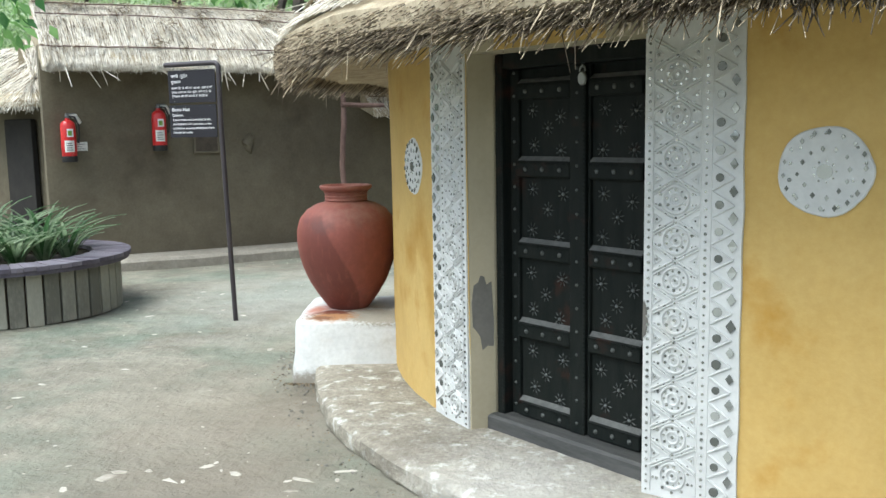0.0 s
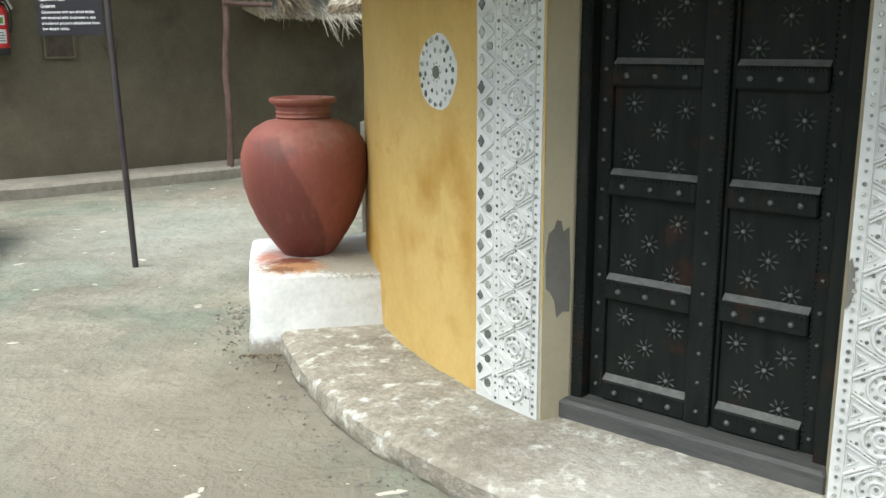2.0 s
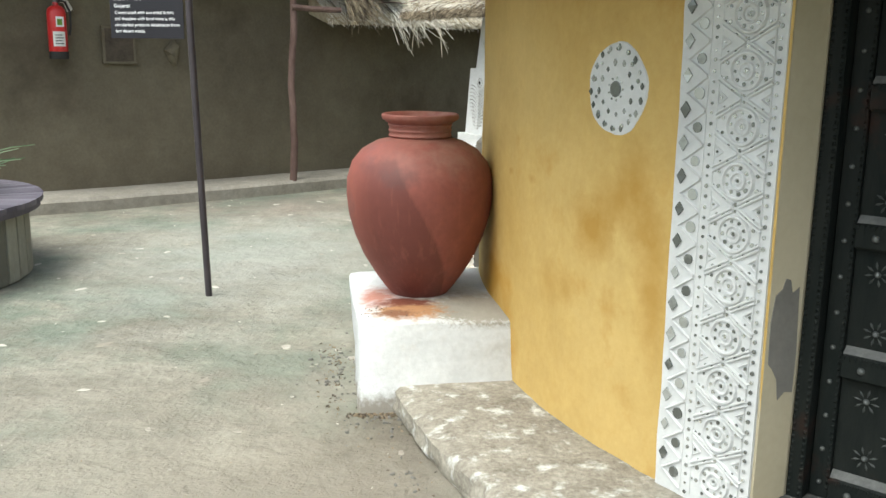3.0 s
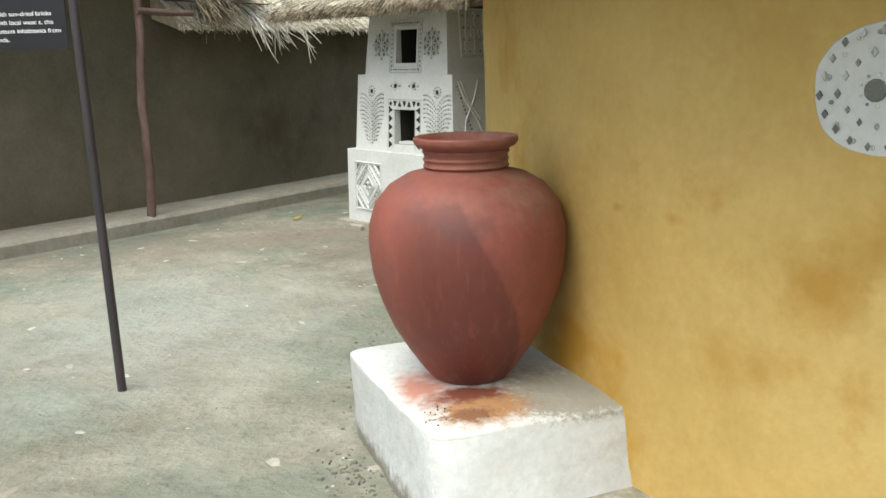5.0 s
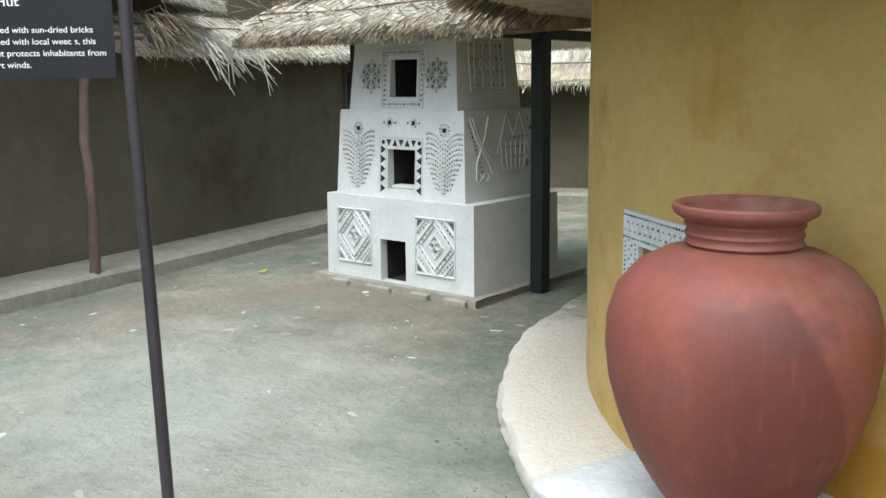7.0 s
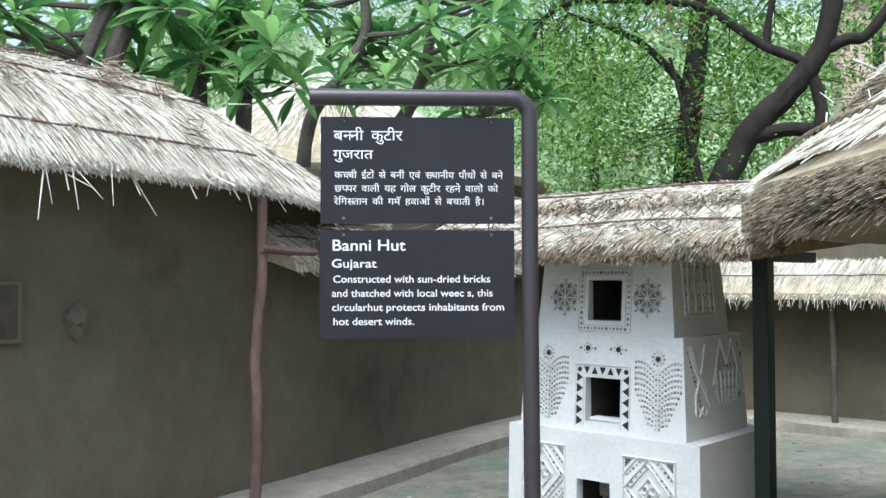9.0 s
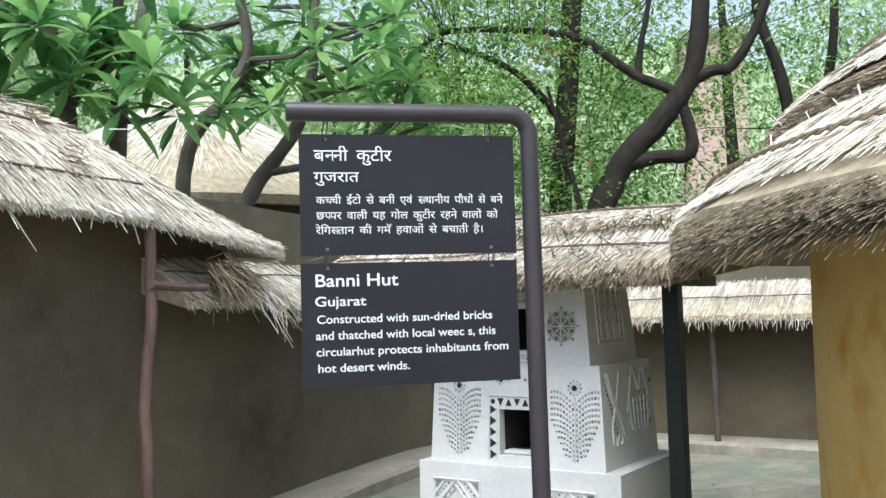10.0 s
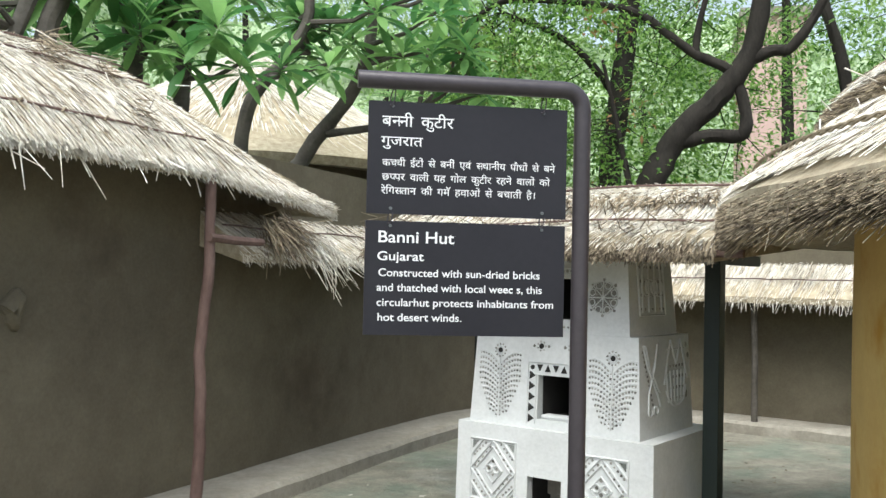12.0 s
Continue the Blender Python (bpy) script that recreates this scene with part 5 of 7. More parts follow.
q.dots([(-0.185 + 0.028 * k, 1.33) for k in range(13)] + [(-0.185 + 0.028 * k, 1.695) for k in range(13)] + [(-0.185, 1.36 + 0.035 * k) for k in range(10)] + [(0.17, 1.36 + 0.035 * k) for k in range(10)], 0.009)
q.done(None, M_GLASSCHIP)
# right faces: looped bands and a sunburst
q = Panel(side_face(0.597, 0.66, 0.05), tower)
for c in (0.22, 0.30):
    q.ring(c, 0.83, 0.03, 0.009, 0.01, 12)
q.line([(0.14, 1.24), (0.20, 1.1), (0.33, 0.93), (0.37, 0.85)], 0.012, 0.010)
q.line([(0.35, 1.24), (0.30, 1.1), (0.2, 0.93), (0.19, 0.83)], 0.012, 0.010)
q.line([(0.17, 1.24), (0.23, 1.1), (0.36, 0.94)], 0.01, 0.010)
q.ring(0.63, 1.0, 0.17, 0.012, 0.010, 22, 200, 345)
q.line([(0.44, 0.98), (0.56, 1.26), (0.64, 1.1), (0.72, 1.26), (0.82, 1.0)], 0.011, 0.010)
q.line([(0.5, 1.2), (0.8, 1.2)], 0.009, 0.009)
for k in range(6):
    q.line([(0.5 + 0.05 * k, 0.86), (0.48 + 0.06 * k, 1.06)], 0.008, 0.009)
q.dots([(0.5 + 0.05 * (k % 7), 0.88 + 0.07 * (k // 7)) for k in range(28)], 0.010)
q.dots([(0.13 + 0.012 * k, 1.2 - 0.03 * k) for k in range(12)], 0.008)
q.dots([(0.82, 1.22), (0.85, 1.15), (0.80, 0.9)], 0.018)
q.done(None, M_GLASSCHIP)
q = Panel(side_face(0.50, 1.285, 0.08), tower)
q.line([(0.26, 1.42), (0.66, 1.42), (0.66, 1.78), (0.26, 1.78), (0.26, 1.42)], 0.012, 0.010)
for k in range(4):
    q.ring(0.36 + 0.07 * k, 1.6, 0.05 + 0.008 * (k % 2), 0.009, 0.01, 16)
    q.line([(0.3 + 0.1 * k, 1.44), (0.33 + 0.09 * k, 1.76)], 0.009, 0.01)
q.dots([(0.3 + 0.055 * (k % 7), 1.46 + 0.09 * (k // 7)) for k in range(28)], 0.011)
q.done(None, M_GLASSCHIP)
# broken bricks in the lowest opening and the window sill
part("inner_bricks", Shape().box(-0.155, 0.085, 0.3, 0.36, 0.052, 0.2, None, 0.008).box(-0.155, -0.03, 0.26, 0.31, 0.2, 0.3, None, 0.008), M_LEDGE, tower)
part("window_ledge", Shape().box(-0.125, 0.128, 0.10, 0.2, 0.727, 0.75, None, 0.006), M_WHITE, tower)

# dark linings that put the shade inside the three openings into colour
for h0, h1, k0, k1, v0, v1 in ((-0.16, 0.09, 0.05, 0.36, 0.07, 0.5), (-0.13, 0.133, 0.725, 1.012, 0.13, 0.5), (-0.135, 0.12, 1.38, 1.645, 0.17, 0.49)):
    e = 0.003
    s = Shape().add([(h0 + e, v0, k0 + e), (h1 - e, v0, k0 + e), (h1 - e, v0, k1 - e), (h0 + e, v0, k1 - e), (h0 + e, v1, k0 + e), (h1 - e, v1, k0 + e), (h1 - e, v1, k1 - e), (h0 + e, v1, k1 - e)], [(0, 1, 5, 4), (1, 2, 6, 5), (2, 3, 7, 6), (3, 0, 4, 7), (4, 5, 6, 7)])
    part("opening", s, M_HOLE, tower, "inside of an opening, its shade a dark lining")


# ---- wall and ground stains, light put into the plinth ----
def blob(cx, cy, cz, r, colour, soft, grain, strength=1.0, flat=1.0):
    def build(n, l, vec):
        sep = n.new("ShaderNodeSeparateXYZ")
        l.new(vec, sep.inputs[0])
        sq = [calc(n, l, "POWER", calc(n, l, "ABSOLUTE", calc(n, l, "DIVIDE", calc(n, l, "SUBTRACT", sep.outputs[i], c), rr)), 2.0) for i, (c, rr) in enumerate(zip((cx, cy, cz), r))]
        d = calc(n, l, "SQRT", calc(n, l, "ADD", calc(n, l, "ADD", sq[0], sq[1]), sq[2]))
        d = calc(n, l, "ADD", d, calc(n, l, "MULTIPLY", calc(n, l, "SUBTRACT", noise_of(n, l, vec, grain), 0.5), 1.5))
        return calc(n, l, "MULTIPLY", ramp01(n, l, d, 1.0, 1.0 - soft), strength), colour
    return build


for a_, z_, rr, hh, st in ((204.1, 1.02, 0.12, 0.22, 0.85), (205.9, 0.76, 0.11, 0.32, 0.75), (200.0, 0.86, 0.14, 0.14, 0.9), (202.2, 0.98, 0.13, 0.12, 0.6), (197.4, 0.62, 0.08, 0.10, 0.5), (195.2, 0.61, 0.13, 0.10, 0.5), (187.3, 0.975, 0.035, 0.02, 0.8), (191.7, 0.975, 0.06, 0.03, 0.7)):
    c_ = hut(a_, HR, z_)
    stain_light_mask(M_YELLOW, blob(c_.x, c_.y, c_.z, (rr, rr, hh), (0.37, 0.205, 0.035), 0.85, 7, 0.95 * st))
stain_light_mask(M_GROUND, blob(-0.95, 4.0, 0.0, (1.0, 2.0, 9), (0.125, 0.105, 0.082), 0.8, 2.2, 0.75))
stain_light_mask(M_GROUND, blob(-1.3, 4.6, 0.0, (1.8, 2.4, 9), (0.28, 0.255, 0.205), 0.9, 1.6, 0.5))
stain_light_mask(M_GROUND, blob(0.3, 10.0, 0.0, (0.9, 1.5, 9), (0.15, 0.125, 0.10), 0.8, 3.0, 0.6))
stain_light_mask(M_GROUND, blob(-1.5, 8.6, 0.0, (1.7, 2.2, 9), (0.355, 0.36, 0.32), 0.9, 2.5, 0.65))
stain_light_mask(M_GROUND, blob(-0.62, 5.35, 0.0, (0.42, 0.42, 9), (0.105, 0.088, 0.066), 0.8, 7.0, 0.7))
stain_light_mask(M_GROUND, blob(-1.0, 10.7, 0.0, (2.2, 0.8, 9), (0.235, 0.185, 0.155), 0.9, 2.2, 0.55))
stain_light_mask(M_PED, blob(-0.6, 5.8, -0.03, (9, 9, 0.11), (0.20, 0.175, 0.135), 0.5, 20, 0.85))
stain_light_mask(M_PED, blob(-0.2, 5.55, 0.25, (0.3, 0.12, 0.09), (0.33, 0.30, 0.24), 0.8, 18, 0.6))
stain_light_mask(M_GROUND, blob(1.6, 11.6, 0.0, (1.2, 1.6, 9), (0.40, 0.42, 0.39), 0.9, 2.5, 0.75))
# pale limewashed far side, its colour lifted further to replace missing light
c_ = hut(150, 3.6, 0.1)
stain_light_mask(M_PLINTH, blob(c_.x, c_.y, c_.z, (1.9, 2.2, 1.4), (0.66, 0.61, 0.53), 0.5, 3, 0.95))
stain_light_mask(M_MUD, blob(-0.1, 13.0, 0.8, (0.4, 0.4, 0.35), (0.06, 0.042, 0.028), 0.9, 5, 0.5))
c_ = hut(226, 3.5, 0.1)
stain_light_mask(M_PLINTH, blob(c_.x, c_.y, c_.z, (0.8, 0.8, 1.0), (0.52, 0.52, 0.49), 0.9, 16, 0.45))
c_ = hut(214, 3.6, 0.1)
stain_light_mask(M_PLINTH, blob(c_.x, c_.y, c_.z, (0.35, 0.35, 1.0), (0.17, 0.15, 0.12), 0.9, 14, 0.6))

# ---- lettering on the sign ----
def lettering(text, x, z, width, cap, label="", bold=0.010, gap=1.0):
    """A line of raised white letters, as wide and high as on the board; x, z is its lower left end."""
    def glyphs(piece):
        c = bpy.data.curves.new("lettering", "FONT")
        c.body, c.size, c.extrude = piece, 1.0, 0.0
        c.offset, c.space_word = bold, gap
        o = bpy.data.objects.new("lettering", c)
        scene.collection.objects.link(o)
        bpy.context.view_layer.update()
        me = bpy.data.meshes.new_from_object(o.evaluated_get(bpy.context.evaluated_depsgraph_get()))
        bpy.data.objects.remove(o)
        bpy.data.curves.remove(c)
        vs, fs = [tuple(v.co) for v in me.vertices], [tuple(p_.vertices) for p_ in me.polygons]
        bpy.data.meshes.remove(me)
        return vs, fs

    # half letters lose their upright stem and join the next letter
    s, pen = Shape(), 0.0
    pieces = text.split("्")
    for i, piece in enumerate(pieces):
        half = i < len(pieces) - 1
        head, last = (piece[:-1], piece[-1]) if half else (piece, "")
        for chunk, cut in ((head, False), (last, True)):
            if not chunk:
                continue
            vs, fs = glyphs(chunk.strip() or chunk)
            wide = max((v[0] for v in vs), default=0.3)
            if cut:
                stem = wide - 0.13
                vs = [(min(v[0], stem), v[1], 0) for v in vs]
                fs = [f_ for f_ in fs if len({round(vs[k][0], 4) for k in f_}) > 1]
                wide = stem - 0.01
            else:
                wide += 0.3 * gap * (chunk.endswith(" "))
                if chunk.startswith(" "):
                    pen += 0.3 * gap
            s.add([(v[0] + pen, v[1], 0) for v in vs], fs)
            pen += wide
    wide = max(v[0] for v in s.v)
    s.v = [(x + v[0] / wide * width, -0.0026, z + v[1] * cap) for v in s.v]
    part("lettering", s, M_LETTER, upper_board if z > 1.78 else lower_board, label)


PXM = BW / 390.0
for text, x0, x1, base in (("Banni Hut", 562, 710, 498), ("Gujarat", 562, 652, 533), ("Constructed with sun-dried bricks", 565, 880, 564), ("and thatched with local weec s, this", 563, 885, 593), ("circularhut protects inhabitants from", 563, 908, 622), ("hot desert winds.", 565, 727, 651)):
    lettering(text, BX + (x0 - 540) * PXM, 1.766 - (base - 456) * 0.00118, (x1 - x0) * PXM, (0.038 if base == 498 else 0.029 if base == 533 else 0.025))
for text, x0, x1, base, cap in (("बन्नी कुटीर", 566, 704, 271, 0.036), ("गुजरात", 565, 645, 308, 0.032), ("कच्ची ईंटों से बनीं एवं स्थानीय पौधों से बने", 568, 907, 347, 0.0235), ("छप्पर वाली यह गोल कुटीर रहने वालों को", 568, 897, 374, 0.0235), ("रेिगस्तान की गमॅ हवाओं से बचाती है।", 567, 867, 400, 0.0235)):
    lettering(text, BX + (x0 - 540) * PXM, 2.043 - (base - 224) * 0.00122, (x1 - x0) * PXM, cap, "", 0.004, 1.7)
for x, z in ((BX + 0.056, 2.032), (BX + BW - 0.058, 2.032), (BX + 0.056, 1.795), (BX + BW - 0.058, 1.795), (BX + 0.056, 1.755), (BX + BW - 0.058, 1.755)):
    s = Shape()
    s.loft([[(x + r * math.cos(t), y, z + r * math.sin(t)) for t in (2 * math.pi * k / 10 for k in range(10))] for r, y in ((0.004, -0.0021), (0.0032, -0.0032))])
    part("eyelet", s, M_STUD, upper_board if z > 1.78 else lower_board)

# ---- things on and along the mud wall ----


def wall_frame(x, z):
    """A frame on the mud wall at the given x: u along the wall, -y outward."""
    k = min(range(len(BACK) - 1), key=lambda i: abs(BACK[i].x - x))
    a, b = BACK[max(k - 1, 0)], BACK[k + 1]
    d = (b - a).normalized()
    o = BACK[k]
    return Matrix(((d.x, -d.y, 0, o.x), (d.y, d.x, 0, o.y), (0, 0, 1, z), (0, 0, 0, 1)))


def extinguisher(m):
    t = thing("fire_extinguisher", "red fire extinguisher with white label hanging on the mud wall", "fire extinguisher", m, "fire extinguishers")
    c = pose(0, -0.10, 0)
    body_ = part("cylinder", Shape().lathe([(0.0, -0.23), (0.07, -0.225), (0.082, -0.21), (0.082, 0.14), (0.075, 0.175), (0.05, 0.2), (0.024, 0.21), (0.022, 0.235)], 28, c), M_RED, t, smooth=True)
    part("foot", Shape().lathe([(0.0, -0.262), (0.078, -0.262), (0.084, -0.25), (0.084, -0.195), (0.0, -0.19)], 24, c), M_RUBBER, t, "black base ring", smooth=True)
    s = Shape()
    s.loft([[(0.0835 * math.sin(a), -0.10 - 0.0835 * math.cos(a), z) for a in (radians(-38 + 76 * k / 10) for k in range(11))] for z in (-0.15, -0.02)], caps=False, closed=False)
    part("label", s, M_LABEL, body_, "white printed label")
    s = Shape()
    s.loft([[(0.0835 * math.sin(a), -0.10 - 0.0835 * math.cos(a), z) for a in (radians(-15 + 50 * k / 8) for k in range(9))] for z in (0.02, 0.11)], caps=False, closed=False)
    part("label", s, M_LETTER, body_, "white and green label")
    s = Shape()
    s.loft([[(0.0845 * math.sin(a), -0.10 - 0.0845 * math.cos(a), z) for a in (radians(-8 + 30 * k / 8) for k in range(9))] for z in (0.035, 0.09)], caps=False, closed=False)
    part("mark", s, M_LEAF, body_, "green square mark")
    s = Shape()
    for k in range(4):
        s.box(-0.035, 0.035 - 0.012 * (k % 2), -0.1855, -0.184, -0.13 + 0.025 * k, -0.122 + 0.025 * k)
    part("print", s, M_STEEL, body_, "rows of small print")
    s = Shape().lathe([(0.02, 0.23), (0.026, 0.235), (0.026, 0.262), (0.015, 0.27), (0, 0.27)], 14, c)
    s.box(-0.02, 0.085, -0.112, -0.088, 0.272, 0.284, None, 0.004).box(-0.015, 0.08, -0.11, -0.09, 0.24, 0.25, None, 0.003)
    part("valve", s, M_STUD, t)
    s = Shape()
    s.tube([(0.02, -0.12, 0.25), (0.07, -0.15, 0.24), (0.11, -0.14, 0.15), (0.112, -0.12, 0.02), (0.10, -0.11, -0.05)], [0.011, 0.011, 0.010, 0.010, 0.013], 8)
    part("hose", s, M_RUBBER, t, smooth=True)
    s = Shape()
    s.tube([(0.0, -0.09, 0.26), (0.09, -0.06, 0.25), (0.13, -0.04, 0.17)], [0.008, 0.03, 0.034], 4)
    part("tag", s, M_LABEL, t, "hanging paper tag")
    part("bracket", Shape().box(-0.015, 0.015, -0.09, 0.02, 0.2, 0.225), M_STUD, t)
    return t


extinguisher(wall_frame(-4.47, 1.50))
extinguisher(wall_frame(-3.58, 1.60))
m = wall_frame(-4.30, 1.41)
note = thing("paper_notice", "small white printed notice on the mud wall", "notice", m)
part("sheet", Shape().box(-0.09, 0.09, -0.012, -0.006, -0.05, 0.05), M_LABEL, note)
for k in range(3):
    part("print", Shape().box(-0.07, 0.06 - 0.03 * (k % 2), -0.0145, -0.0122, -0.03 + 0.025 * k, -0.024 + 0.025 * k), M_STUD, note)


def wall_niche(x, z, w_, h, mat):
    """A recess as a flat plate on the wall: dark back painted for its shade, and a mud rim."""
    m = wall_frame(x, z)
    t = thing("wall_recess", "small square recess in the mud wall, its shade a dark plate", "recess", m, "wall recesses", "structure")
    part("back", Shape().box(-w_ / 2, w_ / 2, -0.034, -0.03, -h / 2, h / 2), mat, t)
    s = Shape()
    for a in ((-w_ / 2 - 0.025, w_ / 2 + 0.025, h / 2, h / 2 + 0.025), (-w_ / 2 - 0.025, w_ / 2 + 0.025, -h / 2 - 0.025, -h / 2), (-w_ / 2 - 0.025, -w_ / 2, -h / 2, h / 2), (w_ / 2, w_ / 2 + 0.025, -h / 2, h / 2)):
        s.box(a[0], a[1], -0.037, 0.02, a[2], a[3], None, 0.004)
    part("rim", s, M_MUD, t)


wall_niche(-3.12, 1.47, 0.26, 0.30, M_SOIL)
wall_niche(1.62, 1.42, 0.24, 0.38, M_HOLE)
m = wall_frame(-2.62, 1.40)
peg = thing("clay_bracket", "broken clay lump on the mud wall", "clay bracket", m)
s = Shape()
s.loft([[((0.07 * w_ + 0.02 * math.sin(3 * a)) * math.cos(a), -d, 0.11 * w_ * math.sin(a) + 0.03 * math.sin(2 * a)) for a in (2 * math.pi * k / 12 for k in range(12))] for w_, d in ((1.1, -0.02), (1.0, 0.02), (0.7, 0.05), (0.25, 0.065))])
part("lump", s, M_MUD, peg)


def pole(points, r0, r1, label, mat=M_POLE, n=10):
    s = Shape()
    pts, L = [], len(points) - 1
    for i in range(L):
        for k in range(5):
            a = Vector(points[i]).lerp(Vector(points[i + 1]), k / 5)
            pts.append(a + Vector((0.012 * noise.noise((a.z * 4, i, 1)), 0.012 * noise.noise((a.z * 4, i, 5)), 0)))
    pts.append(Vector(points[-1]))
    s.tube(pts, [r0 + (r1 - r0) * i / (len(pts) - 1) + 0.004 * noise.noise((i * 0.9, 2, 2)) for i in range(len(pts))], n)
    return solid("wooden_pole", s, mat, label, "pole", group="eave poles", smooth=True)


pole([(-1.50, 11.60, 0.11), (-1.48, 11.60, 0.5), (-1.50, 11.6, 1.1), (-1.46, 11.58, 1.7), (-1.47, 11.58, 2.3)], 0.04, 0.034, "crooked reddish wooden pole holding up the wall thatch")
pole([(4.98, 12.69, 0.0), (4.99, 12.71, 0.8), (4.99, 12.73, 1.6)], 0.035, 0.032, "straight pale wooden pole under the far thatch", M_GREYBARK)
s = Shape()
s.tube([(-1.48, 11.54, 1.86), (-1.25, 11.72, 1.85), (-1.0, 11.90, 1.85)], [0.028, 0.03, 0.027], 8)
solid("eave_batten", s, M_POLE, "rough wooden batten under the low thatch", "batten", smooth=True)

# ---- loose straws, ropes and battens on the thatch ----
wall_line = FRONT[i_left:i_end - 6]


def along(line, profile, d):
    """Points along a thatch, d metres back from its eave, on its surface."""
    z = float(np.interp(d, [p_[0] for p_ in profile], [p_[1] for p_ in profile]))
    return [(q_.x, q_.y, z + 0.05 + 0.012 * noise.noise((i * 0.7, d, 0))) for i, q_ in enumerate(offset_line(line, d))]


wall_top = bpy.data.objects["wall_thatch"]
for d in (0.12, 0.62, 0.9):
    s = Shape()
    s.tube(along(wall_line, WALL_ROOF, d), 0.008, 6)
    part("tie_rod", s, M_POLE, wall_top)
knots = Shape()
for i, p_ in enumerate(along(wall_line, WALL_ROOF, 0.12)):
    if i % 2 == 0:
        knots.tube([(p_[0] - 0.02, p_[1] - 0.03, p_[2] - 0.015), (p_[0], p_[1], p_[2] + 0.015), (p_[0] + 0.02, p_[1] + 0.04, p_[2] + 0.01)], 0.006, 5)
part("tie_knots", knots, M_ROPE, wall_top, "", "stuff")


def loose(parent, roots, way, n, length, spread, mat, width=0.004):
    roots = np.asarray(roots, float)
    pick = roots[rng.integers(0, len(roots), n)] + rng.normal(0, spread, (n, 3))
    d = np.asarray(way, float) + rng.normal(0, 0.28, (n, 3))
    d /= np.linalg.norm(d, axis=1, keepdims=True)
    blades("loose_straw", pick, pick + d * (length * (0.4 + rng.random((n, 1)) * 0.8)), width * (0.6 + 0.6 * rng.random(n)), mat, parent)


eave = along(wall_line, WALL_ROOF, 0.0)
loose(wall_top, [(p_[0], p_[1], p_[2] - 0.08) for p_ in eave], (0.35, -0.35, -0.8), 26, 0.28, 0.03, M_STRAW, 0.006)
loose(wall_top, along(wall_line, WALL_ROOF, 0.5), (0.6, -0.5, -0.35), 130, 0.2, 0.07, M_STRAW)
for k_ in range(16):
    c_ = along(wall_line, WALL_ROOF, float(rng.uniform(0.2, 1.0)))[int(rng.integers(4, len(wall_line) - 2))]
    loose(wall_top, [c_], (0.5, -0.5, -0.3), 40, 0.16, 0.05, M_STRAW_OLD)
low_line = FRONT[i_lo:i_far + 1]
low_top = bpy.data.objects["low_thatch"]
e0 = low_line[6]
loose(low_top, [(e0.x - 0.3, e0.y - 0.15, 1.84), (e0.x - 0.1, e0.y, 1.82), (e0.x + 0.1, e0.y + 0.05, 1.82)], (0.45, -0.25, -0.7), 60, 0.36, 0.05, M_STRAW, 0.005)
e1 = low_line[1]
loose(low_top, [(e1.x, e1.y + 0.05, 1.98), (e1.x + 0.12, e1.y + 0.12, 1.98)], (0.35, -0.3, -0.65), 160, 0.3, 0.05, M_STRAW_OLD, 0.005)
for d in (0.3, 0.75):
    s = Shape()
    s.tube(along(low_line, [(0.12, 1.78), (0.2, 1.86), (0.55, 2.08), (0.9, 2.3), (1.3, 2.4)], d), 0.007, 6)
    part("tie_rod", s, M_POLE, low_top)
loose(roof, [hut(a, 3.82, 1.9) for a in range(150, 262, 2)], (-0.2, -0.25, -0.85), 70, 0.16, 0.03, M_STRAW_OLD, 0.004)
loose(roof, [hut(a, 3.5, 2.28) for a in range(150, 262, 3)], (-0.6, -0.5, -0.35), 200, 0.18, 0.12, M_STRAW)
for r_, z_ in ((3.68, 2.2), (3.36, 2.42), (3.05, 2.72), (2.72, 2.95)):
    for ph in (0.0, math.pi):
        s = Shape()
        s.tube([hut(130 + 0.5 * k, r_ + 0.005 * math.cos(k * 1.3 + ph), z_ + 0.007 * math.sin(k * 1.3 + ph)) for k in range(280)], 0.006, 5)
        part("rope", s, M_ROPE, roof, "twisted straw rope")
# rafters and a straw bundle under the hut's eave
for a in range(140, 262, 9):
    s = Shape()
    s.tube([hut(a, 3.1, 2.02), hut(a + 1, 3.78, 1.93)], 0.022, 7)
    part("rafter", s, M_POLE, roof)
shelter = bpy.data.objects["shelter_thatch"]
shelter_edge = [TOWER @ Vector((u, -0.2, 1.98)) for u in np.linspace(-1.3, 1.3, 30)]
loose(shelter, shelter_edge, (-0.6, -0.5, 0.02), 200, 0.22, 0.06, M_STRAW_OLD)
loose(shelter, [TOWER @ Vector((u, 0.16, 2.14)) for u in np.linspace(-1.3, 1.3, 30)], (-0.7, -0.35, -0.35), 800, 0.11, 0.025, M_STRAW_OLD, 0.006)
for v_, z_ in ((-0.1, 2.0), (0.3, 2.24)):
    s = Shape()
    s.tube([TOWER @ Vector((u, v_, z_ + 0.01 * math.sin(4 * u))) for u in np.linspace(-1.3, 1.3, 24)], 0.007, 6)
    part("tie_rod", s, M_POLE, shelter)
part("edge_batten", Shape().tube([TOWER @ Vector((-1.3, -0.2, 1.80)), TOWER @ Vector((1.3, -0.2, 1.80))], 0.022, 8), M_POLE, shelter)
far_top = bpy.data.objects["far_thatch"]
s = Shape()
s.tube(along(FRONT[i_far:], [(-0.1, 1.5), (0.0, 1.58), (0.5, 1.85), (1.0, 2.1)], 0.12), 0.007, 6)
part("tie_rod", s, M_POLE, far_top)

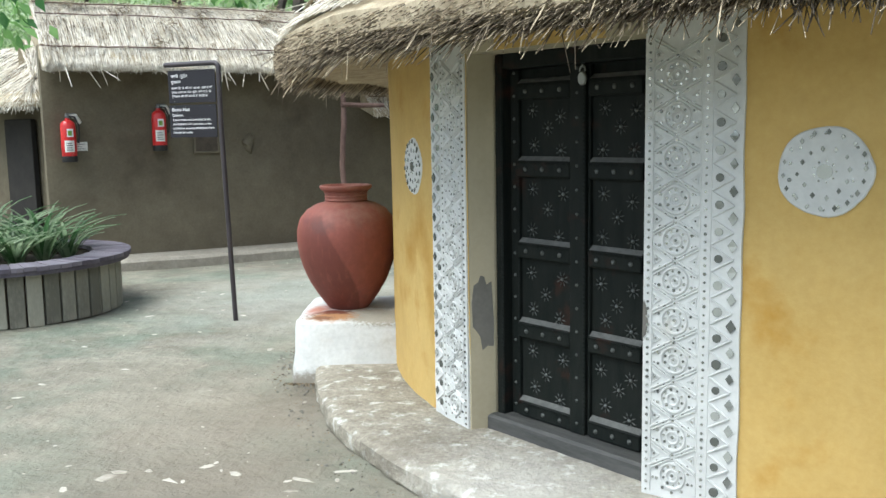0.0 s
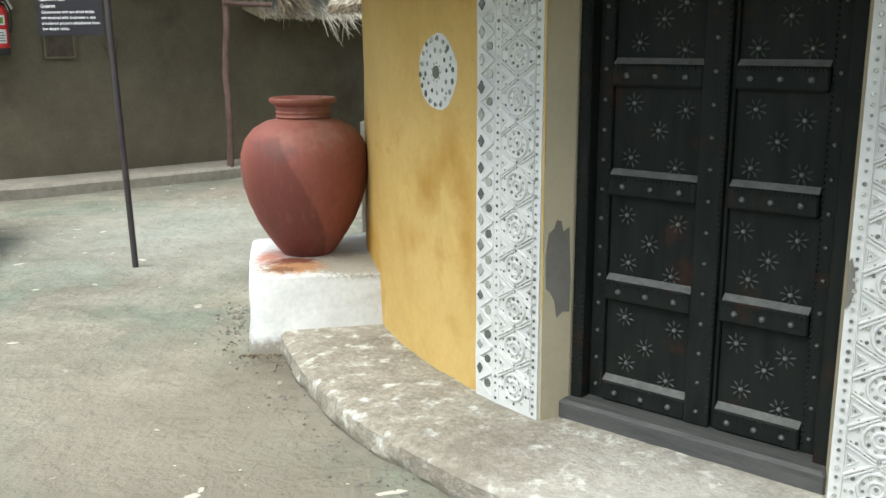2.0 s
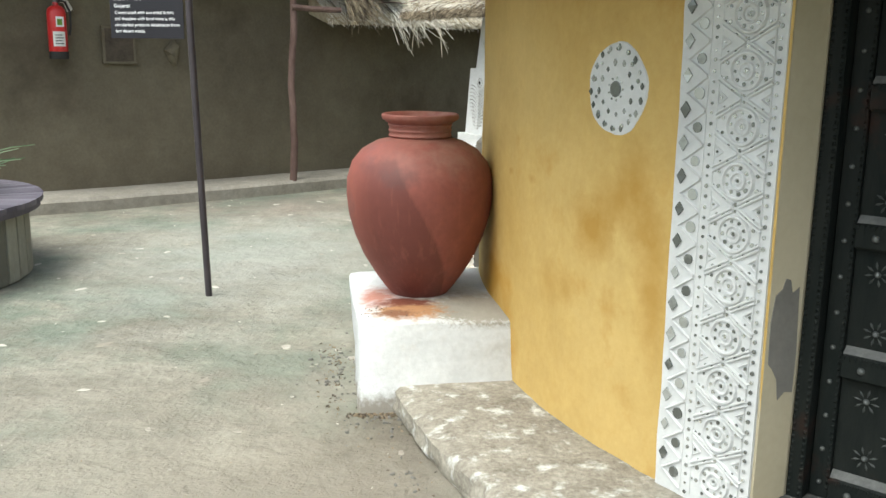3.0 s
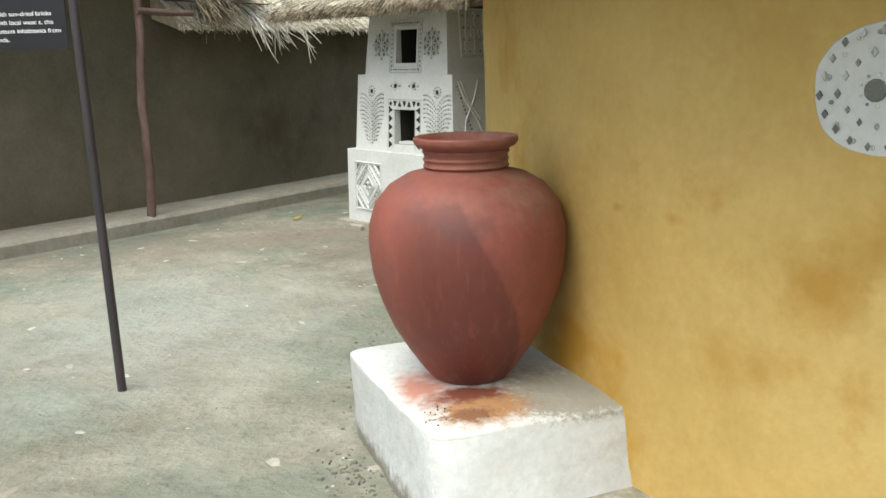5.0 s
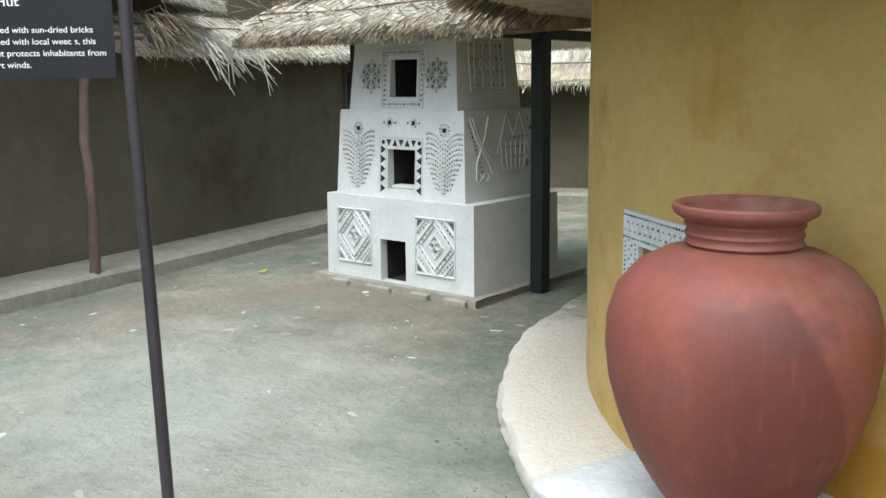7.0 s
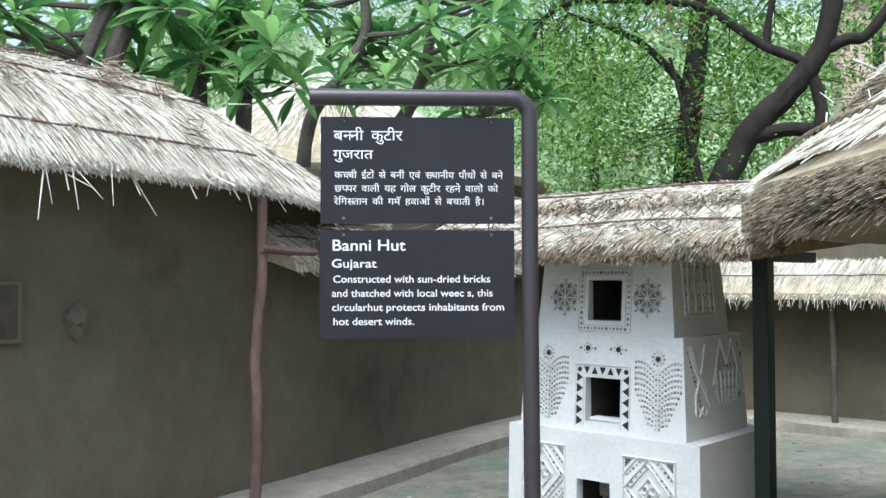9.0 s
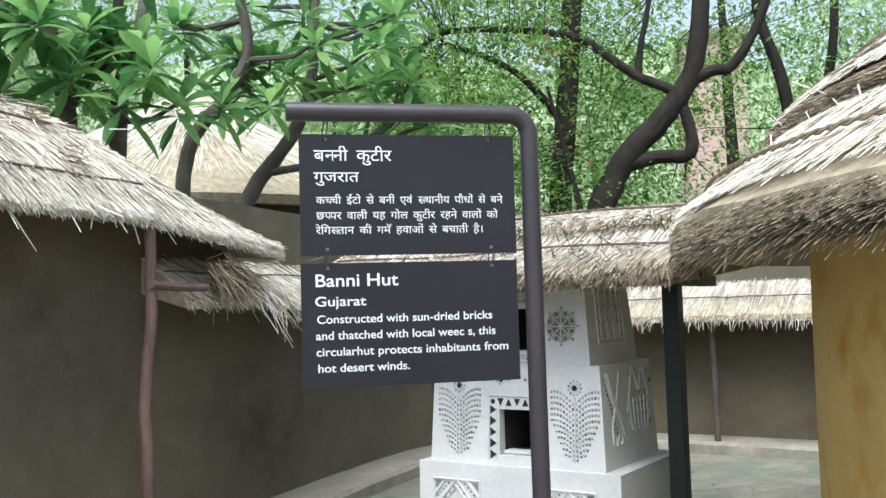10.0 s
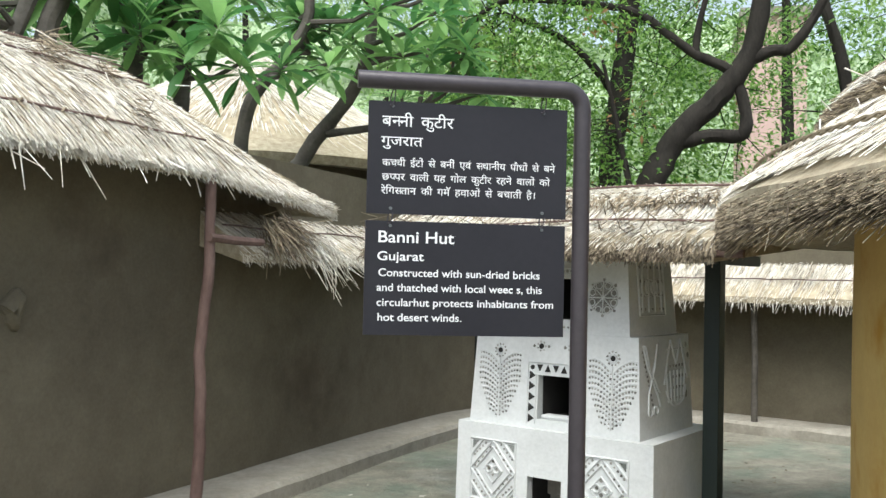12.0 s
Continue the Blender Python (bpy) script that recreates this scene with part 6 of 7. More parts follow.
# ---- round planter with its slatted seat ----
PX, PY = -3.97, 7.97
planter = thing("round_planter", "round planter of grey planks with a dark slatted seat rim", "planter", pose(PX, PY, 0))
part("core", Shape().lathe([(0.93, -0.02), (0.93, 0.46), (0.74, 0.46), (0.74, 0.40), (0.0, 0.42)], 64), M_SOIL, planter)
pk = Shape().box(-0.060, 0.060, -0.022, 0.01, 0.0, 0.455, None, 0.006).mesh("plank")
for k in range(44):
    a = 2 * math.pi * k / 44
    part("plank", pk, M_PLANK, planter, place=pose(0.955 * math.cos(a), 0.955 * math.sin(a), random.uniform(-0.004, 0.004), 0, 0, math.degrees(a) + 90))
sl = Shape()
sl.loft([[(0.74, -0.030, z), (1.07, -0.046, z), (1.075, 0.0, z), (1.07, 0.046, z), (0.74, 0.030, z)] for z in (0.468, 0.502)])
SL = sl.mesh("slat")
for k in range(70):
    part("slat", SL, M_SLAT, planter, place=pose(0, 0, random.uniform(-0.003, 0.003), 0, 0, 360 * k / 70))
rim = Shape()
rim.loft([[(r * math.cos(2 * math.pi * k / 70), r * math.sin(2 * math.pi * k / 70), z) for k in range(70)] for r, z in ((1.045, 0.43), (1.055, 0.43), (1.055, 0.465), (1.045, 0.465))], caps=False)
part("rim_band", rim, M_SLAT, planter)


def strap_plant(x, y, z, n, length, mat, seed, name="strap_leaf_plant", label="clump of arching striped strap leaves in the planter"):
    r_ = np.random.default_rng(seed)
    t = thing(name, label, "plant", pose(x, y, z), "planter plants")
    s = Shape()
    for k in range(n):
        a, up, L = r_.uniform(0, 2 * math.pi), r_.uniform(0.95, 1.48), 1.85 * length * r_.uniform(0.7, 1.2)
        wd = r_.uniform(0.014, 0.022)
        d, sd = Vector((math.cos(a), math.sin(a), 0)), Vector((-math.sin(a), math.cos(a), 0))
        base = d * r_.uniform(0, 0.05)
        rows = []
        for i in range(7):
            f_ = i / 6
            p_ = base + d * (L * f_ * math.cos(up * (1 - 0.3 * f_))) + Vector((0, 0, L * (f_ * math.sin(up) - 0.42 * f_ * f_)))
            w2 = wd * (1 - f_ ** 3) + 0.001
            rows.append([p_ - sd * w2 + Vector((0, 0, 0.006)), p_, p_ + sd * w2 + Vector((0, 0, 0.006))])
        s.loft(rows, caps=False, closed=False)
    part("leaves", s, mat, t, "", "stuff")


for i, (dx, dy, n, L) in enumerate(((0.30, 0.12, 44, 0.42), (0.22, -0.22, 30, 0.36), (-0.05, 0.2, 34, 0.42), (0.05, -0.45, 26, 0.32), (-0.3, -0.25, 30, 0.4), (0.42, 0.35, 26, 0.34), (-0.35, 0.3, 40, 0.45), (0.1, 0.5, 30, 0.4), (-0.6, 0.0, 36, 0.42))):
    strap_plant(PX + dx, PY + dy, 0.41, n, L, M_LEAF_LILY, 20 + i)

# ---- second hut beyond the wall's end, and the roof behind the wall ----
s = Shape()
s.loft([[(-7.2, 12.6, z), (-5.15, 11.3, z), (-5.0, 11.6, z), (-7.1, 12.9, z)] for z in (0, 2.1)])
solid("wall_west", s, M_MUD, "brown mud wall of another hut beyond", "wall", "structure")
# no opening is cut: a near-black slab stands in for the doorway's shade
solid("dark_doorway", Shape().box(-0.3, 0.3, -0.05, 0.02, 0, 1.75, Matrix.Translation((-5.55, 11.50, 0)) @ Matrix.Rotation(radians(-32), 4, "Z"), 0.01), M_HOLE, "open doorway of the hut beyond, its shade a dark slab", "doorway", "structure")
edge_ = [Vector((-7.6, 12.3)), Vector((-6.8, 11.75)), Vector((-6.0, 11.2)), Vector((-5.2, 10.75)), Vector((-4.85, 10.9))]
thatch_strip("west_thatch", "low straw thatch of the hut beyond the wall", fine(edge_, 4), [(0.0, 1.95), (0.05, 2.02), (0.5, 2.3), (1.2, 2.75)], 5000, 9, hang=0.12)
back = thing("back_hut", "thatched mud hut standing behind the long wall", "hut", pose(1.0, 18.3, 0))
part("wall", Shape().lathe([(2.3, 0), (2.3, 3.1)], 40), M_MUD, back)
cone = Shape().lathe([(2.4, 2.95), (3.22, 2.85), (3.27, 2.95), (0.05, 4.75)], 48, None, 0.01)
part("thatch_body", cone, M_THATCH, back)
n = 14000
a = rng.random(n) * 2 * np.pi
sv = np.sqrt(rng.random(n))
r0 = 3.3 * (1 - sv * 0.95)
tipv = np.stack([r0 * np.cos(a), r0 * np.sin(a), 2.95 + (3.28 - r0) * 0.556 + 0.02 + 0.04 * rng.random(n)], 1)
r1 = np.maximum(r0 - 0.35, 0.02)
rootv = np.stack([r1 * np.cos(a), r1 * np.sin(a), 2.95 + (3.28 - r1) * 0.556], 1)
blades("straw", rootv, tipv, 0.006, M_STRAW, back)

# ---- trees behind the walls ----
def limb(shape, pts, r0, r1, n=9):
    """A tapered, slightly knotty limb through the given places."""
    line = [Vector(p_) for p_ in pts]
    out = []
    for i in range(len(line) - 1):
        p0, p1, p2, p3 = line[max(i - 1, 0)], line[i], line[i + 1], line[min(i + 2, len(line) - 1)]
        for k in range(5):
            t = k / 5
            out.append(0.5 * ((2 * p1) + (p2 - p0) * t + (2 * p0 - 5 * p1 + 4 * p2 - p3) * t * t + (3 * p1 - p0 - 3 * p2 + p3) * t ** 3))
    out.append(line[-1])
    m_ = len(out) - 1
    shape.tube([p_ + Vector((noise.noise((i * 0.6, 0, 1)), noise.noise((i * 0.6, 3, 1)), 0)) * r0 * 0.25 for i, p_ in enumerate(out)], [(r0 + (r1 - r0) * i / m_) * (1 + 0.16 * noise.noise((i * 0.8, 7, 2))) for i in range(m_ + 1)], n)
    return out


def sprays(centres, per, spread, size, mat, parent, label=""):
    """Drooping sprays of small leaflets round the given places."""
    c = np.repeat(np.asarray(centres, float), per, 0)
    n = len(c)
    off = rng.normal(0, 1, (n, 3)) * spread
    way = off * (1.0, 1.0, 0.3) + rng.normal(0, 0.15, (n, 3)) + (0, 0, -0.12)
    leaf_cloud("leaves", c + off, way, size * (0.6 + 0.8 * rng.random(n)), mat, parent, label)


def twigs(shape, centres, hub, k=1, r=0.009):
    for c in centres:
        h = min(hub, key=lambda p_: (Vector(p_) - Vector(c)).length)
        h = Vector(h)
        mid = h.lerp(Vector(c), 0.5) + Vector((rng.normal(0, 0.1), rng.normal(0, 0.1), rng.normal(0.05, 0.1)))
        shape.tube([h, mid, Vector(c)], [r, r * 0.6, r * 0.25], 5)


def tree(name, label, limbs, bark, crown, n_sprays, per, spread, size, mat, dry=0):
    """A tree: limbs of given courses, and leaf sprays on twigs inside a crown box."""
    t = thing(name, label, "tree")
    s, hub = Shape(), []
    for pts, r0, r1 in limbs:
        hub += limb(s, pts, r0, r1)
    lo, hi = np.array(crown[0], float), np.array(crown[1], float)
    c = lo + (hi - lo) * rng.random((n_sprays, 3))
    keep = [q_ for q_ in c if noise.noise((q_[0] * 0.55, q_[1] * 0.55, q_[2] * 0.7)) > -0.12]
    high = [p_ for p_ in hub if p_.z > lo[2] - 0.5] or hub
    part("trunk", s, bark, t, smooth=True)
    tw = Shape()
    twigs(tw, keep[::3], high)
    part("twig_mass", tw, bark, t, "", "stuff")
    sprays(keep, per, spread, size, mat, t)
    if dry:
        sprays(c[:dry], 24, (0.15, 0.15, 0.22), size, M_DRYLEAF, t, "dry brown leaves")
    return t


ARCH = [
    ([(4.3, 15.3, -0.05), (4.6, 15.0, 1.6), (5.1, 14.52, 2.88), (5.32, 14.31, 3.45), (5.67, 13.96, 3.98), (5.92, 13.69, 4.45), (6.03, 13.56, 5.2), (6.2, 13.4, 6.8)], 0.21, 0.10),
    ([(5.25, 14.35, 3.38), (5.6, 14.0, 3.50), (5.9, 13.71, 3.52), (5.9, 13.72, 3.95), (5.78, 13.85, 4.33), (5.45, 14.19, 4.6), (5.0, 14.61, 5.08), (4.62, 14.94, 5.23), (3.68, 15.64, 5.31), (3.3, 15.9, 5.1)], 0.10, 0.03),
    ([(5.9, 13.71, 4.42), (6.1, 13.47, 4.55), (6.27, 13.28, 4.6), (6.48, 13.02, 5.12), (6.7, 12.8, 6.0)], 0.085, 0.05),
    ([(5.5, 14.15, 4.56), (5.52, 14.12, 4.9), (5.62, 14.0, 5.6)], 0.055, 0.03),
    ([(4.95, 14.65, 2.6), (4.8, 14.8, 3.6), (4.6, 14.9, 4.5)], 0.05, 0.02),
]
tree("neem_tree", "old tree with dark arching limbs and fine drooping leaves", ARCH, M_BARK, ((2.9, 14.3, 2.6), (8.6, 17.6, 7.4)), 430, 60, (0.26, 0.26, 0.17), 0.095, M_LEAF, 14)
tree("neem_tree", "straight dark trunk with fine green foliage", [([(6.0, 16.4, -0.05), (6.02, 16.37, 3.0), (6.2, 16.2, 5.6), (6.35, 16.1, 8.0)], 0.2, 0.13), ([(6.1, 16.3, 4.4), (5.4, 16.6, 5.2), (4.4, 17.0, 5.6)], 0.07, 0.03)], M_BARK, ((3.4, 16.2, 2.6), (9.5, 20.0, 8.0)), 420, 60, (0.3, 0.3, 0.2), 0.11, M_LEAF, 16)
tree("neem_tree", "leaning dark trunks with thin foliage", [([(8.7, 14.4, -0.05), (8.5, 14.2, 2.5), (8.2, 13.9, 4.4), (7.9, 14.1, 5.8), (7.8, 14.0, 7.0)], 0.12, 0.06), ([(8.6, 14.3, 3.4), (8.9, 13.7, 4.8), (8.9, 13.5, 6.6)], 0.09, 0.05)], M_BARK, ((7.5, 13.2, 4.4), (11.0, 17.0, 8.0)), 170, 50, (0.28, 0.28, 0.2), 0.10, M_LEAF)


def frangipani(name, limbs, tips, label):
    """Bare grey limbs ending in whorls of long broad leaves."""
    t = thing(name, label, "tree", None, "frangipani trees")
    s, hub = Shape(), []
    for pts, r0, r1 in limbs:
        hub += limb(s, pts, r0, r1)
    part("trunk", s, M_GREYBARK, t, smooth=True)
    b = Shape()
    cs, ws, ls = [], [], []
    for tip in tips:
        h = min(hub, key=lambda p_: (p_ - Vector(tip)).length + (1.5 if p_.z > tip[2] else 0))
        mid = h.lerp(Vector(tip), 0.55) + Vector((rng.normal(0, 0.06), rng.normal(0, 0.06), -0.06))
        b.tube([h, mid, Vector(tip)], [0.028, 0.022, 0.016], 6)
        n = int(rng.integers(15, 23))
        for k in range(n):
            a, e = 2.4 * k + rng.normal(0, 0.15), 1.15 - 1.75 * k / n + rng.normal(0, 0.12)
            cs.append(Vector(tip) + Vector((0, 0, -0.006 * k)))
            ws.append((math.cos(a) * math.cos(e), math.sin(a) * math.cos(e), math.sin(e)))
            ls.append(rng.uniform(0.28, 0.45))
    part("branch_mass", b, M_GREYBARK, t, "", "stuff")
    broad_leaves(cs, ws, ls, t)
    return t


def broad_leaves(cs, ws, ls, parent):
    """Long oval leaves, folded along the midrib and drooping at the tip."""
    c, w_ = np.array([tuple(q_) for q_ in cs]), np.array(ws)
    n = len(c)
    L = np.array(ls)[:, None]
    ref = np.tile((0.0, 0.0, 1.0), (n, 1)) + rng.normal(0, 0.25, (n, 3))
    sd = np.cross(w_, ref)
    sd /= np.linalg.norm(sd, axis=1, keepdims=True)
    up = np.cross(sd, w_)
    rows = []
    for f_, wd in ((0.0, 0.012), (0.12, 0.03), (0.35, 0.095), (0.62, 0.125), (0.85, 0.08), (1.0, 0.006)):
        p_ = c + w_ * L * f_ - np.array((0, 0, 1.0)) * L * 0.28 * f_ ** 2
        rows += [p_ - sd * L * wd + up * L * wd * 0.35, p_, p_ + sd * L * wd + up * L * wd * 0.35]
    verts = np.stack(rows, 1).reshape(-1, 3)
    quad = np.array([(3 * i + j, 3 * i + j + 1, 3 * i + j + 4, 3 * i + j + 3) for i in range(5) for j in range(2)])
    faces = (quad[None] + (18 * np.arange(n))[:, None, None]).reshape(-1, 4)
    me = bpy.data.meshes.new("leaves")
    me.vertices.add(len(verts))
    me.vertices.foreach_set("co", verts.ravel())
    me.loops.add(faces.size)
    me.loops.foreach_set("vertex_index", faces.ravel())
    me.polygons.add(len(faces))
    me.polygons.foreach_set("loop_start", np.arange(len(faces)) * 4)
    me.polygons.foreach_set("use_smooth", np.ones(len(faces), bool))
    me.update(calc_edges=True)
    part("leaves", me, M_LEAF_PLUM, parent, "", "stuff")


def tips_in(lo, hi, n):
    lo, hi = np.array(lo, float), np.array(hi, float)
    return [tuple(q_) for q_ in lo + (hi - lo) * rng.random((n, 3))]


frangipani("frangipani_tree", [([(-2.55, 13.2, -0.05), (-2.5, 13.2, 2.4), (-2.3, 13.15, 3.33), (-2.08, 13.12, 4.1), (-1.9, 13.1, 4.8)], 0.10, 0.06), ([(-2.52, 13.2, 2.2), (-2.6, 13.1, 3.0), (-2.3, 13.15, 4.0), (-2.2, 13.1, 4.8)], 0.07, 0.045)],
           tips_in((-3.6, 12.7, 3.35), (-1.9, 14.0, 4.6), 16), "frangipani with smooth grey limbs and broad leaves behind the wall")
frangipani("frangipani_tree", [([(-1.5, 13.8, -0.05), (-1.52, 13.75, 3.3), (-1.67, 13.77, 4.1), (-1.75, 13.7, 5.0)], 0.09, 0.06), ([(-1.15, 13.7, -0.05), (-1.13, 13.66, 3.3), (-1.0, 13.7, 3.8), (-0.82, 13.89, 4.6)], 0.085, 0.05), ([(-1.52, 13.75, 3.4), (-1.2, 13.5, 4.0), (-1.2, 13.4, 4.8)], 0.05, 0.04)],
           [(-1.11, 12.73, 3.58), (-1.64, 13.05, 3.55), (-1.3, 12.9, 3.35), (-0.9, 12.8, 3.3)] + tips_in((-2.2, 12.9, 3.5), (-0.6, 14.4, 4.7), 17), "frangipani with several dark limbs and whorls of broad leaves")
frangipani("frangipani_tree", [([(0.0, 14.9, -0.05), (0.15, 14.8, 2.2), (0.45, 14.7, 2.9), (0.81, 14.36, 3.55), (0.9, 14.2, 4.0), (0.97, 14.18, 4.9)], 0.11, 0.045), ([(-0.5, 14.1, 2.0), (-0.41, 14.08, 3.15), (-0.1, 13.98, 3.67), (0.12, 13.91, 4.15), (0.0, 13.9, 4.8)], 0.075, 0.045), ([(0.2, 14.75, 2.4), (-0.3, 14.3, 2.2), (-0.5, 14.1, 2.0)], 0.08, 0.07), ([(0.6, 14.55, 3.1), (1.1, 14.3, 3.2), (1.5, 14.2, 3.4)], 0.045, 0.03)],
           [(0.58, 13.38, 4.14), (1.09, 13.12, 4.13), (0.38, 14.0, 4.1), (1.3, 13.6, 3.9), (0.2, 13.6, 3.6), (-0.3, 13.5, 3.5)] + tips_in((-0.4, 13.3, 3.5), (2.0, 14.8, 4.9), 22), "frangipani leaning from behind the wall with broad glossy leaves")

# foliage hanging in from a tree beside the walk
near = thing("overhanging_branch", "leafy branch of a small tree hanging over the yard", "branch")
s = Shape()
limb(s, [(-5.3, 6.6, -0.05), (-5.2, 6.5, 1.5), (-4.6, 6.2, 2.7), (-3.4, 5.75, 2.65), (-2.5, 5.42, 2.36)], 0.06, 0.012)
part("stem", s, M_BARK, near, smooth=True)
cs = np.array((-2.44, 5.38, 2.24)) + rng.normal(0, 1, (46, 3)) * (0.09, 0.09, 0.10)
leaf_cloud("leaves", cs, rng.normal(0, 0.5, (46, 3)) + (0.3, -0.2, -0.6), 0.11, M_LEAF_PLUM, near, slim=0.5)

# ---- distance ----
woods = thing("far_woods", "belt of tall green trees beyond the yard, haze in the leaf colour", "woods", None, "", "stuff")
n = 1500
ang = np.radians(-32 + 122 * rng.random(n))
rad = 19 + 17 * rng.random(n)
zc = 1.0 + 13 * rng.random(n) ** 1.3
cc = np.stack([-3 + rad * np.sin(ang), 6 + rad * np.cos(ang), zc], 1)
cc = np.array([q_ for q_ in cc if noise.noise((q_[0] * 0.22, q_[1] * 0.22, q_[2] * 0.3)) > -0.1])
gap = np.degrees(np.arctan2(cc[:, 0] + 3.1, cc[:, 1] - 5.9))
cc = cc[~((np.abs(gap - 50.5) < 2.2) & (cc[:, 2] > 4.5))]
c = np.repeat(cc, 190, 0)
off = rng.normal(0, 1, c.shape) * (0.8, 0.8, 0.5)
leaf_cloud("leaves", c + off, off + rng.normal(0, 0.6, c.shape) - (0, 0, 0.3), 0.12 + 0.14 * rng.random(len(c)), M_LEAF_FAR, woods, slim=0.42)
trunks = Shape()
for k in range(15):
    a, r_ = math.radians(-30 + 8.1 * k), float(rng.uniform(20, 34))
    x, y = -3 + r_ * math.sin(a), 6 + r_ * math.cos(a)
    trunks.tube([(x, y, -0.1), (x + rng.normal(0, 0.3), y, 4), (x + rng.normal(0, 0.6), y, 9)], [0.2, 0.16, 0.08], 7)
part("trunks", trunks, M_BARK, woods)
belt = Shape()
rings = []
for j in range(9):
    row = []
    for k in range(150):
        a = math.radians(-60 + 180 * k / 149)
        h = 18.5 + 6.0 * noise.noise((k * 0.11, 0, 5)) + 1.6 * noise.noise((k * 0.5, 2, 5))
        r_ = 58 + 2.2 * noise.noise((k * 0.35, j * 0.8, 9)) + 0.5 * j
        row.append((r_ * math.sin(a), 6 + r_ * math.cos(a), -0.2 + h * j / 8))
    rings.append(row)
belt.loft(rings, caps=False, closed=False)
solid("backdrop", belt, M_FARWOOD, "far belt of green trees, haze mixed into its colour", "backdrop", "structure")
block = thing("distant_building", "distant brick-pink building glimpsed through the trees, paled by painted haze", "building", pose(34, 36.5, 0, 0, 0, -45))
part("wall", Shape().box(-1.5, 1.5, 0, 8, 0, 15), M_PINK, block)
part("roof", Shape().box(-1.7, 1.7, -0.3, 8.3, 15.002, 15.4), M_LEDGE, block)

# ---- chips, pebbles and litter on the ground ----
def scatter(name, label, n, region, size, mat, flat=0.25):
    """Small angular bits lying on the earth; region(k) gives a place."""
    s = Shape()
    for _ in range(n):
        x, y = region()
        r_ = size * random.uniform(0.4, 1.3)
        k = random.randint(5, 7)
        st, el = random.uniform(0, 6.28), random.uniform(0.25, 0.7)
        base = []
        for i in range(k):
            a_ = 2 * math.pi * i / k
            rr = r_ * random.uniform(0.5, 1.25)
            u_, v_ = rr * math.cos(a_), rr * el * math.sin(a_)
            base.append((x + u_ * math.cos(st) - v_ * math.sin(st), y + u_ * math.sin(st) + v_ * math.cos(st)))
        z = ground_height(x, y)
        hh = r_ * flat
        s.loft([[(px_, py_, z - 0.004) for px_, py_ in base], [(x + (px_ - x) * 0.75, y + (py_ - y) * 0.75, z + hh) for px_, py_ in base]])
    return solid(name, s, mat, label, "litter", "stuff")


random.seed(11)


def yard():
    while True:
        x, y = random.uniform(-3.6, 2.2), random.uniform(2.0, 13)
        if math.hypot(x - HX, y - HY) > 3.75 and y < 11.9 + 0.63 * (x + 1.57) - 0.3:
            return x, y


def by_plinth():
    a_ = random.uniform(150, 235)
    p_ = hut(a_, 3.68 + abs(random.gauss(0, 0.12)), 0)
    return p_.x, p_.y


def heap(cx, cy, r_):
    return lambda: (cx + random.gauss(0, r_), cy + random.gauss(0, r_))


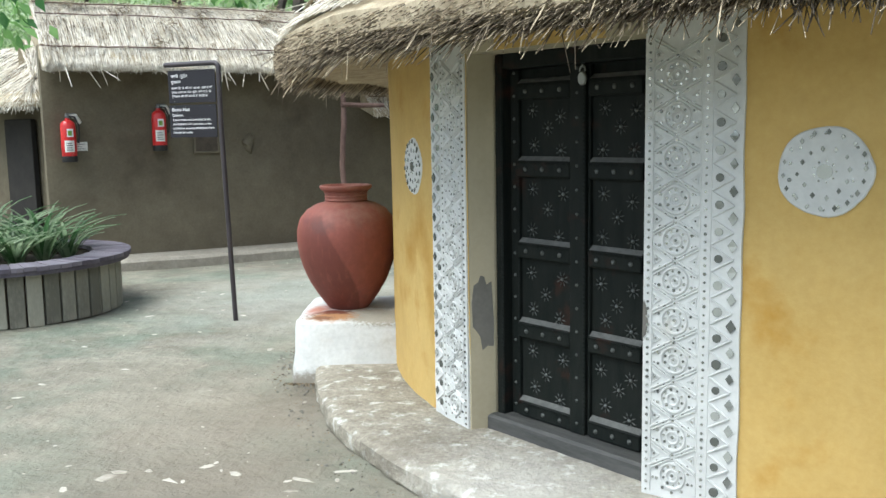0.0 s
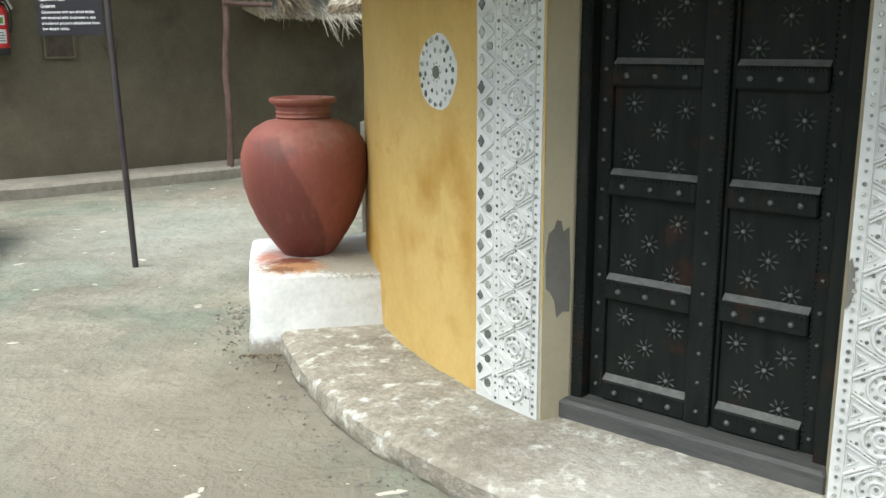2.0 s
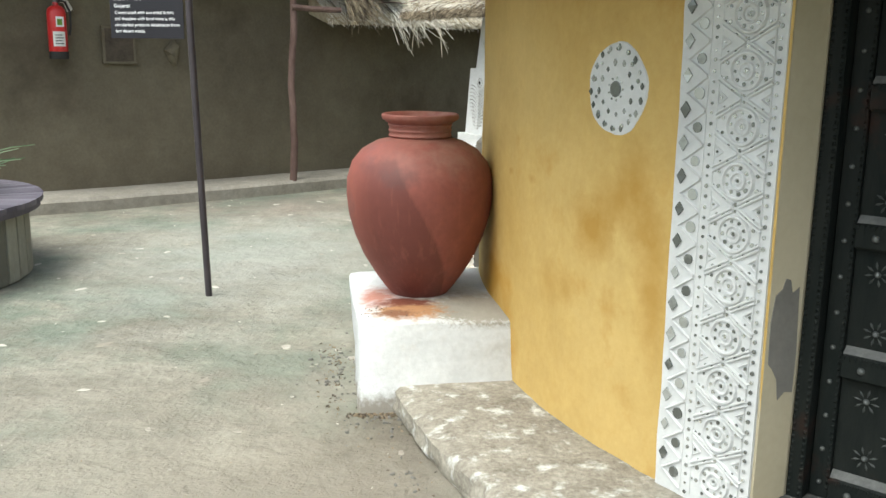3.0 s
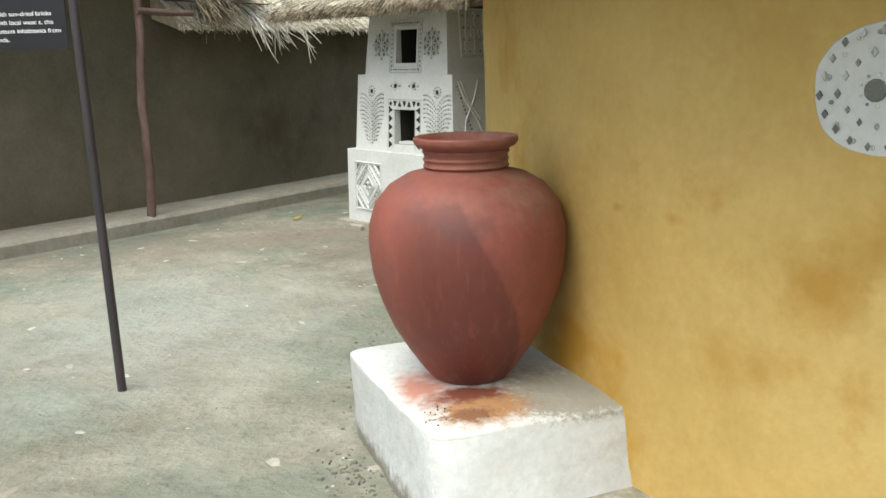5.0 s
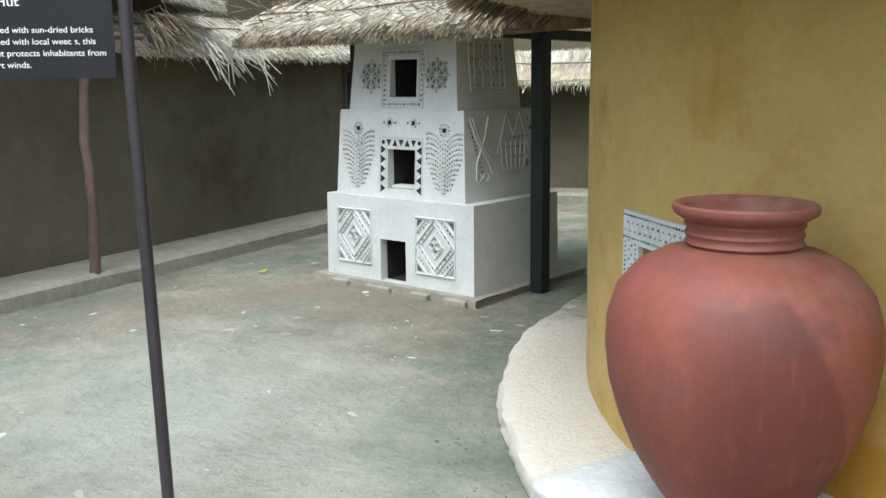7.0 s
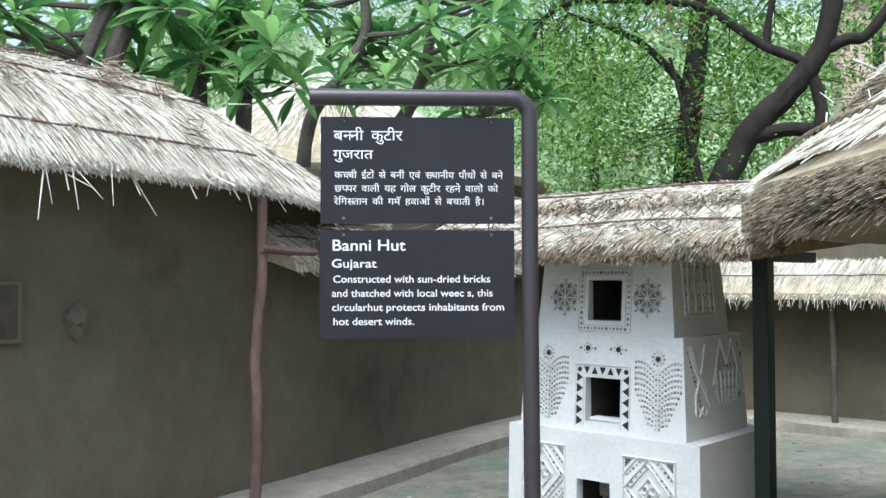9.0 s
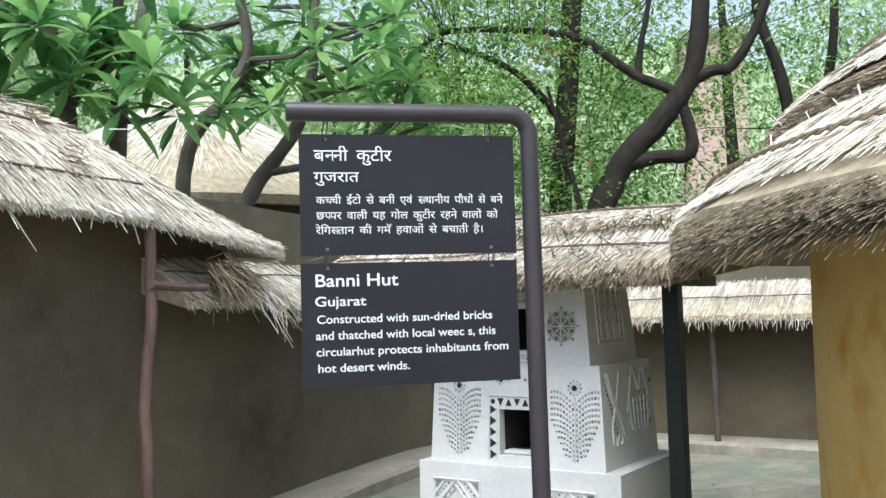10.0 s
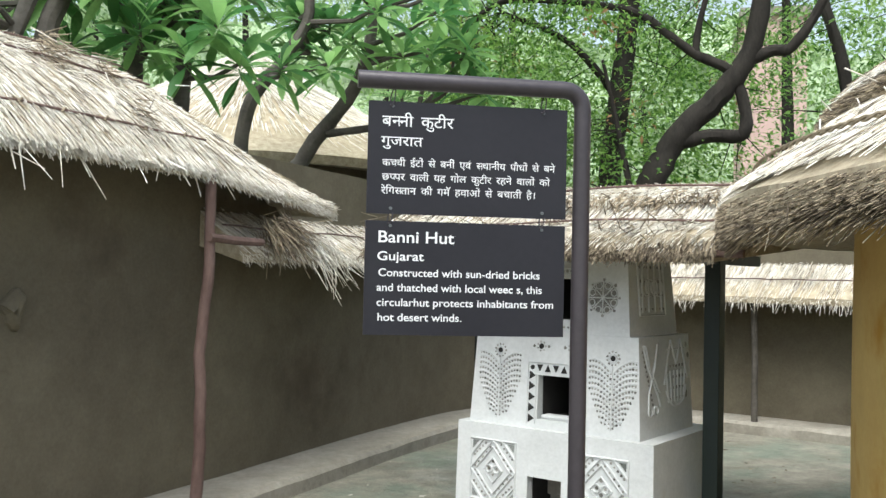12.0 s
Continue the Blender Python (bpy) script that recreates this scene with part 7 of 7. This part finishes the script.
scatter("stone_chips", "scattered small pale chips on the packed earth", 420, yard, 0.012, M_CHIP)
scatter("flat_flakes", "larger flat pale flakes trodden into the earth", 130, yard, 0.045, M_CHIP, 0.06)
scatter("gravel", "fine dark and pale gravel strewn over the yard", 700, yard, 0.0045, M_DEBRIS, 0.5)
scatter("plinth_litter", "crumbs of plaster and straw along the plinth", 300, by_plinth, 0.007, M_DEBRIS, 0.4)
scatter("rubble", "small crumbs of rubble beside the white pedestal", 90, lambda: (-0.95 - abs(random.gauss(0, 0.05)), random.uniform(5.55, 6.5)), 0.008, M_DEBRIS, 0.6)
scatter("pedestal_crumbs", "dark crumbs of soil along the foot of the pedestal", 160, lambda: (random.uniform(-0.93, -0.62), 5.55 - abs(random.gauss(0, 0.02))), 0.009, M_DEBRIS, 0.7)
scatter("flat_flakes", "large pale flakes near the start of the walk", 24, lambda: (random.uniform(-1.8, 0.0), random.uniform(3.1, 4.2)), 0.06, M_CHIP, 0.05)
scatter("fallen_leaves", "small dry leaves beneath the far thatch", 60, lambda: (random.uniform(2.2, 4.6), random.uniform(10.5, 13.2)), 0.03, M_DEBRIS, 0.15)
yl = Shape()
yl.loft([[(0.11 * f_ * math.cos(0.5), 0.11 * f_ * math.sin(0.5) + sx * 0.028 * math.sin(math.pi * min(1, f_ * 1.02)), 0.006 + 0.012 * abs(sx) + 0.01 * f_) for sx in (-1, 0, 1)] for f_ in (0.0, 0.25, 0.5, 0.75, 1.0)], caps=False, closed=False)
solid("fallen_leaf", yl, M_YLEAF, "single fallen yellow leaf on the ground", "leaf", place=pose(-0.3, 11.48, 0.0))
random.seed(23)


def by_pedestal():
    if random.random() < 0.5:
        return -1.0 + random.gauss(0, 0.07), random.uniform(5.75, 6.35)
    return random.uniform(-0.95, -0.35), 5.46 + random.gauss(0, 0.05)


cr = Shape()
for _ in range(110):
    x, y, r_ = random.gauss(-0.71, 0.07), random.gauss(5.775, 0.04), 0.0024 * random.uniform(0.4, 1.6)
    if y < 5.67:
        continue
    z_ = 0.352 + 0.12 * max(0.0, min(0.1, y - 5.68))
    cr.loft([[(x + r_ * w_ * math.cos(2.1 * k), y + r_ * w_ * math.sin(2.1 * k), z_ + h_ * r_) for k in range(3)] for w_, h_ in ((1.2, -1.0), (0.6, 1.0))])
solid("clay_crumbs", cr, M_DEBRIS, "dark red clay crumbs strewn on the pedestal top", "litter", "stuff")
scatter("earth_crumbs", "brown earth crumbs at the foot of the pedestal", 110, by_pedestal, 0.012, M_BARE, 0.6)


def by_plinth():
    q_ = hut(random.uniform(150, 236), 3.78 + abs(random.gauss(0, 0.07)), 0)
    return q_.x, q_.y


scatter("earth_crumbs", "small earth crumbs along the edge of the plinth", 160, by_plinth, 0.010, M_BARE, 0.6)
